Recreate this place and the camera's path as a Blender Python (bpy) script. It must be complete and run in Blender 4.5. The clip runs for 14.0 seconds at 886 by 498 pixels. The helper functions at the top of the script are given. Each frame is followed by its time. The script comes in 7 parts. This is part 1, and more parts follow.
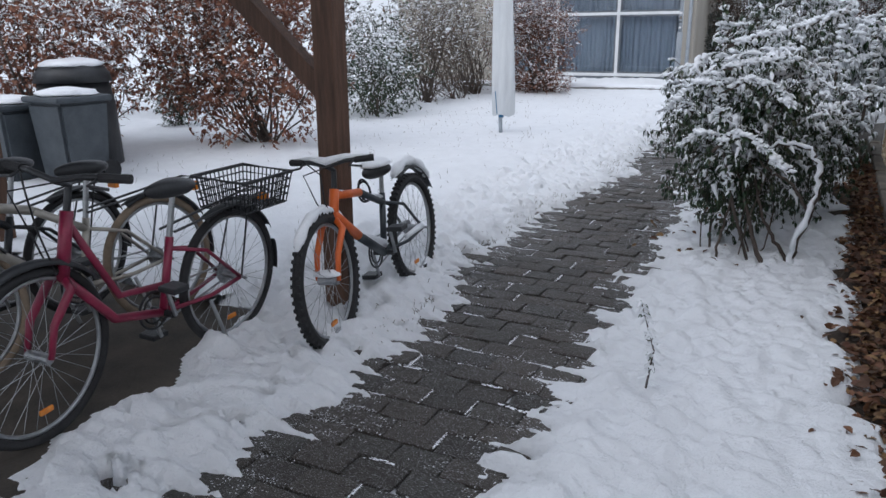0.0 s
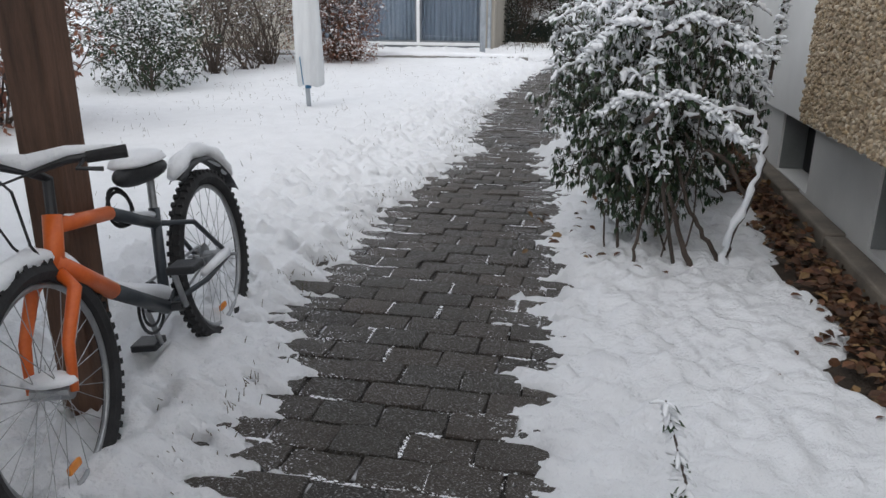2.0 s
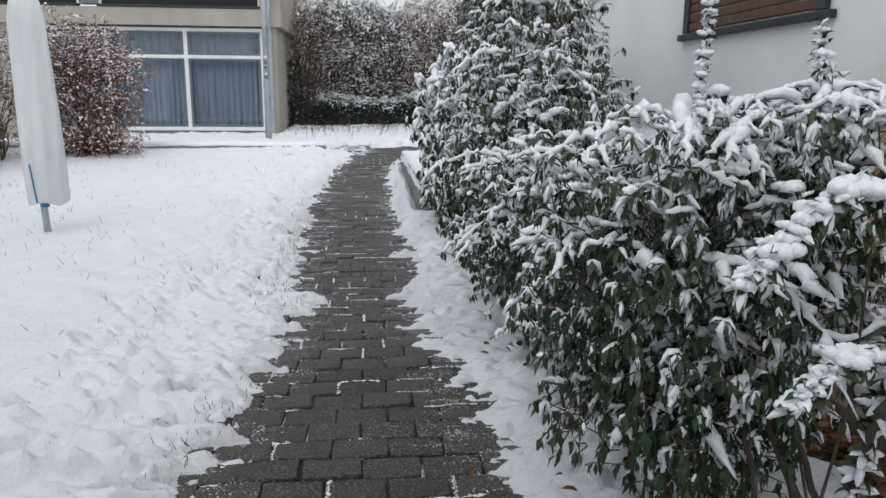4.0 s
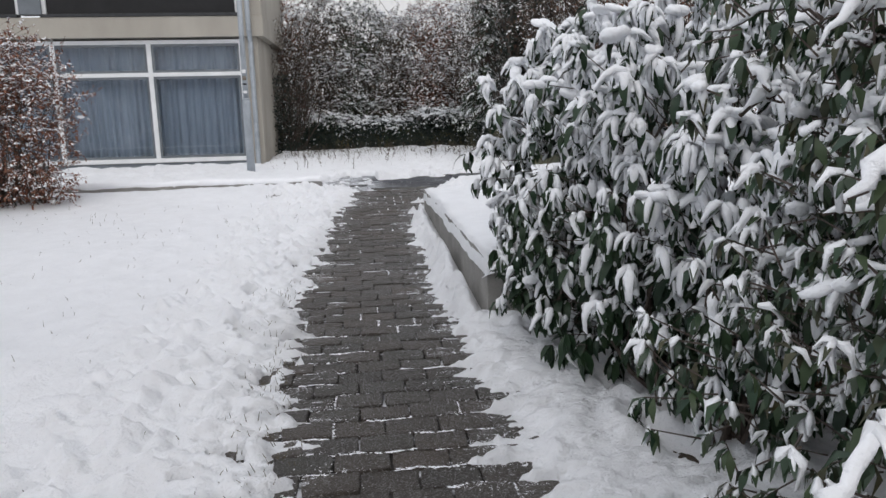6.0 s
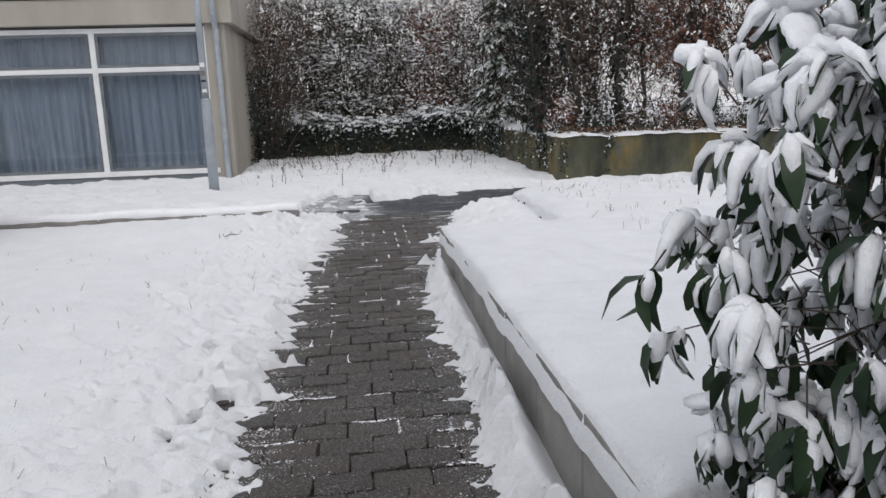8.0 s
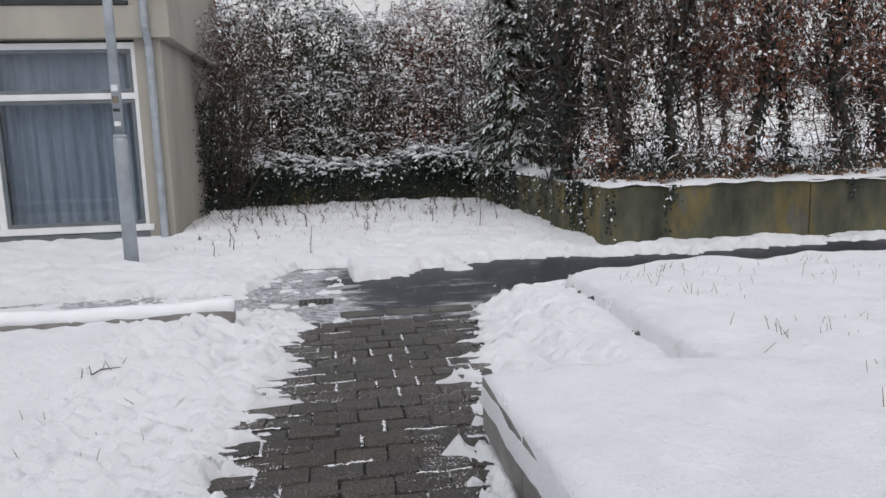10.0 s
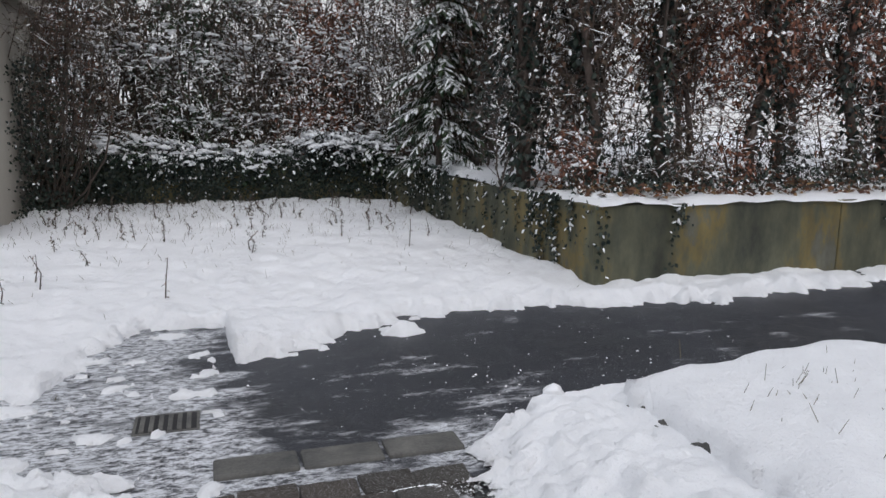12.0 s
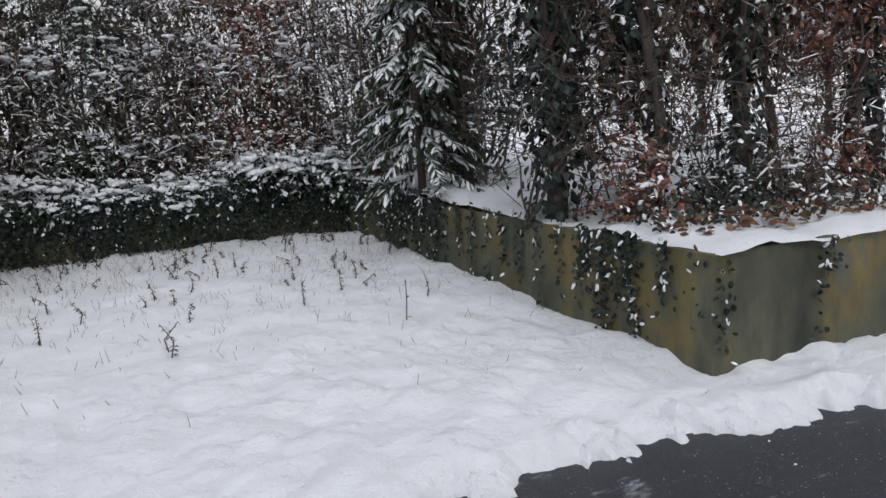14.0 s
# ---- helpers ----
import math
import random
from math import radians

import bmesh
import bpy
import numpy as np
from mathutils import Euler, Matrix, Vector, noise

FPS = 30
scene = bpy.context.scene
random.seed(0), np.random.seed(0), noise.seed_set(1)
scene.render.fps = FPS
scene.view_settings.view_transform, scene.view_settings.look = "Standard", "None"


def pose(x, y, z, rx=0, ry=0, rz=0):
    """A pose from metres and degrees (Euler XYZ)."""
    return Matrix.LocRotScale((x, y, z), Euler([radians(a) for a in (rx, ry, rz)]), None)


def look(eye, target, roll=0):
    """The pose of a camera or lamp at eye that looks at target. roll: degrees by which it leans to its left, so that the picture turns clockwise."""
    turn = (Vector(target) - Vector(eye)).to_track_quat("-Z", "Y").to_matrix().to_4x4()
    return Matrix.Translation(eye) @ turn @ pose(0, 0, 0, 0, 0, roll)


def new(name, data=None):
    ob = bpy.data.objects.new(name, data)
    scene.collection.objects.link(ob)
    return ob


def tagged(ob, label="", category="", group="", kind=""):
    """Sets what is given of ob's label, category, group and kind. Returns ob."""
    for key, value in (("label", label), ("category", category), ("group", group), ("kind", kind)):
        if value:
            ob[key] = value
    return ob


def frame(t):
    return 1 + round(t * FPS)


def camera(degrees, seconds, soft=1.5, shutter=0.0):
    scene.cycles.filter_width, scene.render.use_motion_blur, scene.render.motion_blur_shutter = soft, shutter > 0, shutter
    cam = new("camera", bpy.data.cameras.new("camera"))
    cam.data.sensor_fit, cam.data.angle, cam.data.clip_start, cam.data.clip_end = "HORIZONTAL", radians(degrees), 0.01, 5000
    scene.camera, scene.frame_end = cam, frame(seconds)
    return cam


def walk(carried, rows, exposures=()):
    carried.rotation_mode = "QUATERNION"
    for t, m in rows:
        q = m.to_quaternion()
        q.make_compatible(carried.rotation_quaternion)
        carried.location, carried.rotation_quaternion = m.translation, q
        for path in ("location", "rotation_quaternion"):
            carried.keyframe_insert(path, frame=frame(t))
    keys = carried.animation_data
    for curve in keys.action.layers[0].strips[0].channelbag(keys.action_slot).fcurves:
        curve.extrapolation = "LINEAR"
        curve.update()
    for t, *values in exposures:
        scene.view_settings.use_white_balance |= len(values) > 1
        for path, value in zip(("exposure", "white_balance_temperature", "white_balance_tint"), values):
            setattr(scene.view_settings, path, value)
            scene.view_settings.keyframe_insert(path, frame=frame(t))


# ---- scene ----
cam = camera(62.6, 14.0)
PATH = [
    (0, (1.306, 0.187, 1.462), (0.347, 2.004, 0.867), -0.3),
    (0.5, (1.244, 0.378, 1.405), (0.689, 2.347, 0.778), 2.3),
    (1, (1.0, 0.627, 1.284), (0.72, 2.651, 0.649), 4.2),
    (1.5, (0.797, 1.028, 1.218), (0.445, 3.007, 0.482), 1.9),
    (2, (0.551, 1.476, 1.256), (0.137, 3.468, 0.593), 0.4),
    (2.2, (0.44, 1.667, 1.241), (0.193, 3.695, 0.606), 0.8),
    (2.5, (0.263, 1.893, 1.298), (0.169, 3.931, 0.654), 0.8),
    (3, (0.139, 2.459, 1.313), (0.182, 4.54, 0.814), 0.3),
    (3.5, (-0.026, 2.974, 1.274), (0.093, 5.059, 0.809), 4.3),
    (4, (-0.104, 3.44, 1.369), (0.105, 5.52, 0.914), 0.5),
    (4.2, (-0.106, 3.666, 1.372), (0.04, 5.759, 0.953), -1.1),
    (6.3, (-0.312, 6.949, 1.377), (-0.089, 9.037, 0.967), -1.3),
    (6.5, (-0.28, 7.182, 1.362), (-0.094, 9.281, 0.991), -1.3),
    (7, (-0.292, 7.812, 1.388), (-0.293, 9.902, 0.924), -1.6),
    (7.5, (-0.319, 8.606, 1.401), (-0.036, 10.659, 0.865), 0.1),
    (7.7, (-0.268, 8.821, 1.432), (-0.037, 10.905, 1.003), -2.0),
    (9.8, (-0.253, 11.815, 1.454), (0.043, 13.893, 1.039), 0.2),
    (10, (-0.208, 12.055, 1.442), (0.095, 14.149, 1.122), -1.7),
    (10.5, (-0.201, 12.709, 1.471), (0.114, 14.809, 1.205), 0.3),
    (11, (-0.225, 13.379, 1.498), (0.322, 15.425, 1.192), -0.8),
    (11.5, (-0.175, 13.966, 1.516), (0.361, 16.015, 1.209), -1.8),
    (12, (-0.193, 14.598, 1.485), (0.455, 16.604, 1.121), 0.7),
    (12.5, (-0.172, 15.18, 1.493), (0.515, 17.164, 1.08), -2.3),
    (13, (-0.071, 15.777, 1.507), (0.611, 17.767, 1.111), -0.7),
    (13.5, (-0.011, 16.396, 1.525), (0.844, 18.309, 1.092), -2.0),
    (14, (0.154, 16.835, 1.604), (0.931, 18.793, 1.226), -3.6),
]
walk(cam, [(t, look(eye, target, roll)) for t, eye, target, roll in PATH],
     exposures=[(0, 0.05, 6000, 10), (0.6, 0.05, 6400, 10), (1.5, 0.12, 6500, 9), (4, 0.1, 6450, 9), (7, 0.0, 6600, 11), (10, -0.03, 6550, 11), (14, 0.03, 6350, 11)])

# ---------------------------------------------------------------- world and sun
world = bpy.data.worlds.new("overcast_sky")
scene.world = world
world.use_nodes = True
wn = world.node_tree
sky = wn.nodes.new("ShaderNodeTexSky")
sky.sky_type, sky.sun_disc = "NISHITA", False
sky.sun_elevation, sky.sun_rotation = radians(38), radians(150)
sky.air_density, sky.dust_density, sky.ozone_density = 1.0, 6.0, 1.0
cloud = wn.nodes.new("ShaderNodeMixRGB")
cloud.inputs[0].default_value = 0.85
cloud.inputs[2].default_value = (7.85, 8.15, 8.75, 1)
wn.links.new(sky.outputs[0], cloud.inputs[1])
wn.links.new(cloud.outputs[0], wn.nodes["Background"].inputs[0])
wn.nodes["Background"].inputs[1].default_value = 0.111
sun = new("sun", bpy.data.lights.new("sun", "SUN"))
sun.data.energy, sun.data.angle, sun.data.color = 0.7, radians(40), (1.0, 0.97, 0.93)
sun.matrix_world = look((0, 0, 20), (3.5, 6.0, 10.5))

SLOPE = 0.012


def ground_z(y):
    return SLOPE * y


# ---------------------------------------------------------------- materials
def nodes_of(name):
    m = bpy.data.materials.new(name)
    m.use_nodes = True
    nt = m.node_tree
    return m, nt, nt.nodes["Principled BSDF"]


def add(nt, kind, **inputs):
    n = nt.nodes.new(kind)
    for k, v in inputs.items():
        n.inputs[k.replace("_", " ")].default_value = v
    return n


def noise_tex(nt, scale, detail=4.0, rough=0.55, stretch=None, coords="Object"):
    tc = nt.nodes.new("ShaderNodeNewGeometry" if coords == "Position" else "ShaderNodeTexCoord")
    n = add(nt, "ShaderNodeTexNoise", Scale=scale, Detail=detail, Roughness=rough)
    if stretch:
        mp = nt.nodes.new("ShaderNodeMapping")
        mp.inputs["Scale"].default_value = stretch
        nt.links.new(tc.outputs[coords], mp.inputs[0])
        nt.links.new(mp.outputs[0], n.inputs["Vector"])
    else:
        nt.links.new(tc.outputs[coords], n.inputs["Vector"])
    return n


def ramp(nt, source, stops):
    r = nt.nodes.new("ShaderNodeValToRGB")
    el = r.color_ramp.elements
    el[0].position, el[0].color = stops[0][0], (*stops[0][1], 1)
    el[1].position, el[1].color = stops[-1][0], (*stops[-1][1], 1)
    for p, c in stops[1:-1]:
        e = el.new(p)
        e.color = (*c, 1)
    nt.links.new(source, r.inputs[0])
    return r


def bump(nt, bsdf, sources, distance=0.01):
    prev = None
    for src, strength in sources:
        b = nt.nodes.new("ShaderNodeBump")
        b.inputs["Strength"].default_value = strength
        b.inputs["Distance"].default_value = distance
        nt.links.new(src, b.inputs["Height"])
        if prev:
            nt.links.new(prev.outputs[0], b.inputs["Normal"])
        prev = b
    nt.links.new(prev.outputs[0], bsdf.inputs["Normal"])


def surface(name, dark, light, scale=8.0, fine=90.0, rough=0.7, metal=0.0, depth=0.004, strength=0.4, stretch=None, coords="Object"):
    """Two-scale mottled material: broad colour drift and fine grain with relief."""
    m, nt, b = nodes_of(name)
    big = noise_tex(nt, scale, 5.0, 0.6, stretch, coords)
    small = noise_tex(nt, fine, 3.0, 0.6, stretch, coords)
    mix = nt.nodes.new("ShaderNodeMath")
    mix.operation = "MULTIPLY_ADD"
    nt.links.new(small.outputs[0], mix.inputs[0])
    mix.inputs[1].default_value = 0.4
    nt.links.new(big.outputs[0], mix.inputs[2])
    r = ramp(nt, mix.outputs[0], [(0.45, dark), (0.95, light)])
    nt.links.new(r.outputs[0], b.inputs["Base Color"])
    b.inputs["Roughness"].default_value, b.inputs["Metallic"].default_value = rough, metal
    bump(nt, b, [(small.outputs[0], strength), (big.outputs[0], strength)], depth)
    return m


def snow_material(name, tint=(0.91, 0.925, 0.955), relief=0.5):
    m, nt, b = nodes_of(name)
    big = noise_tex(nt, 5.0, 6.0, 0.6)
    grit = noise_tex(nt, 90.0, 4.0, 0.75)
    mid = noise_tex(nt, 22.0, 5.0, 0.65)
    r = ramp(nt, big.outputs[0], [(0.3, tuple(c * 0.93 for c in tint)), (0.7, tint)])
    pits = ramp(nt, grit.outputs[0], [(0.3, (0.86, 0.87, 0.88)), (0.42, (1, 1, 1))])
    mx = nt.nodes.new("ShaderNodeMixRGB")
    mx.blend_type = "MULTIPLY"
    mx.inputs[0].default_value = 1.0
    nt.links.new(r.outputs[0], mx.inputs[1])
    nt.links.new(pits.outputs[0], mx.inputs[2])
    nt.links.new(mx.outputs[0], b.inputs["Base Color"])
    b.inputs["Roughness"].default_value = 0.75
    b.inputs["Specular IOR Level"].default_value = 0.2
    bump(nt, b, [(big.outputs[0], relief), (mid.outputs[0], relief * 0.9), (grit.outputs[0], relief * 0.8)], 0.03)
    return m


def leaf_material(name, colours, rough=0.5, island=True):
    m, nt, b = nodes_of(name)
    g = nt.nodes.new("ShaderNodeNewGeometry")
    stops = [(i / (len(colours) - 1), c) for i, c in enumerate(colours)]
    r = ramp(nt, g.outputs["Random Per Island"], stops)
    n = noise_tex(nt, 60.0)
    mx = nt.nodes.new("ShaderNodeMixRGB")
    mx.blend_type = "MULTIPLY"
    mx.inputs[0].default_value = 0.5
    nt.links.new(r.outputs[0], mx.inputs[1])
    nt.links.new(n.outputs[0], mx.inputs[2])
    nt.links.new(mx.outputs[0], b.inputs["Base Color"])
    b.inputs["Roughness"].default_value = rough
    b.inputs["Specular IOR Level"].default_value = 0.3
    return m


SNOW = snow_material("fresh_snow", relief=0.7)
SNOW_CAP = snow_material("snow_cap", (0.9, 0.915, 0.945), 0.35)
BARK = surface("bark", (0.03, 0.022, 0.018), (0.11, 0.085, 0.07), 14, 120, 0.9, depth=0.006, strength=0.8, stretch=(1, 1, 0.25))
TWIG = surface("twig_bark", (0.04, 0.03, 0.027), (0.115, 0.09, 0.078), 30, 150, 0.9)
EVERGREEN = leaf_material("evergreen_leaf", [(0.02, 0.045, 0.026), (0.042, 0.08, 0.04), (0.068, 0.1, 0.048), (0.03, 0.06, 0.038), (0.09, 0.08, 0.04)], 0.4)
LAUREL = leaf_material("laurel_leaf", [(0.012, 0.03, 0.016), (0.024, 0.052, 0.024), (0.036, 0.066, 0.03), (0.015, 0.036, 0.019)], 0.42)
IVY = leaf_material("ivy_leaf", [(0.01, 0.018, 0.018), (0.018, 0.032, 0.025), (0.03, 0.045, 0.03)], 0.35)
RUSSET = leaf_material("russet_leaf", [(0.17, 0.06, 0.04), (0.3, 0.13, 0.085), (0.4, 0.2, 0.13), (0.22, 0.1, 0.07)], 0.8)
MIXED = leaf_material("mixed_leaf", [(0.06, 0.075, 0.055), (0.12, 0.1, 0.08), (0.24, 0.15, 0.115), (0.1, 0.11, 0.08), (0.2, 0.13, 0.1)], 0.7)
WITHERED = leaf_material("withered_leaf", [(0.05, 0.05, 0.035), (0.12, 0.075, 0.05), (0.07, 0.06, 0.045), (0.2, 0.1, 0.07), (0.09, 0.08, 0.05)], 0.7)
LITTER = leaf_material("leaf_litter", [(0.04, 0.022, 0.015), (0.16, 0.075, 0.04), (0.08, 0.04, 0.025), (0.36, 0.22, 0.1), (0.06, 0.035, 0.024), (0.22, 0.1, 0.05), (0.12, 0.055, 0.04)], 0.6)
STRAW = leaf_material("dry_grass", [(0.1, 0.085, 0.05), (0.2, 0.17, 0.1), (0.06, 0.05, 0.035)], 0.9)


def paver_material():
    m, nt, b = nodes_of("wet_concrete_paver")
    info = nt.nodes.new("ShaderNodeObjectInfo")
    g = nt.nodes.new("ShaderNodeNewGeometry")
    s = nt.nodes.new("ShaderNodeMath")
    s.operation = "ADD"
    nt.links.new(info.outputs["Random"], s.inputs[0])
    nt.links.new(g.outputs["Random Per Island"], s.inputs[1])
    fr = nt.nodes.new("ShaderNodeMath")
    fr.operation = "FRACT"
    nt.links.new(s.outputs[0], fr.inputs[0])
    base = ramp(nt, fr.outputs[0], [(0.0, (0.046, 0.04, 0.034)), (0.4, (0.074, 0.06, 0.049)), (0.75, (0.058, 0.053, 0.045)), (1.0, (0.086, 0.068, 0.055))])
    small = noise_tex(nt, 60.0, 6.0, 0.8, coords="Position")
    broad = noise_tex(nt, 1.3, 4.0, 0.6, coords="Position")
    mx = nt.nodes.new("ShaderNodeMixRGB")
    mx.blend_type = "OVERLAY"
    mx.inputs[0].default_value = 1.0
    nt.links.new(base.outputs[0], mx.inputs[1])
    nt.links.new(small.outputs[0], mx.inputs[2])
    salt = noise_tex(nt, 170.0, 3.0, 0.6, (0.8, 1.5, 1), "Position")
    sp = ramp(nt, salt.outputs[0], [(0.56, (0, 0, 0)), (0.66, (1, 1, 1))])
    streak = noise_tex(nt, 5.0, 6.0, 0.75, (0.55, 3.2, 1), "Position")
    st = ramp(nt, streak.outputs[0], [(0.56, (0, 0, 0)), (0.7, (1, 1, 1))])
    mx2 = nt.nodes.new("ShaderNodeMixRGB")
    mx2.inputs[2].default_value = (0.6, 0.61, 0.63, 1)
    sc = nt.nodes.new("ShaderNodeMath")
    sc.operation = "MULTIPLY"
    nt.links.new(sp.outputs[0], sc.inputs[0])
    br = ramp(nt, broad.outputs[0], [(0.36, (0.4, 0.4, 0.4)), (0.66, (0.95, 0.95, 0.95))])
    both = nt.nodes.new("ShaderNodeMath")
    both.operation = "MAXIMUM"
    nt.links.new(br.outputs[0], both.inputs[0])
    nt.links.new(st.outputs[0], both.inputs[1])
    nt.links.new(both.outputs[0], sc.inputs[1])
    nt.links.new(sc.outputs[0], mx2.inputs[0])
    nt.links.new(mx.outputs[0], mx2.inputs[1])
    nt.links.new(mx2.outputs[0], b.inputs["Base Color"])
    b.inputs["Roughness"].default_value = 0.55
    bump(nt, b, [(small.outputs[0], 1.0), (noise_tex(nt, 22.0, 5.0, 0.7, coords="Position").outputs[0], 1.0)], 0.016)
    return m


PAVER = paver_material()
JOINT = surface("joint_sand", (0.025, 0.022, 0.02), (0.06, 0.05, 0.045), 10, 200, 0.9)


def asphalt_material():
    """Wet asphalt with a torn film of trodden snow, thicker towards the paved corner."""
    m, nt, b = nodes_of("wet_asphalt")
    big = noise_tex(nt, 1.1, 4.0, 0.6, coords="Position")
    grain = noise_tex(nt, 230.0, 3.0, 0.65, coords="Position")
    base = ramp(nt, big.outputs[0], [(0.3, (0.01, 0.0115, 0.016)), (0.7, (0.026, 0.029, 0.038))])
    stones = nt.nodes.new("ShaderNodeMixRGB")
    stones.blend_type = "OVERLAY"
    stones.inputs[0].default_value = 1.0
    nt.links.new(base.outputs[0], stones.inputs[1])
    nt.links.new(noise_tex(nt, 60.0, 6.0, 0.85, coords="Position").outputs[0], stones.inputs[2])
    flecks = ramp(nt, noise_tex(nt, 120.0, 4.0, 0.7, coords="Position").outputs[0], [(0.52, (0, 0, 0)), (0.68, (1, 1, 1))])
    gravel = nt.nodes.new("ShaderNodeMixRGB")
    gravel.inputs[2].default_value = (0.055, 0.058, 0.068, 1)
    nt.links.new(flecks.outputs[0], gravel.inputs[0])
    nt.links.new(stones.outputs[0], gravel.inputs[1])
    patch = noise_tex(nt, 2.2, 8.0, 0.7, (0.75, 1.9, 1), "Position")
    place = nt.nodes.new("ShaderNodeNewGeometry")
    xyz = nt.nodes.new("ShaderNodeSeparateXYZ")
    nt.links.new(place.outputs["Position"], xyz.inputs[0])
    wobble = nt.nodes.new("ShaderNodeMath")
    wobble.operation = "MULTIPLY_ADD"
    nt.links.new(noise_tex(nt, 3.0, 5.0, 0.65, coords="Position").outputs[0], wobble.inputs[0])
    wobble.inputs[1].default_value = 0.5
    nt.links.new(xyz.outputs[0], wobble.inputs[2])
    trod = nt.nodes.new("ShaderNodeMapRange")
    trod.inputs["From Min"].default_value, trod.inputs["From Max"].default_value = -0.15, 0.3
    trod.inputs["To Min"].default_value, trod.inputs["To Max"].default_value = 0.22, -0.03
    nt.links.new(wobble.outputs[0], trod.inputs["Value"])
    near = nt.nodes.new("ShaderNodeMapRange")
    near.inputs["From Min"].default_value, near.inputs["From Max"].default_value = 17.35, 18.0
    near.inputs["To Min"].default_value, near.inputs["To Max"].default_value = 0.15, 0.0
    nt.links.new(xyz.outputs[1], near.inputs["Value"])
    total = patch.outputs[0]
    for extra in (trod, near):
        plus = nt.nodes.new("ShaderNodeMath")
        nt.links.new(total, plus.inputs[0])
        nt.links.new(extra.outputs[0], plus.inputs[1])
        total = plus.outputs[0]
    film = ramp(nt, total, [(0.56, (0, 0, 0)), (0.7, (1, 1, 1))])
    speck = noise_tex(nt, 24.0, 8.0, 0.8, (0.8, 1.7, 1), "Position")
    sp = ramp(nt, speck.outputs[0], [(0.42, (0.03, 0.03, 0.03)), (0.55, (1, 1, 1))])
    mul = nt.nodes.new("ShaderNodeMixRGB")
    mul.blend_type = "MULTIPLY"
    mul.inputs[0].default_value = 1.0
    nt.links.new(film.outputs[0], mul.inputs[1])
    nt.links.new(sp.outputs[0], mul.inputs[2])
    dots = ramp(nt, noise_tex(nt, 95.0, 2.0, 0.5, coords="Position").outputs[0], [(0.69, (0, 0, 0)), (0.74, (0.7, 0.7, 0.7))])
    most = nt.nodes.new("ShaderNodeMixRGB")
    most.blend_type = "LIGHTEN"
    most.inputs[0].default_value = 1.0
    nt.links.new(mul.outputs[0], most.inputs[1])
    nt.links.new(dots.outputs[0], most.inputs[2])
    mx = nt.nodes.new("ShaderNodeMixRGB")
    mx.inputs[2].default_value = (0.68, 0.7, 0.74, 1)
    nt.links.new(most.outputs[0], mx.inputs[0])
    nt.links.new(gravel.outputs[0], mx.inputs[1])
    nt.links.new(mx.outputs[0], b.inputs["Base Color"])
    rr = ramp(nt, big.outputs[0], [(0.35, (0.38, 0.38, 0.38)), (0.65, (0.6, 0.6, 0.6))])
    nt.links.new(rr.outputs[0], b.inputs["Roughness"])
    bump(nt, b, [(grain.outputs[0], 0.7), (most.outputs[0], 0.5)], 0.006)
    return m


ASPHALT = asphalt_material()
SOIL = surface("dark_soil", (0.02, 0.014, 0.01), (0.07, 0.05, 0.035), 6, 60, 0.95, depth=0.02, strength=0.8)
BARE = surface("bare_paving_soil", (0.03, 0.026, 0.022), (0.085, 0.07, 0.055), 4, 80, 0.9, depth=0.01)
CONCRETE = surface("grey_concrete", (0.16, 0.155, 0.15), (0.34, 0.33, 0.31), 3, 120, 0.85, depth=0.004, strength=0.4)
STONE_DARK = surface("dark_fieldstone", (0.04, 0.042, 0.042), (0.14, 0.135, 0.125), 6, 90, 0.85, depth=0.008, strength=0.7)
KERB = surface("kerb_stone", (0.11, 0.095, 0.08), (0.25, 0.215, 0.175), 5, 120, 0.85)
PLASTER = surface("white_plaster", (0.7, 0.7, 0.69), (0.82, 0.82, 0.81), 1.5, 160, 0.9, depth=0.003, strength=0.35)
PLINTH = surface("grey_plinth_render", (0.58, 0.58, 0.57), (0.74, 0.74, 0.73), 1.2, 140, 0.9, depth=0.003, strength=0.35)
BEIGE = surface("beige_render", (0.29, 0.27, 0.235), (0.45, 0.425, 0.375), 0.9, 120, 0.9, depth=0.003, strength=0.35, stretch=(1, 1, 0.4))
REVEAL = surface("grey_reveal", (0.17, 0.18, 0.18), (0.27, 0.28, 0.28), 2, 120, 0.85)
# near-black paint standing in for unlit depth behind windows and drain bars
BLACK = surface("unlit_interior_black", (0.008, 0.008, 0.009), (0.02, 0.02, 0.022), 3, 60, 0.8)
REDTILE = surface("red_clay_tile", (0.15, 0.05, 0.035), (0.27, 0.1, 0.07), 6, 120, 0.7)
WHITE_FRAME = surface("white_frame_paint", (0.66, 0.67, 0.68), (0.8, 0.81, 0.82), 4, 80, 0.4, depth=0.001)
GREY_FRAME = surface("grey_sash", (0.1, 0.115, 0.13), (0.17, 0.19, 0.21), 4, 80, 0.45, depth=0.001)
CURTAIN = surface("blue_grey_curtain", (0.16, 0.195, 0.24), (0.3, 0.345, 0.4), 2, 60, 0.95, stretch=(8, 1, 0.3))
GALV = surface("galvanised_steel", (0.28, 0.31, 0.34), (0.46, 0.5, 0.54), 5, 90, 0.5, 0.35, depth=0.001)
WOOD = surface("stained_timber", (0.05, 0.025, 0.015), (0.15, 0.08, 0.05), 6, 90, 0.75, depth=0.004, strength=0.6, stretch=(6, 6, 0.5))
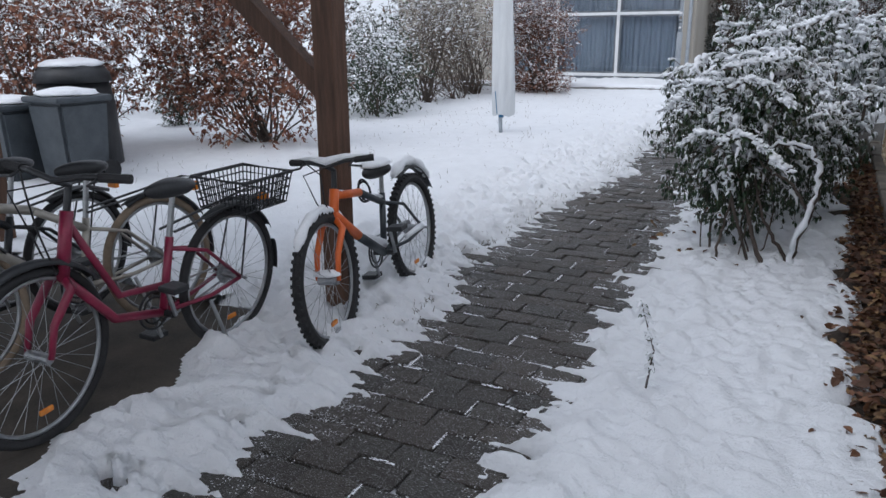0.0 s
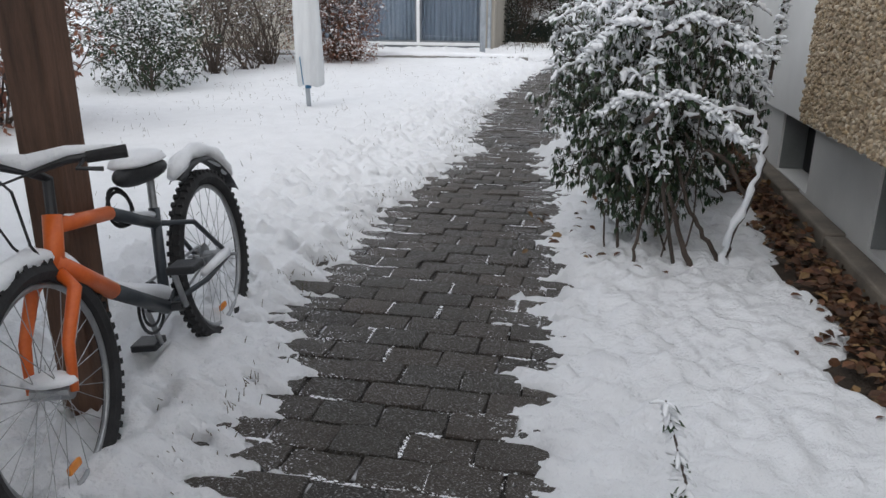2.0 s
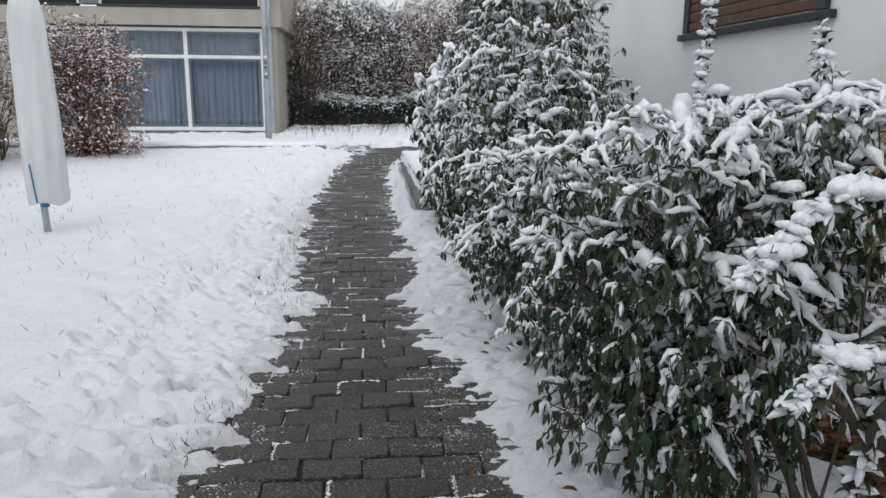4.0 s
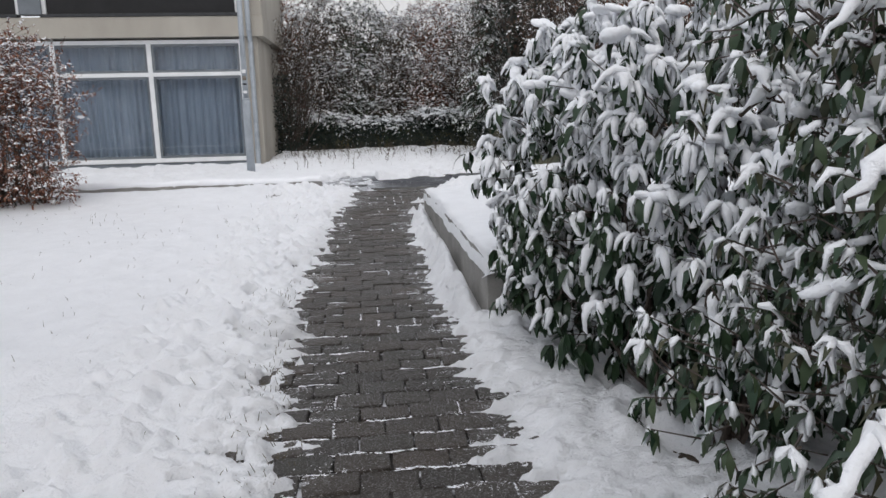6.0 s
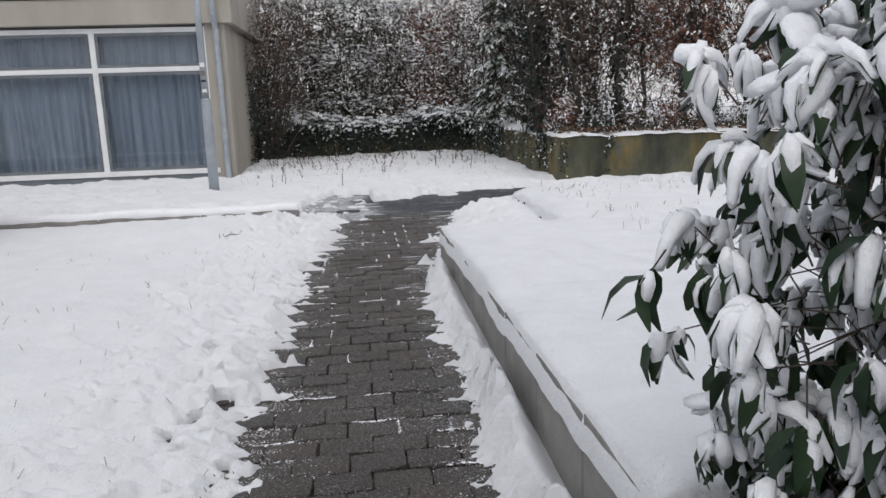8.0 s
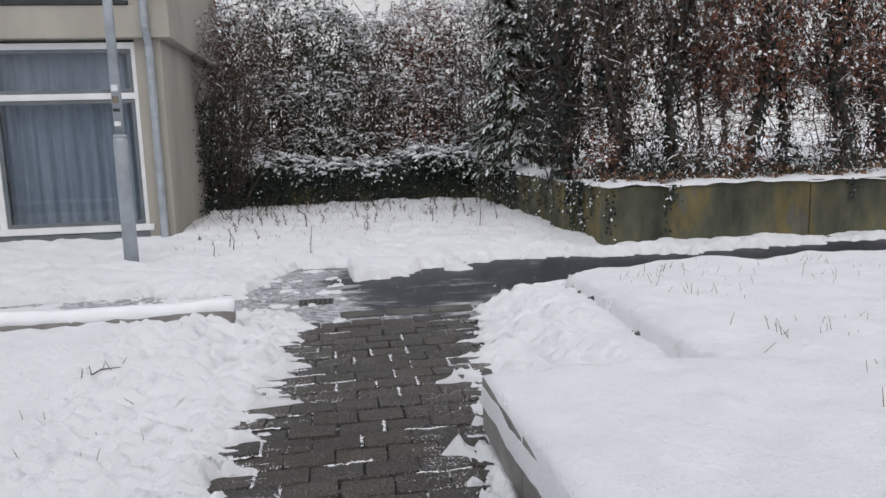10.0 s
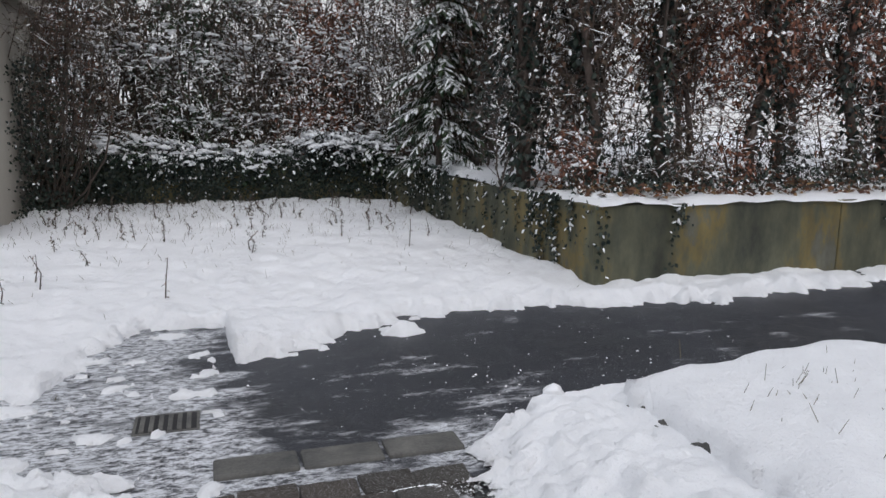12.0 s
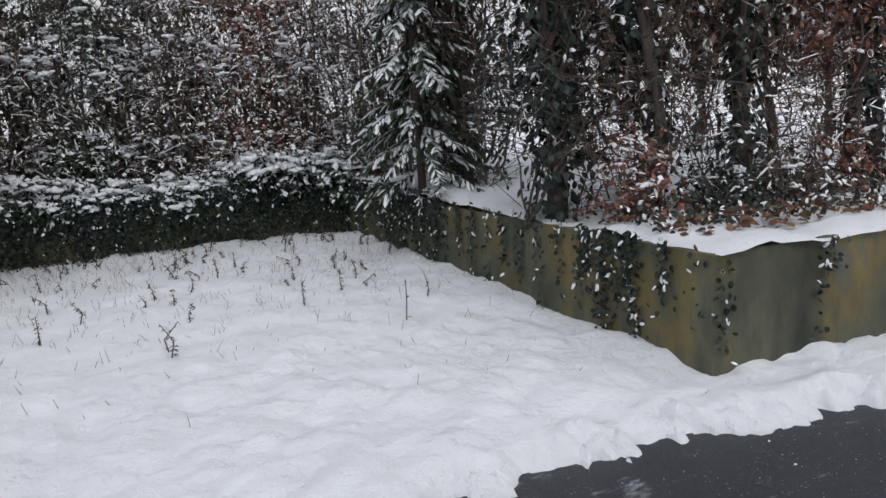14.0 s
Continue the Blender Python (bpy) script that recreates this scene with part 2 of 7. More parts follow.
RUBBER = surface("black_rubber", (0.012, 0.012, 0.013), (0.03, 0.03, 0.032), 20, 150, 0.85)
PLASTIC = surface("black_plastic", (0.012, 0.013, 0.015), (0.03, 0.032, 0.036), 10, 120, 0.45)
STEEL = surface("dull_steel", (0.25, 0.26, 0.27), (0.45, 0.46, 0.47), 12, 120, 0.4, 0.8, depth=0.001)
ORANGE = surface("orange_paint", (0.55, 0.09, 0.015), (0.72, 0.16, 0.03), 8, 100, 0.4, depth=0.001)
FRAME_GREY = surface("dark_frame_paint", (0.014, 0.018, 0.024), (0.045, 0.055, 0.065), 8, 100, 0.4, depth=0.001)
BURGUNDY = surface("burgundy_paint", (0.14, 0.008, 0.03), (0.26, 0.02, 0.06), 8, 100, 0.35, depth=0.001)
SILVER = surface("silver_paint", (0.3, 0.28, 0.24), (0.5, 0.47, 0.42), 8, 100, 0.4, 0.3, depth=0.001)
TAN_TYRE = surface("tan_tyre", (0.16, 0.12, 0.085), (0.28, 0.22, 0.16), 10, 100, 0.8)
AMBER = surface("amber_reflector", (0.6, 0.17, 0.02), (0.8, 0.3, 0.05), 20, 100, 0.25, depth=0.001)
COVER = surface("white_cover_fabric", (0.58, 0.6, 0.62), (0.75, 0.77, 0.78), 3, 120, 0.75, depth=0.006, strength=0.5, stretch=(4, 4, 0.6))
BLUE = surface("blue_plastic", (0.02, 0.12, 0.25), (0.05, 0.22, 0.4), 8, 80, 0.4)
BIN_GREY = surface("grey_bin_plastic", (0.035, 0.042, 0.05), (0.075, 0.088, 0.1), 5, 80, 0.5, depth=0.001)
ROOF = surface("roof_bitumen", (0.02, 0.02, 0.022), (0.05, 0.05, 0.052), 4, 100, 0.9)
PEBBLE = leaf_material("river_pebble", [(0.42, 0.31, 0.2), (0.62, 0.5, 0.35), (0.28, 0.2, 0.13), (0.72, 0.62, 0.48), (0.5, 0.37, 0.22)], 0.7)
MORTAR = surface("aggregate_mortar", (0.24, 0.19, 0.13), (0.42, 0.34, 0.24), 10, 120, 0.95)


def mossy_concrete():
    m, nt, b = nodes_of("mossy_concrete")
    stain = noise_tex(nt, 1.7, 6.0, 0.68, (1.0, 1.0, 0.5))
    streak = noise_tex(nt, 2.6, 4.0, 0.6, (1.0, 1.0, 0.3))
    grain = noise_tex(nt, 110.0, 3.0, 0.6)
    c1 = ramp(nt, stain.outputs[0], [(0.28, (0.035, 0.04, 0.034)), (0.4, (0.085, 0.09, 0.062)), (0.5, (0.125, 0.125, 0.08)), (0.58, (0.2, 0.155, 0.06)), (0.64, (0.13, 0.128, 0.095)), (0.75, (0.18, 0.177, 0.155))])
    c2 = ramp(nt, streak.outputs[0], [(0.34, (0.28, 0.29, 0.28)), (0.66, (0.95, 0.95, 0.95))])
    mx = nt.nodes.new("ShaderNodeMixRGB")
    mx.blend_type = "MULTIPLY"
    mx.inputs[0].default_value = 0.8
    nt.links.new(c1.outputs[0], mx.inputs[1])
    nt.links.new(c2.outputs[0], mx.inputs[2])
    nt.links.new(mx.outputs[0], b.inputs["Base Color"])
    b.inputs["Roughness"].default_value = 0.85
    bump(nt, b, [(grain.outputs[0], 0.4), (stain.outputs[0], 0.3)], 0.006)
    return m


MOSSY = mossy_concrete()


def glass_material():
    m, nt, b = nodes_of("window_glass")
    b.inputs["Base Color"].default_value = (0.9, 0.95, 1, 1)
    b.inputs["Transmission Weight"].default_value = 1.0
    b.inputs["Roughness"].default_value = 0.02
    b.inputs["IOR"].default_value = 1.45
    return m


GLASS = glass_material()


# ---------------------------------------------------------------- mesh helpers
def mesh_of(name, verts, faces, smooth=False):
    """A mesh from arrays: verts (n, 3); faces a list of (m, k) arrays."""
    me = bpy.data.meshes.new(name)
    verts = np.asarray(verts, dtype=np.float32)
    faces = [np.asarray(f, dtype=np.int32) for f in faces if len(f)]
    loops = np.concatenate([f.ravel() for f in faces])
    counts = np.concatenate([np.full(len(f), f.shape[1], dtype=np.int32) for f in faces])
    starts = np.concatenate([[0], np.cumsum(counts)[:-1]]).astype(np.int32)
    me.vertices.add(len(verts))
    me.vertices.foreach_set("co", verts.ravel())
    me.loops.add(len(loops))
    me.loops.foreach_set("vertex_index", loops)
    me.polygons.add(len(counts))
    me.polygons.foreach_set("loop_start", starts)
    me.polygons.foreach_set("use_smooth", np.full(len(counts), smooth, dtype=bool))
    me.update(calc_edges=True)
    me.validate()
    return me


class Build:
    """Gathers simple solids into one mesh."""

    def __init__(self):
        self.v, self.f, self.n = [], {3: [], 4: []}, 0

    def put(self, verts, faces):
        verts = np.asarray(verts, dtype=float)
        for f in faces:
            f = np.asarray(f)
            if f.ndim == 1:
                f = f[None]
            self.f.setdefault(f.shape[1], []).append(f + self.n)
        self.v.append(verts)
        self.n += len(verts)
        return self

    def box(self, lo, hi, bevel=0.0, m=None):
        bm = bmesh.new()
        bmesh.ops.create_cube(bm, size=1.0)
        lo, hi = Vector(lo), Vector(hi)
        for v in bm.verts:
            v.co = Vector([(lo[i] + hi[i]) / 2 + v.co[i] * (hi[i] - lo[i]) for i in range(3)])
        if bevel:
            bmesh.ops.bevel(bm, geom=bm.edges[:], offset=bevel, segments=2, affect="EDGES", profile=0.5)
        return self.bm(bm, m)

    def bm(self, bm, m=None):
        if m is not None:
            bmesh.ops.transform(bm, matrix=m, verts=bm.verts[:])
        bm.verts.index_update()
        vs = [v.co[:] for v in bm.verts]
        groups = {}
        for f in bm.faces:
            groups.setdefault(len(f.verts), []).append([v.index for v in f.verts])
        self.put(vs, [np.array(g) for g in groups.values()])
        bm.free()
        return self

    def tube(self, points, radii, sides=8, closed=False, caps=True):
        """A tube along a line of points."""
        P = np.asarray(points, dtype=float)
        k = len(P)
        R = np.full(k, radii) if np.isscalar(radii) else np.asarray(radii, dtype=float)
        T = np.roll(P, -1, 0) - np.roll(P, 1, 0) if closed else np.gradient(P, axis=0)
        T /= np.linalg.norm(T, axis=1)[:, None] + 1e-9
        ref = np.array([0, 0, 1.0]) if abs(T[0][2]) < 0.9 else np.array([1.0, 0, 0])
        rings = []
        N = np.cross(T[0], ref)
        N /= np.linalg.norm(N)
        a = np.linspace(0, 2 * np.pi, sides, endpoint=False)
        for i in range(k):
            N = N - T[i] * (N @ T[i])
            N /= np.linalg.norm(N) + 1e-9
            B = np.cross(T[i], N)
            rings.append(P[i] + R[i] * (np.cos(a)[:, None] * N + np.sin(a)[:, None] * B))
        V = np.concatenate(rings)
        q = []
        for i in range(k if closed else k - 1):
            j = (i + 1) % k
            for s in range(sides):
                e = (s + 1) % sides
                q.append([i * sides + s, i * sides + e, j * sides + e, j * sides + s])
        faces = [np.array(q)]
        if caps and not closed:
            faces.append(np.array([list(range(sides))[::-1]]))
            faces.append(np.array([[(k - 1) * sides + s for s in range(sides)]]))
        return self.put(V, faces)

    def torus(self, centre, axis, R, r, seg=40, sides=8):
        axis = Vector(axis).normalized()
        u = axis.orthogonal().normalized()
        w = axis.cross(u)
        c = Vector(centre)
        pts = [c + R * (math.cos(a) * u + math.sin(a) * w) for a in np.linspace(0, 2 * math.pi, seg, endpoint=False)]
        return self.tube([p[:] for p in pts], r, sides, closed=True)

    def blob(self, centre, size, seed=0, rough=0.15, level=2):
        """A lumpy rounded solid, flattish underneath."""
        bm = bmesh.new()
        bmesh.ops.create_icosphere(bm, subdivisions=level, radius=1.0)
        for v in bm.verts:
            k = 1 + rough * noise.noise(v.co * 1.7 + Vector((seed * 3.1, seed * 1.7, seed)))
            c = v.co * k
            if c.z < 0:
                c.z *= 0.45
            v.co = Vector([centre[i] + c[i] * size[i] for i in range(3)])
        return self.bm(bm)

    def mesh(self, name, smooth=False):
        return mesh_of(name, np.concatenate(self.v), [np.concatenate(f) for f in self.f.values() if f], smooth)


def thing(name, label, category, at=(0, 0, 0), group="", kind=""):
    ob = new(name)
    ob.empty_display_size = 0.1
    ob.matrix_world = Matrix.Translation(at)
    return tagged(ob, label, category, group, kind)


def part(name, data, material, parent, label="", kind="", smooth=False):
    """One mesh object under a thing or a part; its coordinates are those of the world when parent stands unturned at the origin."""
    me = data.mesh(name, smooth) if isinstance(data, Build) else data
    if not me.materials:
        me.materials.append(material)
    ob = new(name, me)
    ob.parent = parent
    return tagged(ob, label, kind=kind)


def solid(name, data, material, label, category, kind="", group="", smooth=False):
    me = data.mesh(name, smooth) if isinstance(data, Build) else data
    me.materials.append(material)
    return tagged(new(name, me), label, category, group, kind)


def turns(dirs, ups):
    """Rotation matrices whose columns are side, dir, up."""
    d = dirs / (np.linalg.norm(dirs, axis=1)[:, None] + 1e-9)
    s = np.cross(d, ups)
    s /= np.linalg.norm(s, axis=1)[:, None] + 1e-9
    u = np.cross(s, d)
    return np.stack([s, d, u], axis=2)


def scatter(template, pos, R, scale):
    """Copies of a template (verts, faces) at pos, turned by R, scaled by scale (n,) or (n, 3)."""
    tv, tf = template
    scale = np.asarray(scale, dtype=float)
    if scale.ndim == 1:
        scale = scale[:, None].repeat(3, 1)
    V = np.einsum("nij,nkj->nki", R, tv[None] * scale[:, None, :]) + pos[:, None, :]
    n, k = len(pos), len(tv)
    off = (np.arange(n) * k)[:, None, None]
    return V.reshape(-1, 3), [(f[None] + off).reshape(-1, f.shape[1]) for f in tf]


def joined(name, lots, smooth=False):
    vs, fs, n = [], {}, 0
    for v, f in lots:
        for a in f:
            fs.setdefault(a.shape[1], []).append(a + n)
        vs.append(v)
        n += len(v)
    return mesh_of(name, np.concatenate(vs), [np.concatenate(a) for a in fs.values()], smooth)


# leaf along +y, unit length, folded and curling down at the tip
LEAF = (np.array([[0, 0, 0], [-0.17, 0.3, 0.05], [0.17, 0.3, 0.05], [0, 0.33, 0], [-0.15, 0.68, 0.02], [0.15, 0.68, 0.02], [0, 0.7, -0.03], [0, 1, -0.14]]),
        [np.array([[0, 3, 1], [0, 2, 3], [4, 6, 7], [6, 5, 7]]), np.array([[1, 3, 6, 4], [3, 2, 5, 6]])])
SMALL_LEAF = (np.array([[0, 0, 0], [-0.24, 0.5, 0.06], [0.24, 0.5, 0.06], [0, 0.52, 0], [0, 1, -0.08]]),
              [np.array([[0, 3, 1], [0, 2, 3], [1, 3, 4], [3, 2, 4]])])


def pillow(rows=4, sides=6):
    v, q = [], []
    for i in range(rows):
        y = (i + 0.15) / (rows - 0.7)
        w = math.sin(math.pi * min(max(y * 0.86 + 0.1, 0.05), 0.97)) ** 0.6
        for s in range(sides):
            a = 2 * math.pi * s / sides
            h = math.sin(a)
            v.append([0.21 * w * math.cos(a), y, 0.02 + (0.26 if h > 0 else 0.04) * w * h - 0.14 * y * y])
    for i in range(rows - 1):
        for s in range(sides):
            e = (s + 1) % sides
            q.append([i * sides + s, i * sides + e, (i + 1) * sides + e, (i + 1) * sides + s])
    n = len(v)
    v += [[0, -0.03, 0.03], [0, 1.06, -0.12]]
    t = [[n, (s + 1) % sides, s] for s in range(sides)] + [[n + 1, (rows - 1) * sides + s, (rows - 1) * sides + (s + 1) % sides] for s in range(sides)]
    return np.array(v), [np.array(q), np.array(t)]


PILLOW = pillow()
# light snow pad for leaves and twigs, along +y
PAD = (np.array([[0, -0.04, 0.0], [-0.2, 0.25, 0.01], [0.2, 0.3, 0.01], [-0.21, 0.68, -0.04], [0.19, 0.74, -0.05], [0, 1.05, -0.13], [0.02, 0.3, 0.21], [-0.02, 0.7, 0.17]]),
       [np.array([[0, 6, 1], [0, 2, 6], [1, 6, 3], [3, 6, 7], [6, 2, 7], [2, 4, 7], [3, 7, 5], [7, 4, 5]])])
CRUMB = (np.array([[1, 0, 0], [0.2, 0.9, 0], [-0.9, 0.3, 0], [-0.3, -0.9, 0], [0.1, 0, 0.7]]), [np.array([[0, 1, 4], [1, 2, 4], [2, 3, 4], [3, 0, 4]])])


def clump():
    """A heap of rounded lumps of snow."""
    rg = np.random.default_rng(2)
    b = Build()
    for i in range(7):
        r = rg.uniform(0.32, 0.62)
        a = rg.uniform(0, 6.28)
        d = 0 if i == 0 else rg.uniform(0.3, 0.75)
        bm = bmesh.new()
        bmesh.ops.create_icosphere(bm, subdivisions=1, radius=1.0)
        b.bm(bm, Matrix.Translation((math.cos(a) * d, math.sin(a) * d, rg.uniform(-0.25, 0.15) - 0.3 * d)) @ Matrix.Diagonal((r, r * rg.uniform(0.8, 1.3), r * 0.7, 1)))
    return np.concatenate(b.v), [np.concatenate(f) for f in b.f.values() if f]


CLUMP = clump()


def big_clump(level):
    """A softly lumped heap of wet snow."""
    rg = np.random.default_rng(12)
    b = Build()
    for i in range(3):
        r = rg.uniform(0.45, 0.75)
        a = i * 2.1 + rg.uniform(0, 1)
        d = 0 if i == 0 else rg.uniform(0.35, 0.7)
        bm = bmesh.new()
        bmesh.ops.create_icosphere(bm, subdivisions=level, radius=1.0)
        for v in bm.verts:
            v.co *= 1 + 0.28 * noise.noise(v.co * 1.6 + Vector((i * 3.3, 1, i)))
        b.bm(bm, Matrix.Translation((math.cos(a) * d, math.sin(a) * d, rg.uniform(-0.2, 0.1) - 0.25 * d)) @ Matrix.Diagonal((r, r * rg.uniform(0.8, 1.3), r * 0.85, 1)))
    return np.concatenate(b.v), [np.concatenate(f) for f in b.f.values() if f]


BIG_CLUMP, SMALL_CLUMP = big_clump(2), big_clump(1)


def hanging_leaf(k=5):
    """Long leaf that leaves its twig level and bends downwards, unit length along the arc."""
    v, q = [], []
    for i in range(k):
        s = i / (k - 1)
        w = 0.15 * math.sin(math.pi * (0.06 + 0.9 * s)) + 0.005
        y, z = s * (1 - 0.34 * s), -0.62 * s * s
        v += [[-w, y, z + 0.25 * w], [0, y, z], [w, y, z + 0.25 * w]]
    for i in range(k - 1):
        a = i * 3
        q += [[a, a + 1, a + 4, a + 3], [a + 1, a + 2, a + 5, a + 4]]
    return np.array(v), [np.array(q)]


def narrow_leaf():
    """The same leaf for small foliage, with fewer faces."""
    v = [[-0.02, 0, 0], [0.02, 0, 0], [-0.15, 0.4, -0.13], [0.15, 0.42, -0.13], [-0.02, 0.66, -0.62], [0.02, 0.66, -0.62]]
    return np.array(v), [np.array([[0, 1, 3, 2], [2, 3, 5, 4]])]


def hanging_snow(rows=5, sides=6):
    """The roll of snow that lies along such a leaf."""
    v, q = [], []
    for i in range(rows):
        s = 0.02 + 0.95 * i / (rows - 1)
        w = math.sin(math.pi * min(max(s * 0.84 + 0.1, 0.1), 0.94)) ** 0.5
        w *= 1 + 0.12 * math.sin(i * 2.3)
        y, z = s * (1 - 0.34 * s), -0.62 * s * s
        sl = 0.62 * s
        for e in range(sides):
            a = 2 * math.pi * e / sides
            h = (0.2 if math.sin(a) > 0 else 0.03) * w * math.sin(a) + 0.012
            v.append([0.155 * w * math.cos(a), y + h * sl, z + h])
    for i in range(rows - 1):
        for e in range(sides):
            n = (e + 1) % sides
            q.append([i * sides + e, i * sides + n, (i + 1) * sides + n, (i + 1) * sides + e])
    m = len(v)
    v += [[0, -0.04, 0.03], [0, 0.67, -0.6]]
    t = [[m, (e + 1) % sides, e] for e in range(sides)] + [[m + 1, (rows - 1) * sides + e, (rows - 1) * sides + (e + 1) % sides] for e in range(sides)]
    return np.array(v), [np.array(q), np.array(t)]


HANGING_LEAF, SMALL_HANGING_LEAF = hanging_leaf(4), narrow_leaf()
HANGING_SNOW, SMALL_HANGING_SNOW = hanging_snow(4, 5), hanging_snow(3, 4)
PRISM = (np.array([[math.cos(a) * 0.5 * w, y, math.sin(a) * 0.5 * w] for y, w in ((0, 1), (1, 0.5)) for a in (0, 2.094, 4.189)]),
         [np.array([[0, 1, 4, 3], [1, 2, 5, 4], [2, 0, 3, 5]])])
UP = np.array([0, 0, 1.0])


# ---------------------------------------------------------------- ground, path, snow
def lattice(x, y, seed):
    """Smooth value noise, about -1 to 1, for arrays."""
    xi, yi = np.floor(x).astype(np.int64), np.floor(y).astype(np.int64)
    fx, fy = x - xi, y - yi
    fx, fy = fx * fx * (3 - 2 * fx), fy * fy * (3 - 2 * fy)

    def h(a, b):
        n = (a * 374761393 + b * 668265263 + seed * 974711) & 0x7FFFFFFF
        n = ((n ^ (n >> 13)) * 1274126177) & 0x7FFFFFFF
        return (n ^ (n >> 16)) % 65536 / 32768.0 - 1
    return (h(xi, yi) * (1 - fx) + h(xi + 1, yi) * fx) * (1 - fy) + (h(xi, yi + 1) * (1 - fx) + h(xi + 1, yi + 1) * fx) * fy


def lumps(x, y, size, seed, octaves=3):
    return sum(lattice(x / size * 2 ** o, y / size * 2 ** o, seed + o) * 0.5 ** o for o in range(octaves))


def smooth01(v):
    v = np.clip(v, 0, 1)
    return v * v * (3 - 2 * v)


COURSE, STONE = 0.14, 0.212


def fringe(y, seed, depth):
    """How far the snow reaches onto the path, course by course."""
    k = np.floor(y / COURSE)
    f = y / COURSE - k
    jump = np.abs(lattice(k * 1.0, k * 0 + seed * 1.0, seed)) ** 2
    j = np.floor(y / COURSE + 0.5)
    g = np.abs(y / COURSE - j)
    finger = 1.25 * np.abs(lattice(j * 1.0, j * 0 + seed * 3.0, seed + 2)) ** 1.7 * np.exp(-(g / 0.12) ** 2)
    return depth * (0.42 * jump + 0.6 * finger)


def edge_left(y):
    base = np.interp(y, [1.0, 2.3, 3.0, 3.7, 4.4, 6.0, 6.7, 8.4, 9.9, 11.8, 14.8, 15.5, 16.6, 17.2, 18], [-0.42, -0.42, -0.47, -0.5, -0.73, -0.7, -0.64, -0.62, -0.77, -0.8, -0.77, -0.69, -0.6, -0.5, -0.4])
    return base + fringe(y, 11, np.interp(y, [2, 8, 16], [0.2, 0.24, 0.3])) + 0.05 * lumps(y, y * 0, 0.7, 4)


def edge_right(y):
    base = np.interp(y, [1.0, 2.3, 3.1, 3.7, 4.9, 5.9, 6.7, 7.4, 9.2, 9.7, 11.2, 12.3, 14.0, 15.0, 15.7, 16.6, 17.4], [0.5, 0.5, 0.54, 0.46, 0.36, 0.38, 0.33, 0.24, 0.2, 0.29, 0.17, 0.17, 0.18, 0.36, 0.56, 0.72, 0.92])
    return base - fringe(y, 23, np.interp(y, [2, 8, 10, 15, 16], [0.22, 0.26, 0.14, 0.16, 0.28])) + 0.05 * lumps(y, y * 0, 0.7, 7)


def sheet(name, x0, x1, y0, y1, step, height, keep, label, thickness=True):
    """A snow sheet on a grid: height(x, y) gives z; faces where keep(x, y) > 0."""
    step, step_y = step if isinstance(step, tuple) else (step, step)
    nx, ny = int((x1 - x0) / step) + 1, int((y1 - y0) / step_y) + 1
    X, Y = np.meshgrid(np.linspace(x0, x1, nx), np.linspace(y0, y1, ny))
    K = keep(X, Y)
    gy, gx = np.gradient(K, Y[:, 0], X[0])
    pull = np.where(K <= 0, K / (gx * gx + gy * gy + 1e-4), 0)
    X, Y = X - np.clip(pull * gx, -0.8 * step, 0.8 * step), Y - np.clip(pull * gy, -0.8 * step_y, 0.8 * step_y)
    Z = height(X, Y, K)
    idx = np.arange(nx * ny).reshape(ny, nx)
    q = np.stack([idx[:-1, :-1], idx[:-1, 1:], idx[1:, 1:], idx[1:, :-1]], -1).reshape(-1, 4)
    ok = (K.ravel()[q] > 0).any(axis=1)
    q = q[ok]
    used = np.unique(q)
    remap = np.zeros(nx * ny, dtype=np.int64)
    remap[used] = np.arange(len(used))
    V = np.stack([X.ravel(), Y.ravel(), Z.ravel()], 1)[used]
    me = mesh_of(name, V, [remap[q]], True)
    me.materials.append(SNOW)
    return tagged(new(name, me), label, "snow", kind="structure")


def lawn_relief(x, y):
    prints = np.clip(lumps(x, y, 0.27, 31, 2) - 0.25, 0, 1) * np.clip(lumps(x, y, 2.2, 37, 2) + 0.45, 0, 1)
    band = np.exp(-((x + 1.25) / 0.75) ** 2) + 0.7 * np.exp(-((x - 0.85) / 0.5) ** 2)
    clods = np.abs(lumps(x, y, 0.16, 43, 3)) - 0.3
    return 0.09 * smooth01((y - 15.5) / 1.1) * smooth01((-0.85 - x) / 0.25) + 0.022 * lumps(x, y, 1.3, 41) + (0.008 + 0.062 * band) * clods + (0.004 + 0.019 * band) * lumps(x, y, 0.055, 44, 2) - 0.15 * prints * (0.25 + band)


# ground: one sheet to the horizon
g = Build().put([[-300, -300, -300 * SLOPE - 0.12], [300, -300, -300 * SLOPE - 0.12], [300, 300, 300 * SLOPE - 0.12], [-300, 300, 300 * SLOPE - 0.12]], [[[0, 1, 2, 3]]])
solid("ground", g, SNOW, "snow-covered ground stretching away to the horizon", "ground", "structure")

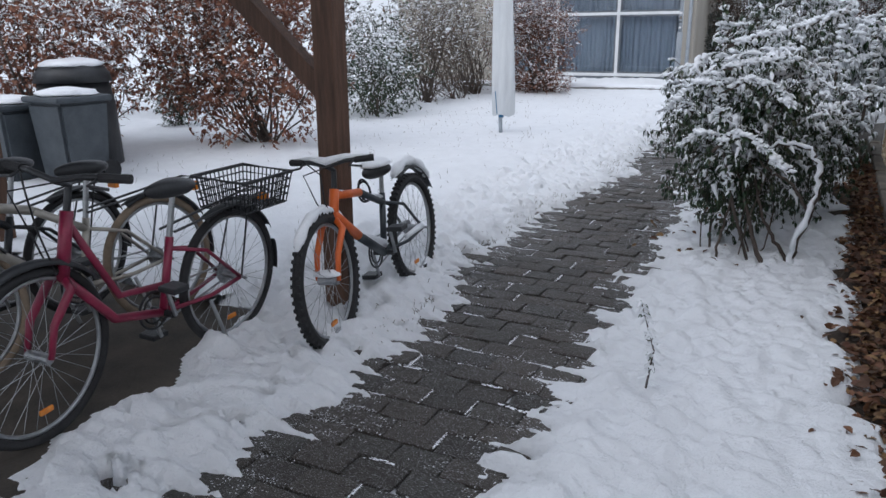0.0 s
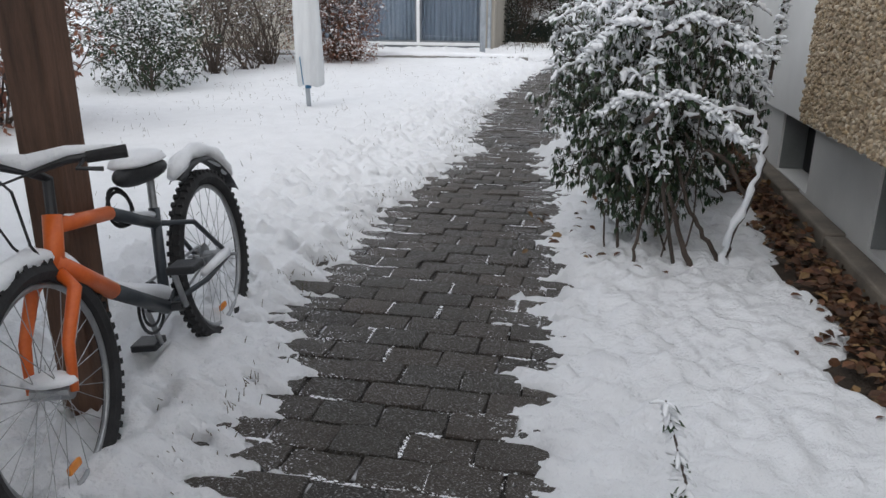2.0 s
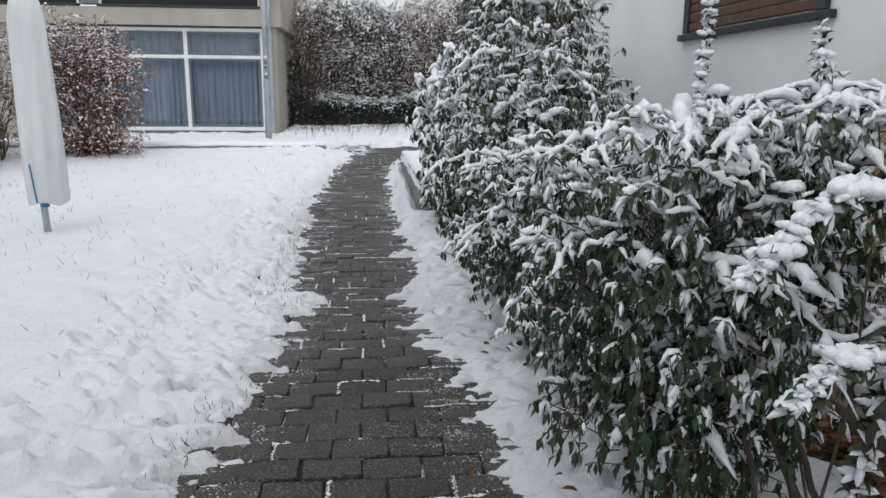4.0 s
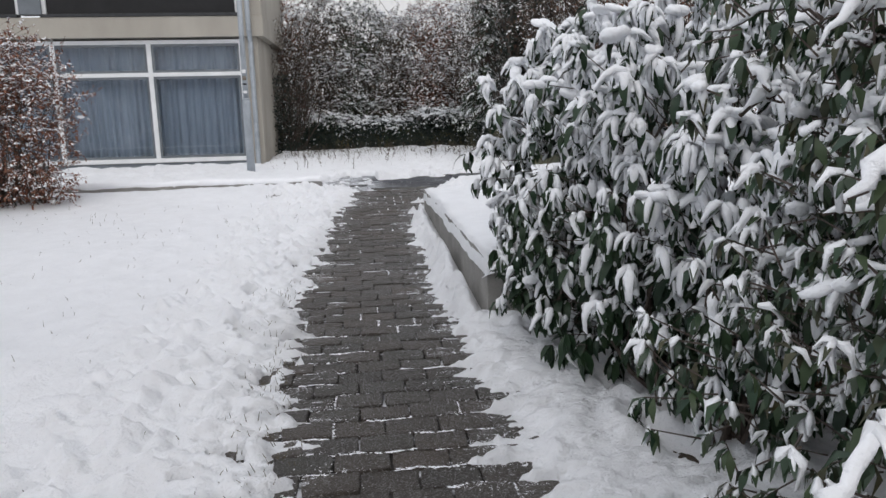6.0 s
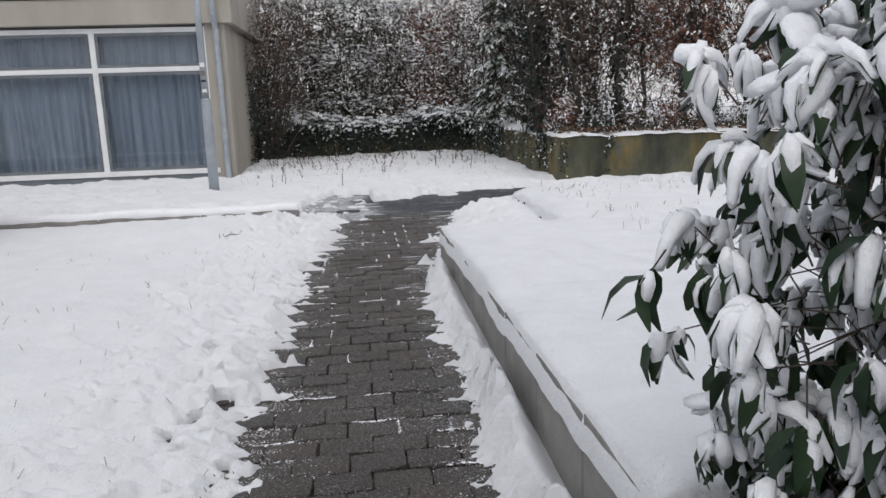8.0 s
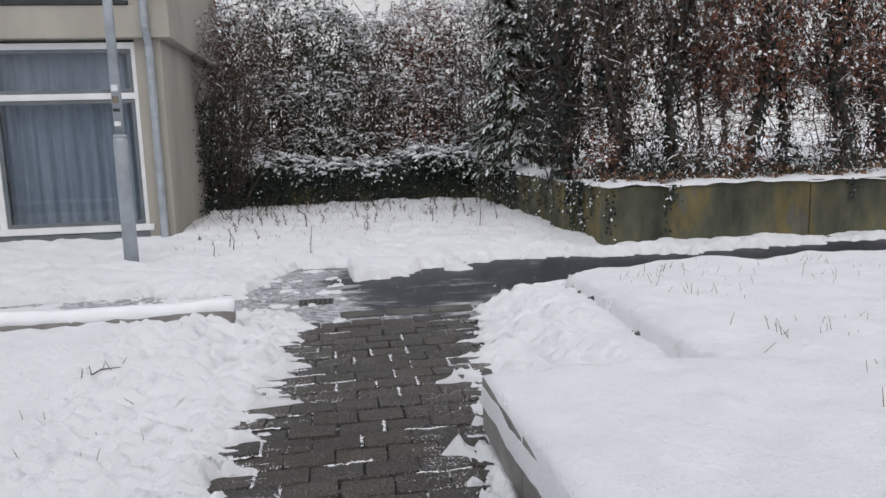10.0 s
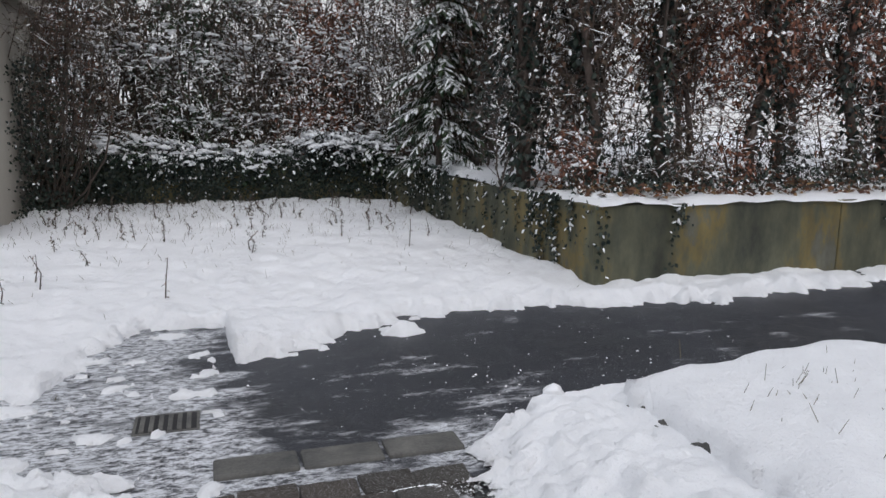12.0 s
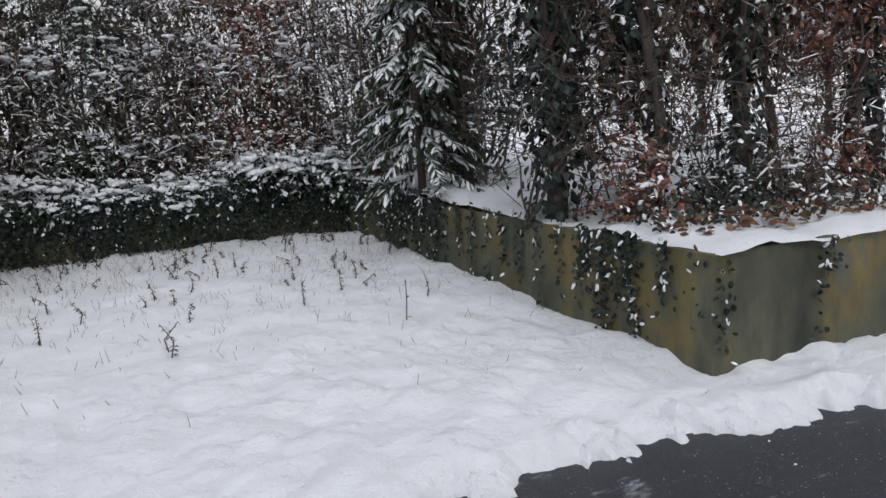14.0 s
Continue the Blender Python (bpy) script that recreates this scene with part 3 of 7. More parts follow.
# snow sheets
def near_keep(x, y):
    left = edge_left(y) - x
    right = x - edge_right(y)
    k = np.maximum(left, right) + 0.05 * lumps(x * 0.4, y, 0.17, 19, 2) + 0.075 * lumps(x * 0.28, y, 0.06, 20, 2) + 0.05 * lumps(x, y, 0.04, 21, 3)
    shelter = np.minimum(-1.02 + 0.1 * lumps(y, y * 0, 0.3, 5) - 0.2 * np.clip(y - 1.4, 0, 3) - x, 2.95 + 0.12 * lumps(x, x * 0, 0.4, 6) - y)
    k = np.minimum(k, -shelter)
    bed = np.minimum(np.minimum(x - 0.39, y - 10.66), 15.05 - y)
    k = np.minimum(k, -bed)
    litter = x - (np.interp(y, [0, 2.6, 3.1, 3.7, 10], [1.86, 1.82, 1.6, 1.5, 1.5]) + 0.14 * lumps(x, y, 0.25, 8))
    k = np.where(y < 10.66, np.minimum(k, -litter), k)
    grassy = 0.3 - 1.6 * np.clip(lumps(x, y, 0.09, 77, 2) - 0.5, 0, 1) * np.exp(-((x - edge_left(y) + 0.2) / 0.16) ** 2)
    streaks = 0.1 * (lumps(x * 0.25, y * 1.6, 0.07, 81, 3) - 0.1)
    strip = smooth01((y - 14.8) / 1.2) * (x > -0.86) * (x < 0.3)
    k = np.where((strip > 0) & (x < 0), np.maximum(k, (streaks - 0.05 + 0.06 * strip - 0.14 * smooth01((x + 0.68) / 0.35))), k)
    return np.minimum(k, np.where(x < 0.0, grassy, 1.0))


def near_height(x, y, k):
    t = smooth01(k / 0.16)
    z = ground_z(y) + 0.052 * t - 0.012 * (k <= 0) + t * lawn_relief(x, y) + 0.004 * lumps(x, y, 0.05, 47, 2)
    bank = 0.05 * np.exp(-((x - 0.75) / 0.3) ** 2) * np.exp(-((y - 2.2) / 0.5) ** 2)
    heap = 0.1 * smooth01((x - 0.75) / 0.5) * smooth01((y - 15.1) / 0.4)
    wallside = (0.11 + 0.15 * np.clip(lumps(y, x * 0.3, 0.42, 53, 3) + 0.25, 0, 1)) * smooth01((x - 0.08) / 0.28) * smooth01((y - 10.3) / 0.5) * smooth01((15.2 - y) / 0.3) * smooth01((0.8 - x) / 0.3)
    return z + t * (bank + heap + wallside)


sheet("snow_beside_path", -1.6, 1.8, 0.3, 17.28, (0.02, 0.012), near_height, near_keep, "soft trampled snow cleared back to both sides of a paved path")


def lawn_keep(x, y):
    shelter = np.minimum(np.minimum(x + 4.0, -1.02 + 0.1 * lumps(y, y * 0, 0.3, 5) - 0.2 * np.clip(y - 1.4, 0, 3) - x), 2.95 + 0.12 * lumps(x, x * 0, 0.4, 6) - y)
    return np.minimum(-shelter, 16.80 - y)


sheet("snow_lawn", -12.0, -1.57, -1.0, 16.8, 0.07, lambda x, y, k: ground_z(y) + 0.046 + lawn_relief(x, y), lawn_keep, "smooth white snow on a lawn with grass tips poking through")
sheet("snow_right_verge", 0.6, 1.75, -1.2, 0.32, 0.04, lambda x, y, k: ground_z(y) + 0.05 + lawn_relief(x, y), lambda x, y: 1.5 - x + 0.1 * lumps(x, y, 0.25, 8), "snow at the foot of a plastered wall")


def bed_top(y):
    return 0.455 + np.clip(15.05 - y, 0, 6) * 0.02


def bed_keep(x, y):
    near = np.minimum(np.minimum(x - 0.37, 15.08 - y), y - 10.61)
    far = np.minimum(np.minimum(x - 1.42 - 0.03 * lumps(y, y * 0, 0.4, 3), 17.25 + 0.07 * lumps(x, x * 0, 0.5, 2) - y), y - 10.61)
    return np.maximum(near, far)


def bed_height(x, y, k):
    round_edge = np.where(y > 15.12, 0.06 * (1 - smooth01(k / 0.13)), 0.02 * (1 - smooth01(k / 0.07)))
    return bed_top(y) - round_edge - 0.12 * (k < 0) + 0.02 * lumps(x, y, 0.5, 51) + 0.014 * lumps(x, y, 0.16, 52, 4) + 0.03 * smooth01((x - 1.5) / 0.8)


sheet("snow_raised_bed", 0.34, 9.0, 10.58, 17.4, 0.045, bed_height, bed_keep, "thick even snow lying on a raised planting bed")


def yard_edge(x):
    return np.interp(x, [-9, -2.6, -1.8, -1.0, -0.86, -0.6, -0.13, -0.1, 0.52, 0.94, 1.37, 2.9, 5.2, 9, 14],
                     [18.4, 18.32, 18.25, 18.16, 18.8, 19.27, 19.22, 18.42, 18.84, 19.1, 19.18, 19.0, 19.15, 19.25, 19.3]) + 0.06 * lumps(x, x * 0, 0.3, 61, 4)


def yard_keep(x, y):
    k = y - yard_edge(x) + 0.05 * lumps(x, y, 0.14, 62, 2) + 0.06 * lumps(x, y, 0.06, 63, 2)
    clod = 0.12 - np.hypot((x - 0.92) * 0.75, (y - 18.8) * 1.5) + 0.07 * lumps(x, y, 0.12, 66, 3)
    film = 0.03 * (lumps(x * 0.7, y * 1.15, 0.16, 65, 5) - np.interp(x, [-3, -1.6, -0.9, -0.2, 0.0], [0.6, 0.55, 0.5, 0.7, 3.0])) + 0.012 * lumps(x, y, 0.04, 64, 2)
    return np.maximum(np.maximum(k, np.minimum(film, y - 16.95)), clod)


def yard_height(x, y, k):
    t = smooth01(k / 0.14)
    dip = 0.09 * smooth01((y - 21.5) / 0.5) * smooth01((-2.1 - x) / 0.4) + 0.05 * smooth01((y - 19.15) / 0.3) * smooth01((x - 2.2) / 0.4) * smooth01((20.3 - y) / 0.5)
    return ground_z(y) - 0.004 - dip + 0.07 * t + t * (0.025 * lumps(x, y, 1.1, 67) + 0.03 * lumps(x, y, 0.24, 68, 4) + 0.007 * lumps(x, y, 0.07, 69, 2)) - 0.02 * (k <= 0)


sheet("snow_yard", -6.0, 3.2, 16.9, 21.0, 0.025, yard_height, yard_keep, "snow pushed to the edge of a wet asphalt drive")
sheet("snow_back_lawn", -6.0, 3.2, 20.8, 25.3, 0.045, lambda x, y, k: yard_height(x, y, x * 0 + 1.0) - 0.02 * (y < 20.95), lambda x, y: x * 0 + 1.0, "snow-covered rough grass before a hedge")
sheet("snow_wall_foot", 3.15, 14.0, 18.8, 19.62, 0.025, yard_height, yard_keep, "strip of snow along the foot of a concrete wall")


def terrace_height(x, y, k):
    rise = 0.05 * np.clip(np.maximum(y - 21.0, 0) + np.maximum(x - 4, 0) * 0.4, 0, 20)
    return 0.888 + rise * 0.6 + 0.03 * lumps(x, y, 0.7, 71) + 0.02 * lumps(x, y, 0.2, 72) - 0.03 * (1 - smooth01(k / 0.08))


sheet("snow_terrace", 2.2, 14.0, 19.56, 32.0, 0.09, terrace_height, lambda x, y: np.minimum(y - 19.57, x - (2.68 - (y - 19.6) * 0.06)) + 0.02 * lumps(x, y, 0.1, 73), "leaf-strewn snow on the terrace behind a retaining wall")
sheet("snow_behind_hedge", -12.0, 2.9, 25.3, 34.0, 0.15, lambda x, y, k: 0.95 + 0.05 * lumps(x, y, 0.9, 75), lambda x, y: x * 0 + 1.0, "snow under a thick hedge")

# path bed, soil strip, bare ground under the shelter, drive
def slab_on_slope(x0, x1, y0, y1, dz):
    return [[x0, y0, ground_z(y0) + dz], [x1, y0, ground_z(y0) + dz], [x1, y1, ground_z(y1) + dz], [x0, y1, ground_z(y1) + dz]]


def joint_material():
    m, nt, b = nodes_of("snowy_joint")
    n = noise_tex(nt, 3.0, 4.0, 0.7)
    r = ramp(nt, n.outputs[0], [(0.54, (0.03, 0.027, 0.025)), (0.62, (0.6, 0.61, 0.64))])
    nt.links.new(r.outputs[0], b.inputs["Base Color"])
    b.inputs["Roughness"].default_value = 0.9
    return m


path = thing("path", "wet dark paved garden path of staggered concrete stones with snowy joints", "path", kind="structure")
part("bedding", Build().put(slab_on_slope(-1.05, 0.66, 0.2, 17.22, -0.022), [[[0, 1, 2, 3]]]), joint_material(), path)
solid("soil_strip", Build().put(slab_on_slope(0.66, 1.9, -1.5, 10.6, -0.01), [[[0, 1, 2, 3]]]), SOIL, "dark soil gutter between snow and house wall", "soil", "structure")
solid("shelter_floor", Build().put(slab_on_slope(-4.2, -0.9, -2.0, 3.0, 0.0), [[[0, 1, 2, 3]]]), BARE, "bare brown paving under the bicycle shelter", "floor", "structure")
solid("road", Build().put(slab_on_slope(-9, 16, 16.95, 19.7, -0.02), [[[0, 1, 2, 3]]]), ASPHALT, "wet black asphalt drive with patches of trodden snow", "road", "structure")

def worn_stone(seed):
    """A paving stone with a wavy worn outline and rounded top edge."""
    rg = np.random.default_rng(seed)
    hx, hy = STONE / 2 - 0.0016, COURSE / 2 - 0.0016
    ring = np.array([(-hx, -hy), (-hx * 0.33, -hy), (hx * 0.33, -hy), (hx, -hy), (hx, 0), (hx, hy), (hx * 0.33, hy), (-hx * 0.33, hy), (-hx, hy), (-hx, 0)])
    ring = ring + rg.normal(0, 0.0034, ring.shape)
    ring[[0, 3, 5, 8]] *= rg.uniform(0.95, 0.99, (4, 1))
    k = len(ring)
    rows = [(1.0, -0.07), (1.0, -0.005), (0.985, -0.0015), (0.945, 0.0)]
    v = np.concatenate([np.column_stack([ring * f, np.full(k, z) + (rg.normal(0, 0.0012, k) if z > -0.05 else 0)]) for f, z in rows])
    q = np.array([[r * k + e, r * k + (e + 1) % k, (r + 1) * k + (e + 1) % k, (r + 1) * k + e] for r in range(3) for e in range(k)])
    return v, [q, np.arange(3 * k, 4 * k)[None]]


STONES = [worn_stone(s) for s in range(6)]
stone_meshes = []
for tpl in STONES:
    me = mesh_of("paving_stone", tpl[0], tpl[1], True)
    me.materials.append(PAVER)
    stone_meshes.append(me)
rng = np.random.default_rng(5)
spots = []
for k in range(int(0.3 / COURSE), int(17.2 / COURSE)):
    y = (k + 0.5) * COURSE
    shift = (k % 2) * STONE / 2 + rng.normal(0, 0.006)
    for i in range(8):
        spots.append((-1.0 + shift + i * STONE + rng.normal(0, 0.003), y + rng.normal(0, 0.003), ground_z(y) - 0.006 + rng.normal(0, 0.003), rng.normal(0, 0.02), rng.normal(0, 0.016), rng.normal(0, 0.02)))
near_spots = [s for s in spots if 2.3 < s[1] < 7.6 and -0.85 < s[0] < 0.55][:300]
near_set = set(near_spots)
far_spots = np.array([s for s in spots if s not in near_set])
R = np.array([Euler(s[3:]).to_matrix() for s in far_spots])
me = joined("paving_stones", [scatter(STONES[k], far_spots[k::6, :3], R[k::6], np.ones(len(far_spots[k::6]))) for k in range(6)], True)
part("paving_stones", me, PAVER, path, kind="stuff")

# snow lying in the joints: runs of small crumbs, thicker towards the cleared edges
rng = np.random.default_rng(8)
runs = []
for k in range(9, int(17.2 / COURSE)):
    y = k * COURSE
    el, er = float(edge_left(np.array([y]))[0]), float(edge_right(np.array([y]))[0])
    for _ in range(rng.poisson(2.5)):
        side = rng.uniform()
        x0 = el + abs(rng.normal(0, 0.16)) if side < 0.36 else er - abs(rng.normal(0, 0.16)) if side < 0.62 else rng.uniform(el, er)
        if side >= 0.62 and lattice(np.array([x0 * 1.6]), np.array([y * 1.1]), 91)[0] < 0.05:
            continue
        ln = rng.uniform(0.04, 0.24)
        m = int(ln / 0.0035)
        xs = x0 + rng.uniform(-0.5, 0.5, m) * ln
        runs.append(np.stack([xs, y + rng.normal(0, 0.004, m) + 0.007 * np.sin(xs * 30), np.full(m, ground_z(y) - 0.008), rng.uniform(0.0016, 0.006, m)], 1))
n_flat = sum(len(r) for r in runs)
for _ in range(170):
    k, i = rng.integers(10, int(16.8 / COURSE)), rng.integers(0, 8)
    m = rng.integers(26, 60)
    y = (k + rng.uniform(0.05, 0.95, m)) * COURSE
    runs.append(np.stack([-1.0 + (k % 2) * STONE / 2 + (i + 0.5) * STONE + rng.normal(0, 0.0035, m), y, ground_z(y) - 0.008, rng.uniform(0.0014, 0.0048, m)], 1))
m = 6000
y = rng.uniform(1.4, 17.1, m)
e = np.where(rng.uniform(0, 1, m) < 0.5, edge_left(y) + np.abs(rng.normal(0, 0.07, m)), edge_right(y) - np.abs(rng.normal(0, 0.07, m)))
runs.append(np.stack([e, y, ground_z(y) - 0.006, rng.uniform(0.001, 0.0032, m)], 1))
for _ in range(800):
    y0 = rng.uniform(1.4, 17.0)
    e = edge_left(np.array([y0]))[0] + abs(rng.normal(0, 0.1)) if rng.uniform() < 0.5 else edge_right(np.array([y0]))[0] - abs(rng.normal(0, 0.1))
    m = rng.integers(12, 34)
    y = y0 + rng.normal(0, 0.009, m)
    runs.append(np.stack([e + rng.normal(0, 0.06, m), y, ground_z(y) - 0.004, rng.uniform(0.0008, 0.0032, m)], 1))
runs = np.concatenate(runs)
a = rng.uniform(0, 6.28, len(runs))
a[:n_flat] = rng.normal(0, 0.2, n_flat)
d = np.stack([np.cos(a), np.sin(a), a * 0], 1)
part("joint_snow", joined("joint_snow", [scatter(CRUMB, runs[:, :3], turns(d, np.tile(UP, (len(d), 1))), runs[:, 3:] * np.array([0.85, 2.0, 0.8]))], True), SNOW_CAP, path, "thin snow left in the paving joints", kind="stuff")

# edging stones at the end of the path
edge = thing("edging", "row of worn flat edging stones between paving and asphalt", "edging", kind="structure")
for i in range(3):
    x = -0.22 + i * 0.33
    part("edging_stone", Build().box((x, 17.2, ground_z(17.3) - 0.1), (x + 0.315, 17.36, ground_z(17.3) - 0.004 - 0.003 * (i % 2)), 0.012), STONE_DARK, edge)

# drain grate
drain = thing("drain_grate", "small cast-iron drain grate half covered by snow", "drain")
dz = ground_z(17.8) - 0.018
part("grate_rim", Build().box((-0.54, 17.685, dz - 0.03), (-0.27, 17.70, dz)).box((-0.54, 17.88, dz - 0.03), (-0.27, 17.895, dz)).box((-0.54, 17.7, dz - 0.03), (-0.527, 17.88, dz)).box((-0.283, 17.7, dz - 0.03), (-0.27, 17.88, dz)), STONE_DARK, drain)
# shade between the bars painted as a black plate, no real depth
part("well", Build().box((-0.527, 17.7, dz - 0.03), (-0.283, 17.88, dz + 0.001)), BLACK, drain, "black plate for the shaded well under the bars")
for i in range(6):
    x = -0.515 + i * 0.038
    part("bar", Build().box((x, 17.702, dz - 0.025), (x + 0.02, 17.878, dz + 0.005), 0.003), STONE_DARK, drain)

# crumbs of snow thrown onto the asphalt
rng = np.random.default_rng(33)
k = 360
cx = np.concatenate([rng.uniform(-0.1, 3.0, k // 2), 0.9 + np.abs(rng.normal(0, 0.8, k - k // 2))])
cy = np.concatenate([rng.uniform(17.4, 19.0, k // 2), 17.35 + np.abs(rng.normal(0, 0.35, k - k // 2))])
cr = 0.002 + 0.008 * rng.uniform(0, 1, k) ** 5
a = rng.uniform(0, 6.28, k)
crumbs = joined("snow_crumbs", [scatter(CRUMB, np.stack([cx, cy, ground_z(cy) - 0.02 + cr * 0.1], 1), turns(np.stack([np.cos(a), np.sin(a), a * 0], 1), np.tile(UP, (k, 1))), cr)], True)
crumbs.materials.append(SNOW_CAP)
tagged(new("snow_crumbs", crumbs), "loose crumbs of snow scattered on wet asphalt", "snow", kind="stuff")
lump = thing("snow_lump", "fist-sized lump of snow fallen beside the bank", "snow")
part("snow", Build().blob((1.32, 17.56, ground_z(17.5) + 0.02), (0.05, 0.05, 0.042), 4, 0.3, 3), SNOW_CAP, lump, smooth=True)

# low kerb wall along the lawn
kerb = thing("kerb_wall", "low grey concrete kerb with a cap of snow", "kerb", kind="structure")
x = -0.9
while x > -9:
    part("kerb_block", Build().box((x - 0.995, 16.81, 0.02), (x, 16.91, 0.385 + 0.004 * math.sin(x * 7)), 0.012), CONCRETE, kerb)
    x -= 1.0
rng = np.random.default_rng(3)
cap = Build()
xs = np.arange(-9.0, -0.86, 0.06)
cap.tube(np.stack([xs, 16.86 + 0.006 * lumps(xs, xs * 0, 0.3, 1), 0.392 + 0.012 * lumps(xs, xs * 0, 0.5, 2)], 1), 0.052 + 0.006 * lumps(xs, xs * 0, 0.25, 6), 10)
part("snow_cap", cap, SNOW_CAP, kerb, "smooth snow lying on the kerb", smooth=True)

# retaining wall of the raised bed
bedw = thing("bed_wall", "low grey concrete retaining wall of a raised bed, with panel joints", "wall", kind="structure")
ys = [10.62, 11.2, 11.8, 12.4, 13.0, 13.68, 14.37, 15.06]
for a, b in zip(ys, ys[1:]):
    part("wall_panel", Build().box((0.38, a + 0.004, 0.0), (0.48, b - 0.004, float(bed_top((a + b) / 2)) - 0.045), 0.008), CONCRETE, bedw)
part("end_panel", Build().box((0.485, 14.96, 0.0), (1.5, 15.055, 0.41), 0.008), CONCRETE, bedw)
part("near_panel", Build().box((0.485, 10.625, 0.0), (9.0, 10.72, 0.485), 0.008), CONCRETE, bedw)
stones = thing("bank_edging", "rough dark stones edging the upper bed under snow", "stone edging", kind="structure")
rng = np.random.default_rng(14)
y = 15.2
while y < 17.2:
    part("stone", Build().blob((1.45 + rng.normal(0, 0.012), y, 0.285), (rng.uniform(0.04, 0.055), rng.uniform(0.06, 0.11), rng.uniform(0.05, 0.08)), int(y * 10), 0.5, 3), STONE_DARK, stones, smooth=True)
    y += rng.uniform(0.17, 0.24)
x = 1.55
while x < 7:
    part("stone", Build().blob((x, 17.22, 0.2), (rng.uniform(0.1, 0.14), rng.uniform(0.08, 0.1), rng.uniform(0.1, 0.14)), int(x * 10), 0.7, 2), STONE_DARK, stones)
    x += rng.uniform(0.2, 0.3)

# mossy retaining wall at the back
gw = thing("retaining_wall", "mossy stained concrete retaining wall with trailing ivy", "wall", kind="structure")
for a, b in ((2.66, 5.1), (5.108, 8.2), (8.208, 12.0), (12.008, 16.0)):
    part("wall_panel", Build().box((a, 19.6, 0.0), (b, 19.75, 0.865), 0.01), MOSSY, gw)
side = bmesh.new()
bmesh.ops.create_cube(side, size=1.0)
for v in side.verts:
    yy = 19.6 if v.co.y < 0 else 25.35
    xx = 2.662 - (yy - 19.6) * 0.06
    v.co = Vector((xx + (0.15 if v.co.x > 0 else 0), yy - (0.003 if yy < 20 else 0), 0.862 if v.co.z > 0 else 0))
part("side_panel", Build().bm(side), MOSSY, gw)
part("back_panel", Build().box((-9.0, 25.3, 0.0), (2.3, 25.45, 0.93), 0.01), MOSSY, gw)

# ---------------------------------------------------------------- house with the wide window
house = thing("flat_roofed_house", "beige rendered flat-roofed house with a wide curtained window", "house")
FY = 22.27
wl = Build()
wl.box((-2.70, FY, -0.2), (-2.37, 26.5, 2.84), 0.006)
wl.box((-12.0, FY, -0.2), (-8.2, 26.5, 2.84), 0.006)
wl.box((-8.2, FY + 0.02, -0.2), (-2.70, FY + 0.3, 0.34))
part("wall", wl, BEIGE, house)
# thin strip before the wall, darker than the render, just below the sill
part("plinth", Build().box((-8.2, FY - 0.004, 0.1), (-2.70, FY + 0.018, 0.335)), GREY_FRAME, house, "dark grey strip under the window sill")
part("band", Build().box((-12.0, FY - 0.12, 2.84), (-2.22, 26.6, 3.24), 0.008), BEIGE, house, "beige concrete floor band")
up = Build()
up.box((-2.72, FY - 0.1, 3.24), (-2.24, 26.6, 6.2), 0.006).box((-12.0, FY - 0.08, 5.3), (-2.72, 26.6, 6.2))
part("upper_wall", up, BEIGE, house)
part("roof", Build().box((-12.3, FY - 0.35, 6.2), (-1.95, 27.0, 6.45), 0.02), ROOF, house)
for i, (a, b) in enumerate(((-6.48, -2.70), (-12.0, -6.9))):
    # opaque black sheet: darkness of the upper room put into the colour
    w = part("upper_window", Build().box((a, FY + 0.05, 3.32), (b, FY + 0.09, 5.3)), BLACK, house, "upper window as a black sheet for the unlit room")
    part("window_sill", Build().box((a, FY - 0.14, 3.243), (b, FY + 0.05, 3.3), 0.004), PLASTIC, w)
    for e in (a, b - 0.07):
        part("window_frame", Build().box((e, FY + 0.0, 3.303), (e + 0.07, FY + 0.08, 5.3), 0.004), WHITE_FRAME, w)
part("pier", Build().box((-6.9, FY - 0.05, 3.303), (-6.48, FY + 0.2, 5.3), 0.004), GREY_FRAME, house, "blue-grey panel between the upper windows")
part("back_room", Build().box((-12.0, 25.5, -0.2), (-2.72, 25.6, 2.84)), BEIGE, house)
part("room_floor", Build().box((-12.0, FY + 0.3, 0.2), (-2.7, 25.5, 0.3)), CONCRETE, house)

win = thing("window_1", "wide white-framed window with drawn blue-grey curtains", "window", kind="structure")


def bar_box(lo, hi):
    return Build().box(lo, hi, 0.006)


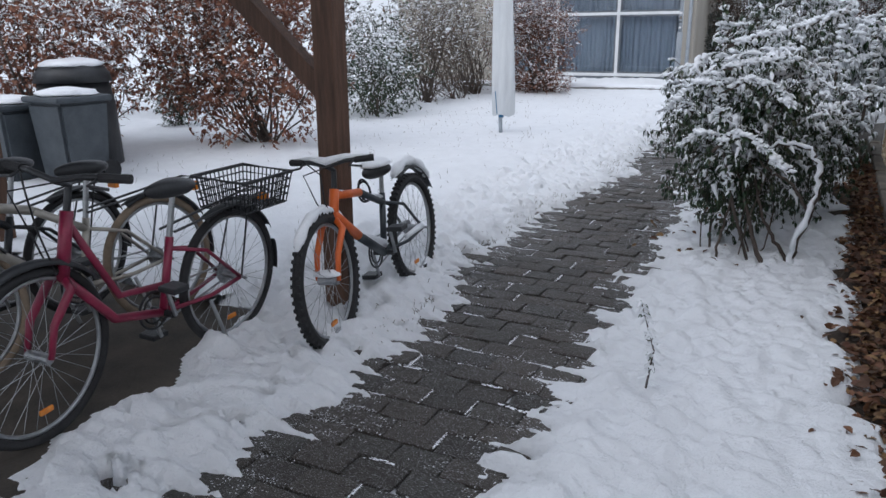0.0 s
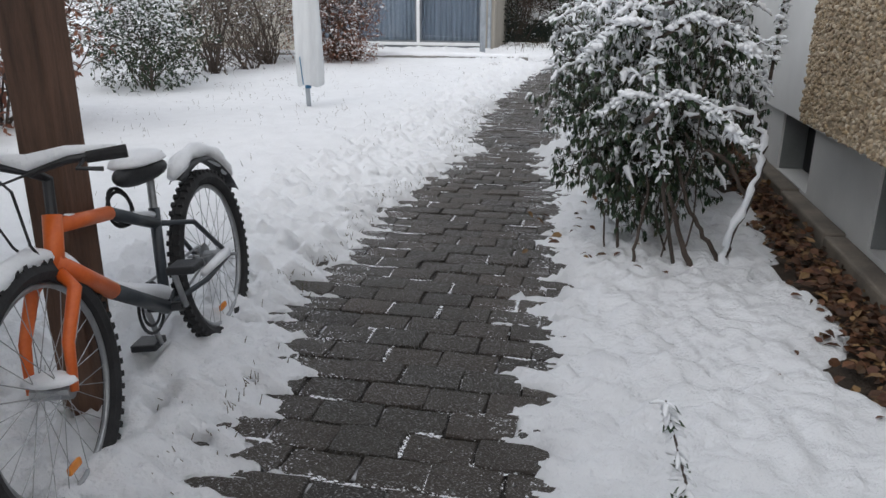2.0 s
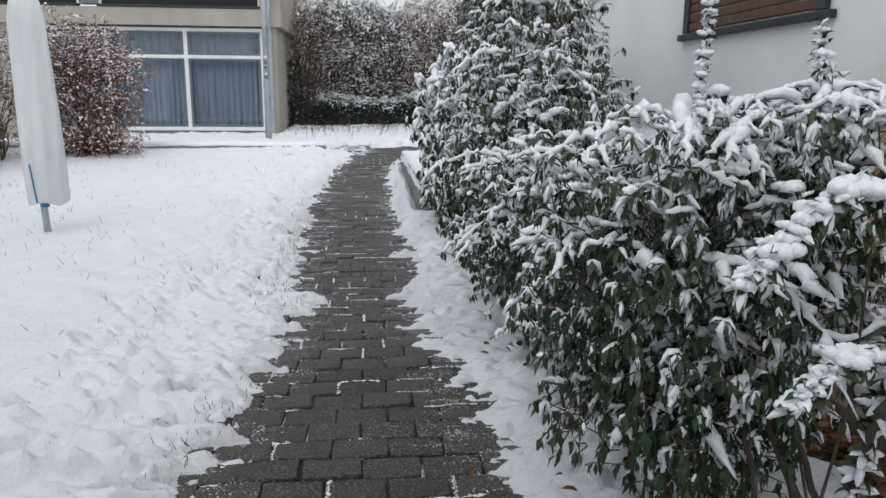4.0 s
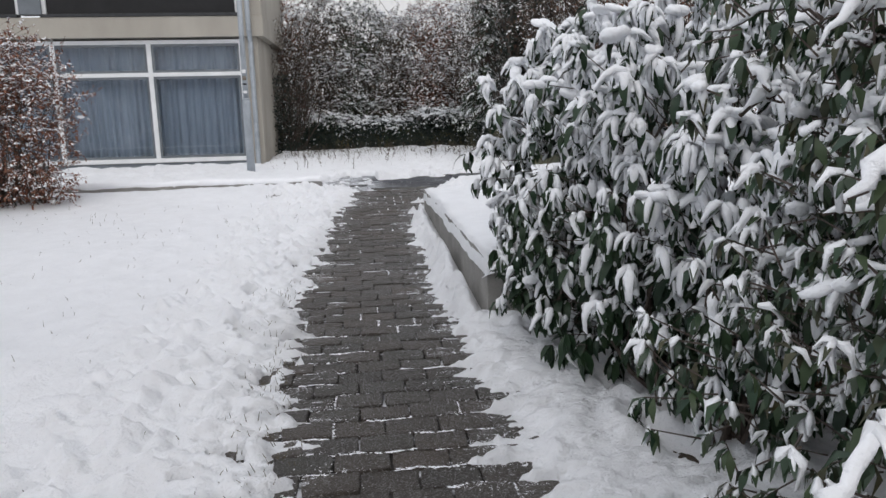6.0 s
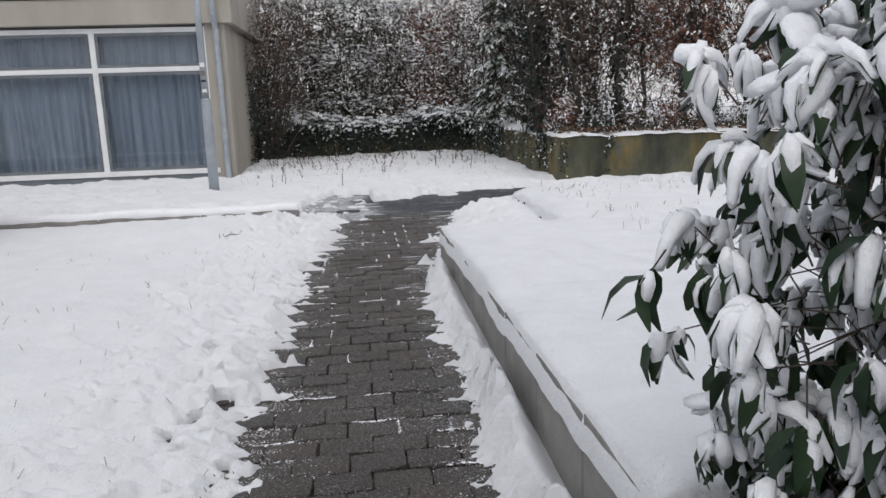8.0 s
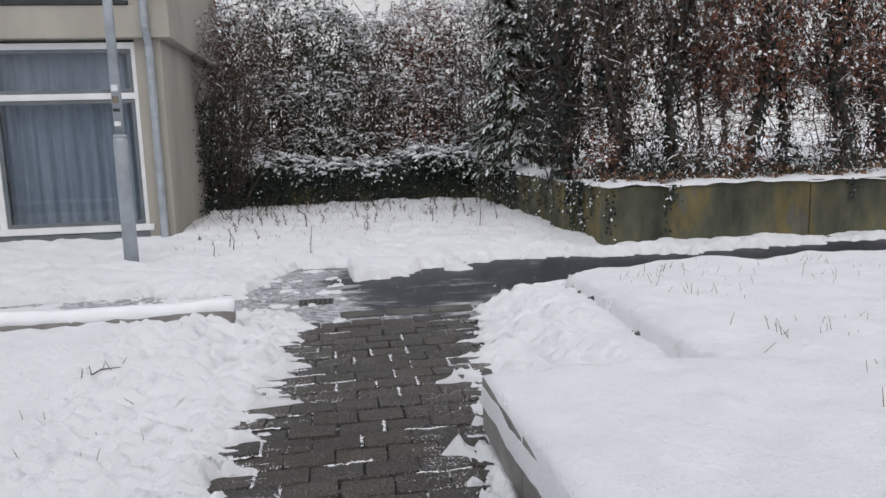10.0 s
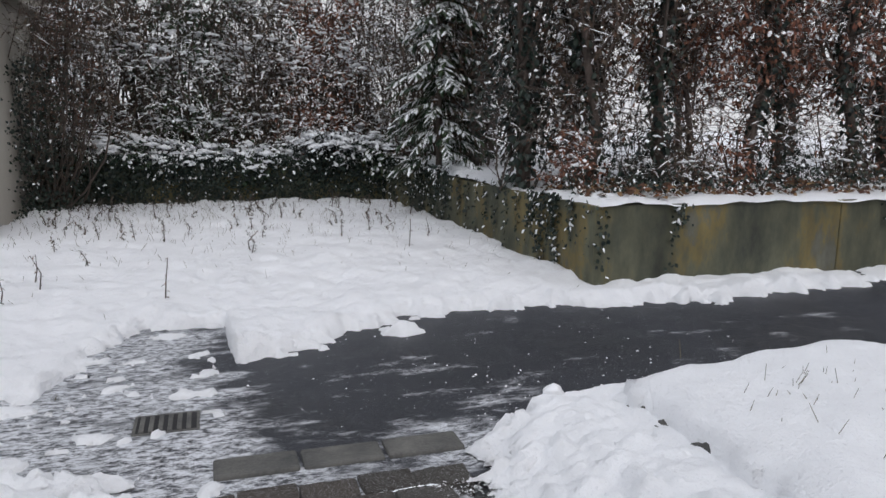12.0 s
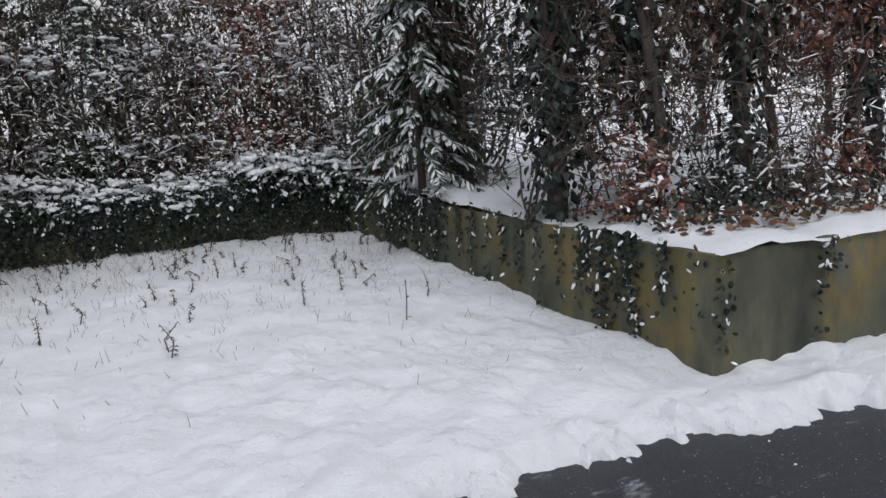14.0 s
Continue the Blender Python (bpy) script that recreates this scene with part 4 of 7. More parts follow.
WY = FY + 0.03
for x in (-8.2, -6.4, -4.54, -2.71):
    w = 0.045
    part("mullion", bar_box((x - w, WY, 0.38), (x + w, WY + 0.09, 2.8)), WHITE_FRAME, win)
part("top_rail", bar_box((-8.15, WY + 0.003, 2.72), (-2.67, WY + 0.09, 2.8)), WHITE_FRAME, win)
part("transom", bar_box((-8.15, WY + 0.003, 2.08), (-2.67, WY + 0.09, 2.16)), WHITE_FRAME, win)
part("window_sill", bar_box((-8.25, WY - 0.06, 0.345), (-2.64, WY + 0.09, 0.43)), WHITE_FRAME, win)
for a, b in ((-8.155, -6.445), (-6.355, -4.585), (-4.495, -2.755)):
    for z0, z1 in ((0.43, 2.08), (2.16, 2.72)):
        sash = Build()
        for lo, hi in (((a, z0), (b, z0 + 0.05)), ((a, z1 - 0.05), (b, z1)), ((a, z0 + 0.05), (a + 0.05, z1 - 0.05)), ((b - 0.05, z0 + 0.05), (b, z1 - 0.05))):
            sash.box((lo[0], WY + 0.02, lo[1]), (hi[0], WY + 0.07, hi[1]), 0.004)
        s = part("sash", sash, GREY_FRAME, win, "dark grey inner sash")
        p = part("pane", Build().box((a + 0.045, WY + 0.04, z0 + 0.045), (b - 0.045, WY + 0.05, z1 - 0.045)), GLASS, s)
        p.visible_shadow = False
rng = np.random.default_rng(21)
for a, b in ((-8.15, -6.45), (-6.38, -4.58), (-4.5, -2.74)):
    xs = np.linspace(a, b, 150)
    fold = 0.03 * np.sin(xs * 42 + 3 * lumps(xs, xs * 0, 0.5, 12)) + 0.012 * lumps(xs, xs * 0, 0.06, 13)
    v, q = [], []
    for j, z in enumerate((0.44, 1.6, 2.76)):
        for x, f in zip(xs, fold):
            v.append((x, WY + 0.22 + f * (1 - 0.25 * j), z))
    for j in range(2):
        for i in range(149):
            q.append([j * 150 + i, j * 150 + i + 1, (j + 1) * 150 + i + 1, (j + 1) * 150 + i])
    solid("curtain", Build().put(v, [np.array(q)]), CURTAIN, "long pleated blue-grey curtain drawn behind the window", "curtain", group="window curtains", smooth=True)

pipe = thing("drainpipe", "grey metal drainpipe with clamps at the house corner", "drainpipe")
part("pipe", Build().tube([(-2.5, FY - 0.07, z) for z in (0.22, 2.6, 2.75)] + [(-2.5, FY - 0.2, 2.95), (-2.5, FY - 0.2, 6.2)], 0.05, 12), GALV, pipe)
for z in (0.55, 2.1, 2.6):
    part("clamp", Build().tube([(-2.5, FY - 0.07, z), (-2.5, FY - 0.07, z + 0.03)], 0.06, 12).box((-2.515, FY - 0.03, z), (-2.485, FY + 0.01, z + 0.03)), GALV, pipe)

# lamp post on the lawn
lamp = thing("street_lamp", "grey galvanised lamp post with stickers", "lamp post")
lx, ly = -2.3, 19.78
part("lower_post", Build().tube([(lx, ly, 0.15), (lx, ly, 1.5), (lx, ly, 1.58)], [0.07, 0.07, 0.055], 20), GALV, lamp, smooth=True)
part("upper_post", Build().tube([(lx, ly, 1.55), (lx, ly, 4.2)], [0.048, 0.042], 20), GALV, lamp, smooth=True)
part("collar", Build().torus((lx, ly, 1.56), (0, 0, 1), 0.055, 0.014, 24, 8), GALV, lamp)
for z, h, m in ((1.66, 0.045, WHITE_FRAME), (1.8, 0.03, PLASTIC), (1.88, 0.07, KERB), (2.0, 0.06, WHITE_FRAME)):
    a = np.linspace(-2.3, -0.9, 8)
    v = [(lx + 0.0495 * math.cos(t), ly + 0.0495 * math.sin(t), zz) for zz in (z, z + h) for t in a]
    part("sticker", Build().put(v, [np.array([[i, i + 1, 9 + i, 8 + i] for i in range(7)])]), m, lamp, "small worn sticker")

# ---------------------------------------------------------------- house wall with the loggia beside the path
hw = thing("wall_east", "white plastered house wall over a grey cellar plinth", "wall", kind="structure")
BX, TOP = 1.85, 3.0
up = Build()
up.box((BX, -4.0, 0.59), (2.1, 3.92, TOP), 0.004)
up.box((BX, 5.85, 0.59), (2.1, 10.3, TOP), 0.004)
up.box((BX + 0.003, 3.92, 2.5), (2.1, 5.85, TOP))
up.box((2.103, -4.0, TOP - 0.2), (3.3, 10.3, TOP))
part("upper_wall", up, PLASTER, hw)
part("loggia_back", Build().box((2.3, 3.8, 0.606), (2.4, 5.93, 2.8)).box((2.1, 3.8, 0.86), (2.3, 3.918, 2.8)).box((2.1, 5.852, 0.86), (2.3, 5.93, 2.8)), PLASTER, hw)
part("loggia_slab", Build().box((1.79, 3.924, 0.66), (2.297, 5.846, 0.80), 0.004), PLASTER, hw)
part("loggia_tiles", Build().box((1.8, 3.926, 0.803), (2.297, 5.844, 0.86), 0.006), REDTILE, hw, "red clay tile floor of the loggia")
part("loggia_skirting", Build().box((2.28, 3.93, 0.863), (2.298, 5.84, 0.95), 0.003), PLASTIC, hw)
pl = Build()
cell = [(0.4, 1.25), (2.36, 3.21), (4.28, 5.21), (6.36, 7.2), (8.3, 9.2)]
prev = -4.0
for a, b in cell + [(10.3, 10.3)]:
    pl.box((1.885, prev, -0.1), (2.1, a, 0.588))
    prev = b
for a, b in cell:
    pl.box((1.887, a, -0.1), (2.1, b, 0.17))
part("plinth", pl, PLINTH, hw, "grey rendered cellar plinth")
for i, (a, b) in enumerate(cell):
    # black sheet closes each reveal; the cellar's darkness is painted
    w = part("cellar_window", Build().box((2.06, a + 0.002, 0.172), (2.085, b - 0.002, 0.588)), BLACK, hw, "cellar window as a black sheet for the unlit cellar, in a deep reveal")
    part("reveal", Build().box((1.9, b - 0.012, 0.173), (2.06, b - 0.001, 0.587)).box((1.9, a + 0.001, 0.173), (2.06, a + 0.012, 0.587)), REVEAL, w)
shut = thing("window_2", "window closed by a dark brown roller shutter", "window", kind="structure")
part("window_frame", Build().box((1.82, 6.5, 1.72), (1.846, 6.57, 2.9), 0.004).box((1.82, 7.88, 1.72), (1.846, 7.95, 2.9), 0.004).box((1.81, 6.45, 1.68), (1.846, 8.0, 1.717), 0.004), PLASTIC, shut)
for i in range(22):
    part("slat", Build().box((1.83, 6.572, 1.73 + i * 0.053), (1.846, 7.878, 1.73 + i * 0.053 + 0.047), 0.006), WOOD, shut)
kb = thing("wall_kerb", "worn stone kerb along the foot of the wall", "kerb", kind="structure")
y = -1.0
while y < 11:
    part("kerb_stone", Build().box((1.765, y + 0.5, -0.05), (1.883, y + 1.485, ground_z(y) + 0.1), 0.014), KERB, kb)
    y += 1.0
panel = thing("balcony_parapet", "exposed-aggregate concrete balcony parapet of brown pebbles", "parapet")
part("slab", Build().box((1.645, 3.9, 0.71), (1.719, 5.82, 1.74), 0.006), MORTAR, panel)
rng = np.random.default_rng(17)
pb = Build().blob((0, 0, 0), (1, 1, 1), 5, 0.4, 1)
PEB = (np.concatenate(pb.v) * np.array([1, 1, 1.0]), [np.concatenate(f) for f in pb.f.values() if f])


def pebbles(n, lo, hi, size):
    p = np.stack([rng.uniform(lo[i], hi[i], n) for i in range(3)], 1)
    a = rng.normal(0, 1, (n, 3))
    s = rng.uniform(0.5, 1.0, (n, 1)) * size * np.array([1, 1.3, 0.9])
    return scatter(PEB, p, turns(a, rng.normal(0, 1, (n, 3))), s)


part("pebbles", joined("pebbles", [pebbles(5600, (1.642, 3.9, 0.71), (1.646, 5.82, 1.74), 0.0145), pebbles(420, (1.645, 3.895, 0.71), (1.715, 3.899, 1.74), 0.0145), pebbles(200, (1.645, 5.819, 0.71), (1.715, 5.822, 1.74), 0.0135), pebbles(320, (1.645, 3.9, 0.705), (1.71, 5.82, 0.711), 0.0135)], True), PEBBLE, panel, kind="stuff")
for y in (4.1, 5.55):
    part("bracket", Build().box((1.72, y, 0.71), (1.788, y + 0.1, 0.78), 0.004), GALV, panel)
rail = thing("steel_post", "thin grey steel post standing at the loggia edge", "post")
part("tube", Build().tube([(1.765, 4.02, 0.72), (1.765, 4.02, 2.49)], 0.014, 10), GALV, rail)
part("foot_bracket", Build().box((1.745, 4.0, 0.68), (1.789, 4.04, 0.75), 0.004), GALV, rail)

# ---------------------------------------------------------------- bicycle shelter
shel = thing("bicycle_shelter", "dark-stained timber bicycle shelter with a flat roof", "shelter")


def post_at(x, y):
    z = ground_z(y)
    part("post", Build().box((x - 0.06, y - 0.06, z - 0.05), (x + 0.06, y + 0.06, 2.3), 0.006), WOOD, shel)


for px, py in ((-0.92, 3.22), (-0.92, -1.4), (-3.9, 3.22), (-3.9, -1.4)):
    post_at(px, py)
part("brace", Build().box((-0.05, -0.045, 0), (0.05, 0.045, 1.1), 0.005, Matrix.Translation((-0.94, 3.22, 1.2)) @ Matrix.Rotation(radians(-48), 4, "Y")), WOOD, shel)
part("beam", Build().box((-4.1, 3.15, 2.3), (-0.7, 3.29, 2.46), 0.006), WOOD, shel)
part("beam", Build().box((-4.1, -1.47, 2.3), (-0.7, -1.33, 2.46), 0.006), WOOD, shel)
part("roof", Build().box((-4.3, -1.8, 2.463), (-0.55, 3.5, 2.55), 0.01), ROOF, shel)
part("roof_snow", Build().box((-4.28, -1.78, 2.553), (-0.57, 3.48, 2.62), 0.03), SNOW_CAP, shel)


# ---------------------------------------------------------------- plants
def crown_points(rng, n, shells, inner=0.35):
    """Points in a union of ellipsoids (centre, radii), denser outwards, and the ways out from their centres."""
    w = np.array([s[1][0] * s[1][1] * s[1][2] for s in shells]) ** 0.8
    pick = rng.choice(len(shells), n, p=w / w.sum())
    c = np.array([s[0] for s in shells], dtype=float)[pick]
    r = np.array([s[1] for s in shells], dtype=float)[pick]
    d = rng.normal(0, 1, (n, 3))
    d /= np.linalg.norm(d, axis=1)[:, None]
    rad = (inner ** 3 + (1 - inner ** 3) * rng.uniform(0, 1, n)) ** (1 / 3)
    rough = 1 + 0.16 * np.sin(d[:, 0] * 7 + c[:, 0] * 5) * np.sin(d[:, 1] * 6 + c[:, 1]) + 0.12 * np.sin(d[:, 2] * 9 + c[:, 0] * 3) + rng.normal(0, 0.06, n)
    return c + d * r * (rad * rough)[:, None], d


def stems(rng, bases, shells, n, r0, floor):
    """Curved tapering stems from bases into the crown."""
    b = Build()
    tips, _ = crown_points(rng, n, shells, 0.2)
    for tip in tips:
        base = np.array(bases[rng.integers(len(bases))]) + np.append(rng.normal(0, 0.05, 2), -0.06)
        k = rng.normal(0, 0.12, 3) * np.linalg.norm(tip - base)
        s = np.linspace(0, 1, 7)[:, None]
        line = base + (tip - base) * np.concatenate([s ** 1.25, s ** 1.25, s], 1) + k * np.sin(s * np.pi) + rng.normal(0, 0.022, (7, 3)) * np.sin(s * 2.4)
        line[:, 2] = np.maximum(line[:, 2], floor - 0.06)
        b.tube(line, r0 * rng.uniform(0.5, 1.1) * np.linspace(1, 0.25, 7), 5, caps=False)
    return b


def shrub(name, label, seed, bases, shells, leaf_mat, twigs, per_twig, leaf, twig_len, droop=0.2, snow=0.4, fat=0.5, n_stems=26, r0=0.014,
          template=None, spread=0.75, pad=None, clumps=0, clump_size=0.06, group="", floor=0.0, twig_snow=0.15, twig_r=0.006):
    rng = np.random.default_rng(seed)
    ob = thing(name, label, "shrub", group=group)
    part("branchwork", stems(rng, bases, shells, n_stems, r0, floor), BARK, ob, "dark bare stems", kind="stuff")
    pos, out = crown_points(rng, twigs, shells)
    ok = pos[:, 2] > floor + 0.04
    pos, out = pos[ok], out[ok]
    m = len(pos)
    d = out * 0.8 + rng.normal(0, 0.6, (m, 3)) + np.array([0, 0, 0.25 - droop])
    d /= np.linalg.norm(d, axis=1)[:, None]
    ln = twig_len * rng.uniform(0.5, 1.2, m)
    start = pos - d * ln[:, None] * 0.6
    ups = np.tile(UP, (m, 1)) + rng.normal(0, 0.05, (m, 3))
    RT = turns(d, ups)
    part("twig_mass", joined("twig_mass", [scatter(PRISM, start, RT, np.stack([ln * 0 + twig_r, ln, ln * 0 + twig_r], 1))]), TWIG, ob, kind="stuff")
    t = rng.uniform(0.1, 1.05, (m, per_twig))
    lp = (start[:, None] + d[:, None] * (ln[:, None] * t)[:, :, None]).reshape(-1, 3)
    ld = (d[:, None] * 0.7 + rng.normal(0, spread, (m, per_twig, 3)) + np.array([0, 0, -droop * 1.6])).reshape(-1, 3)
    lu = np.tile(UP, (len(lp), 1)) + rng.normal(0, 0.4, (len(lp), 3)) + np.repeat(out, per_twig, 0) * 0.3
    keep = lp[:, 2] > floor + 0.03
    lp, ld, lu = lp[keep], ld[keep], lu[keep]
    LR = turns(ld, lu)
    ls = leaf * rng.uniform(0.55, 1.15, len(lp))
    part("foliage", joined("foliage", [scatter(template or SMALL_LEAF, lp, LR, ls)]), leaf_mat, ob, kind="stuff")
    lots = []
    hgt = np.repeat(out[:, 2], per_twig)[keep]
    chance = snow * np.clip(0.75 + (0.7 if droop < 0.7 else 0.25) * hgt, 0.1, 1.4)
    on = (rng.uniform(0, 1, len(lp)) < chance) & (LR[:, 2, 2] > 0.15)
    sc = ls[on]
    if pad:
        lots.append(scatter(pad, lp[on] + np.array([0, 0, 0.004]), LR[on], np.stack([sc * fat * 2, sc * 0.95, sc * fat * 1.3], 1)))
    else:
        flat = ld[on] * np.array([1, 1, 0.45]) + rng.normal(0, 0.25, (len(sc), 3))
        sz = rng.uniform(0.45, 1.25, len(sc))
        lots.append(scatter(PAD, lp[on] + np.array([0, 0, 0.004]), turns(flat, lu[on]), np.stack([sc * fat * 2.6 * sz, sc * rng.uniform(0.5, 1.1, len(sc)), sc * fat * 2.0 * sz], 1)))
    tw = rng.uniform(0, 1, m) < twig_snow * np.clip(0.6 + 0.7 * out[:, 2], 0.05, 1.3)
    tw &= np.abs(d[:, 2]) < 0.75
    lots.append(scatter(PAD, start[tw], RT[tw], np.stack([ln[tw] * 0 + 0.045, ln[tw] * 0.6, ln[tw] * 0 + 0.045], 1)))
    if clumps:
        cp, co = crown_points(rng, clumps * 3, shells, 0.75)
        top = np.argsort(-co[:, 2] - 0.5 * rng.uniform(0, 1, len(co)))[:clumps]
        cp = cp[top]
        cp = cp[cp[:, 2] > floor + 0.1]
        q = len(cp)
        dd = np.concatenate([rng.normal(0, 1, (q, 2)), rng.normal(0, 0.15, (q, 1))], 1)
        lots.append(scatter(CLUMP, cp, turns(dd, np.tile(UP, (q, 1))), clump_size * rng.uniform(0.4, 1.2, (q, 1)) * np.stack([rng.uniform(0.8, 1.2, q), rng.uniform(0.8, 1.4, q), rng.uniform(0.5, 0.8, q)], 1)))
    part("snow", joined("snow", lots, True), SNOW_CAP, ob, "fresh snow lying on leaves and twigs", kind="stuff")
    return ob


# right of the path
def whorl_shrub(name, label, seed, bases, shells, leaf_mat, n, per, leaf, droop, snow, clumps, clump_size, n_stems, r0, floor, inner=0.5, long_clump=1.6, boughs=0):
    """A shrub whose twigs end in whorls of hanging leaves with rolls and heaps of snow."""
    rng = np.random.default_rng(seed)
    ob = thing(name, label, "shrub")
    inside = [((a[0] + 0.12, a[1], a[2] + 0.2), (b[0] * 0.6, b[1] * 0.7, b[2] * 0.7)) for a, b in shells]
    part("branchwork", stems(rng, bases, inside, n_stems, r0, floor), BARK, ob, "dark bare stems", kind="stuff")
    c, out = crown_points(rng, n, shells, inner)
    ok = c[:, 2] > floor + (0.1 if leaf > 0.1 else 0.07 + 0.58 * np.maximum(0, 0.85 - c[:, 0]))
    c, out = c[ok], out[ok]
    m = len(c)
    axis = out + rng.normal(0, 0.35, (m, 3)) + np.array([0, 0, 0.3])
    axis /= np.linalg.norm(axis, axis=1)[:, None]
    ln = leaf * 1.6 * rng.uniform(0.6, 1.5, m)
    part("twig_mass", joined("twig_mass", [scatter(PRISM, c - axis * ln[:, None], turns(axis, np.tile(UP, (m, 1)) + 0.03), np.stack([ln * 0 + 0.005, ln, ln * 0 + 0.005], 1))]), TWIG, ob, kind="stuff")
    a = rng.uniform(0, 6.28, (m, 1)) + np.arange(per)[None] * 6.283 / per + rng.normal(0, 0.25, (m, per))
    d = np.stack([np.cos(a), np.sin(a), (rng.uniform(-1.3, 0.35, (m, per)) if leaf < 0.1 else rng.uniform(-1.7, 0.1, (m, per))) * droop], 2) + out[:, None] * 0.55
    lp = (c[:, None] - axis[:, None] * (leaf * 0.5 * rng.uniform(0, 1, (m, per)))[:, :, None]).reshape(-1, 3)
    d = d.reshape(-1, 3)
    R = turns(d, np.tile(UP, (len(d), 1)) + rng.normal(0, 0.15, (len(d), 3)))
    ls = leaf * rng.uniform(0.65, 1.2, len(lp))
    keep = lp[:, 2] - ls * 0.8 > floor - 0.02
    lp, R, ls = lp[keep], R[keep], ls[keep]
    part("foliage", joined("foliage", [scatter(HANGING_LEAF if leaf > 0.1 else SMALL_HANGING_LEAF, lp, R, ls)], True), leaf_mat, ob, kind="stuff")
    hgt = np.repeat(out[:, 2], per)[keep]
    load = np.repeat(rng.uniform(0, 1, m) ** (0.7 if leaf > 0.1 else 2.2) * (1.0 if leaf > 0.1 else 1.7), per)[keep]
    on = rng.uniform(0, 1, len(lp)) < snow * np.clip(0.8 + 0.5 * hgt, 0.15, 1.3) * ((0.35 if leaf > 0.1 else 0.08) + 1.1 * load) * (0.62 + 0.38 * np.clip((lp[:, 2] - 0.35) / 0.5, 0, 1) if leaf < 0.1 else np.clip(np.where(lp[:, 1] < 9.2, 0.75, 0.16) + 0.84 * np.clip((lp[:, 2] - 0.35) / 0.8, 0, 1), 0, 1))
    fat = rng.uniform(0.75, 1.25, on.sum())
    lots = [scatter(HANGING_SNOW if leaf > 0.1 else SMALL_HANGING_SNOW, lp[on] + np.array([0, 0, 0.002]), R[on], ls[on][:, None] * np.stack([fat, rng.uniform(0.7, 1.02, on.sum()), fat], 1))]
    top = np.argsort(-out[:, 2] - 0.9 * rng.uniform(0, 1, m))[:clumps]
    q = len(top)
    dd = np.concatenate([rng.normal(0, 1, (q, 2)), rng.normal(0, 0.3, (q, 1))], 1)
    sz = clump_size * rng.uniform(0.45, 1.2, (q, 1))
    lots.append(scatter(BIG_CLUMP if leaf > 0.1 else SMALL_CLUMP, c[top] + np.array([0, 0, 0.004]), turns(dd, UP + rng.normal(0, 0.25, (q, 3))), sz * np.stack([rng.uniform(0.7, 1.1, q), rng.uniform(0.8, long_clump, q), rng.uniform(0.5, 0.8, q)], 1)))
    part("snow", joined("snow", lots, True), SNOW_CAP, ob, "fresh snow lying on leaves and twigs", kind="stuff")
    if boughs:
        wood, ridge = Build(), Build()
        tips, away = crown_points(rng, boughs * 3, shells, 0.8)
        order = np.argsort(-away[:, 2] - 1.2 * rng.uniform(0, 1, len(tips)))[:boughs]
        m = 15
        u = np.linspace(0, 1, m)[:, None]
        ends = np.minimum(1, np.minimum(np.arange(m) + 0.6, m - 0.4 - np.arange(m)) / 3)
        for tip, way in zip(tips[order], away[order]):
            if tip[2] < floor + 0.25:
                continue
            flat = np.array([way[0], way[1], 0.25 * way[2]]) + rng.normal(0, 0.35, 3) * np.array([1, 1, 0.3])
            flat /= np.linalg.norm(flat)
            size = rng.uniform(0.12, 0.3)
            ln = tip + flat * size * (u - 0.65) + UP * size * (0.16 - 0.7 * (u - 0.3) ** 2) + rng.normal(0, 0.006, (m, 3))
            wood.tube(ln, np.linspace(0.005, 0.0025, m), 4, caps=False)
            lump = np.clip(rng.normal(0.95, 0.42, m), 0.12, 1.9) * ends * rng.uniform(0.007, 0.0135)
            ridge.tube(ln + UP * lump[:, None] * 0.8, lump, 6)
            for k in range(rng.integers(1, 4)):
                j = rng.integers(3, m - 3)
                side = np.cross(flat, UP) * rng.choice([-1, 1]) * rng.uniform(0.5, 1) + flat * rng.uniform(0.1, 0.8)
                v = np.linspace(0, 1, 7)[:, None]
                tw = ln[j] + side * size * rng.uniform(0.15, 0.32) * v - UP * size * 0.12 * v ** 2 + rng.normal(0, 0.003, (7, 3))
                lp7 = np.clip(rng.normal(0.9, 0.4, 7), 0.15, 1.6) * np.array([0.5, 0.9, 1, 1, 0.9, 0.7, 0.2]) * rng.uniform(0.005, 0.009)
                ridge.tube(tw + UP * lp7[:, None] * 0.8, lp7, 5)
        part("bough_wood", wood, BARK, ob, kind="stuff")
        part("bough_snow", ridge, SNOW_CAP, ob, "ridges of wet snow along the boughs", kind="stuff", smooth=True)
    return ob


whorl_shrub("evergreen_shrub", "leafy dark evergreen shrub loaded with snow, brown stems at its foot", 101, [(0.7, 5.1, 0.06), (0.95, 5.0, 0.06), (1.05, 5.15, 0.06)],
            [((0.7, 5.25, 0.86), (0.44, 0.45, 0.5)), ((0.79, 5.3, 0.52), (0.3, 0.36, 0.36)), ((0.98, 5.15, 1.12), (0.28, 0.25, 0.32))],
            EVERGREEN, 2000, 7, 0.045, 0.9, 0.36, 220, 0.032, 5, 0.0095, 0.06, 0.4, 1.8, 130)
whorl_shrub("evergreen_shrub", "broad evergreen shrub bowed under wet snow beside the house wall", 102, [(0.8, 6.1, 0.07), (1.0, 6.5, 0.08)],
            [((0.95, 6.1, 0.6), (0.5, 0.6, 0.58)), ((1.2, 6.5, 0.75), (0.42, 0.7, 0.5)), ((0.66, 6.8, 0.64), (0.38, 0.6, 0.55))],
            EVERGREEN, 2500, 7, 0.045, 0.9, 0.4, 380, 0.034, 7, 0.0095, 0.07, 0.45, 1.8, 190)
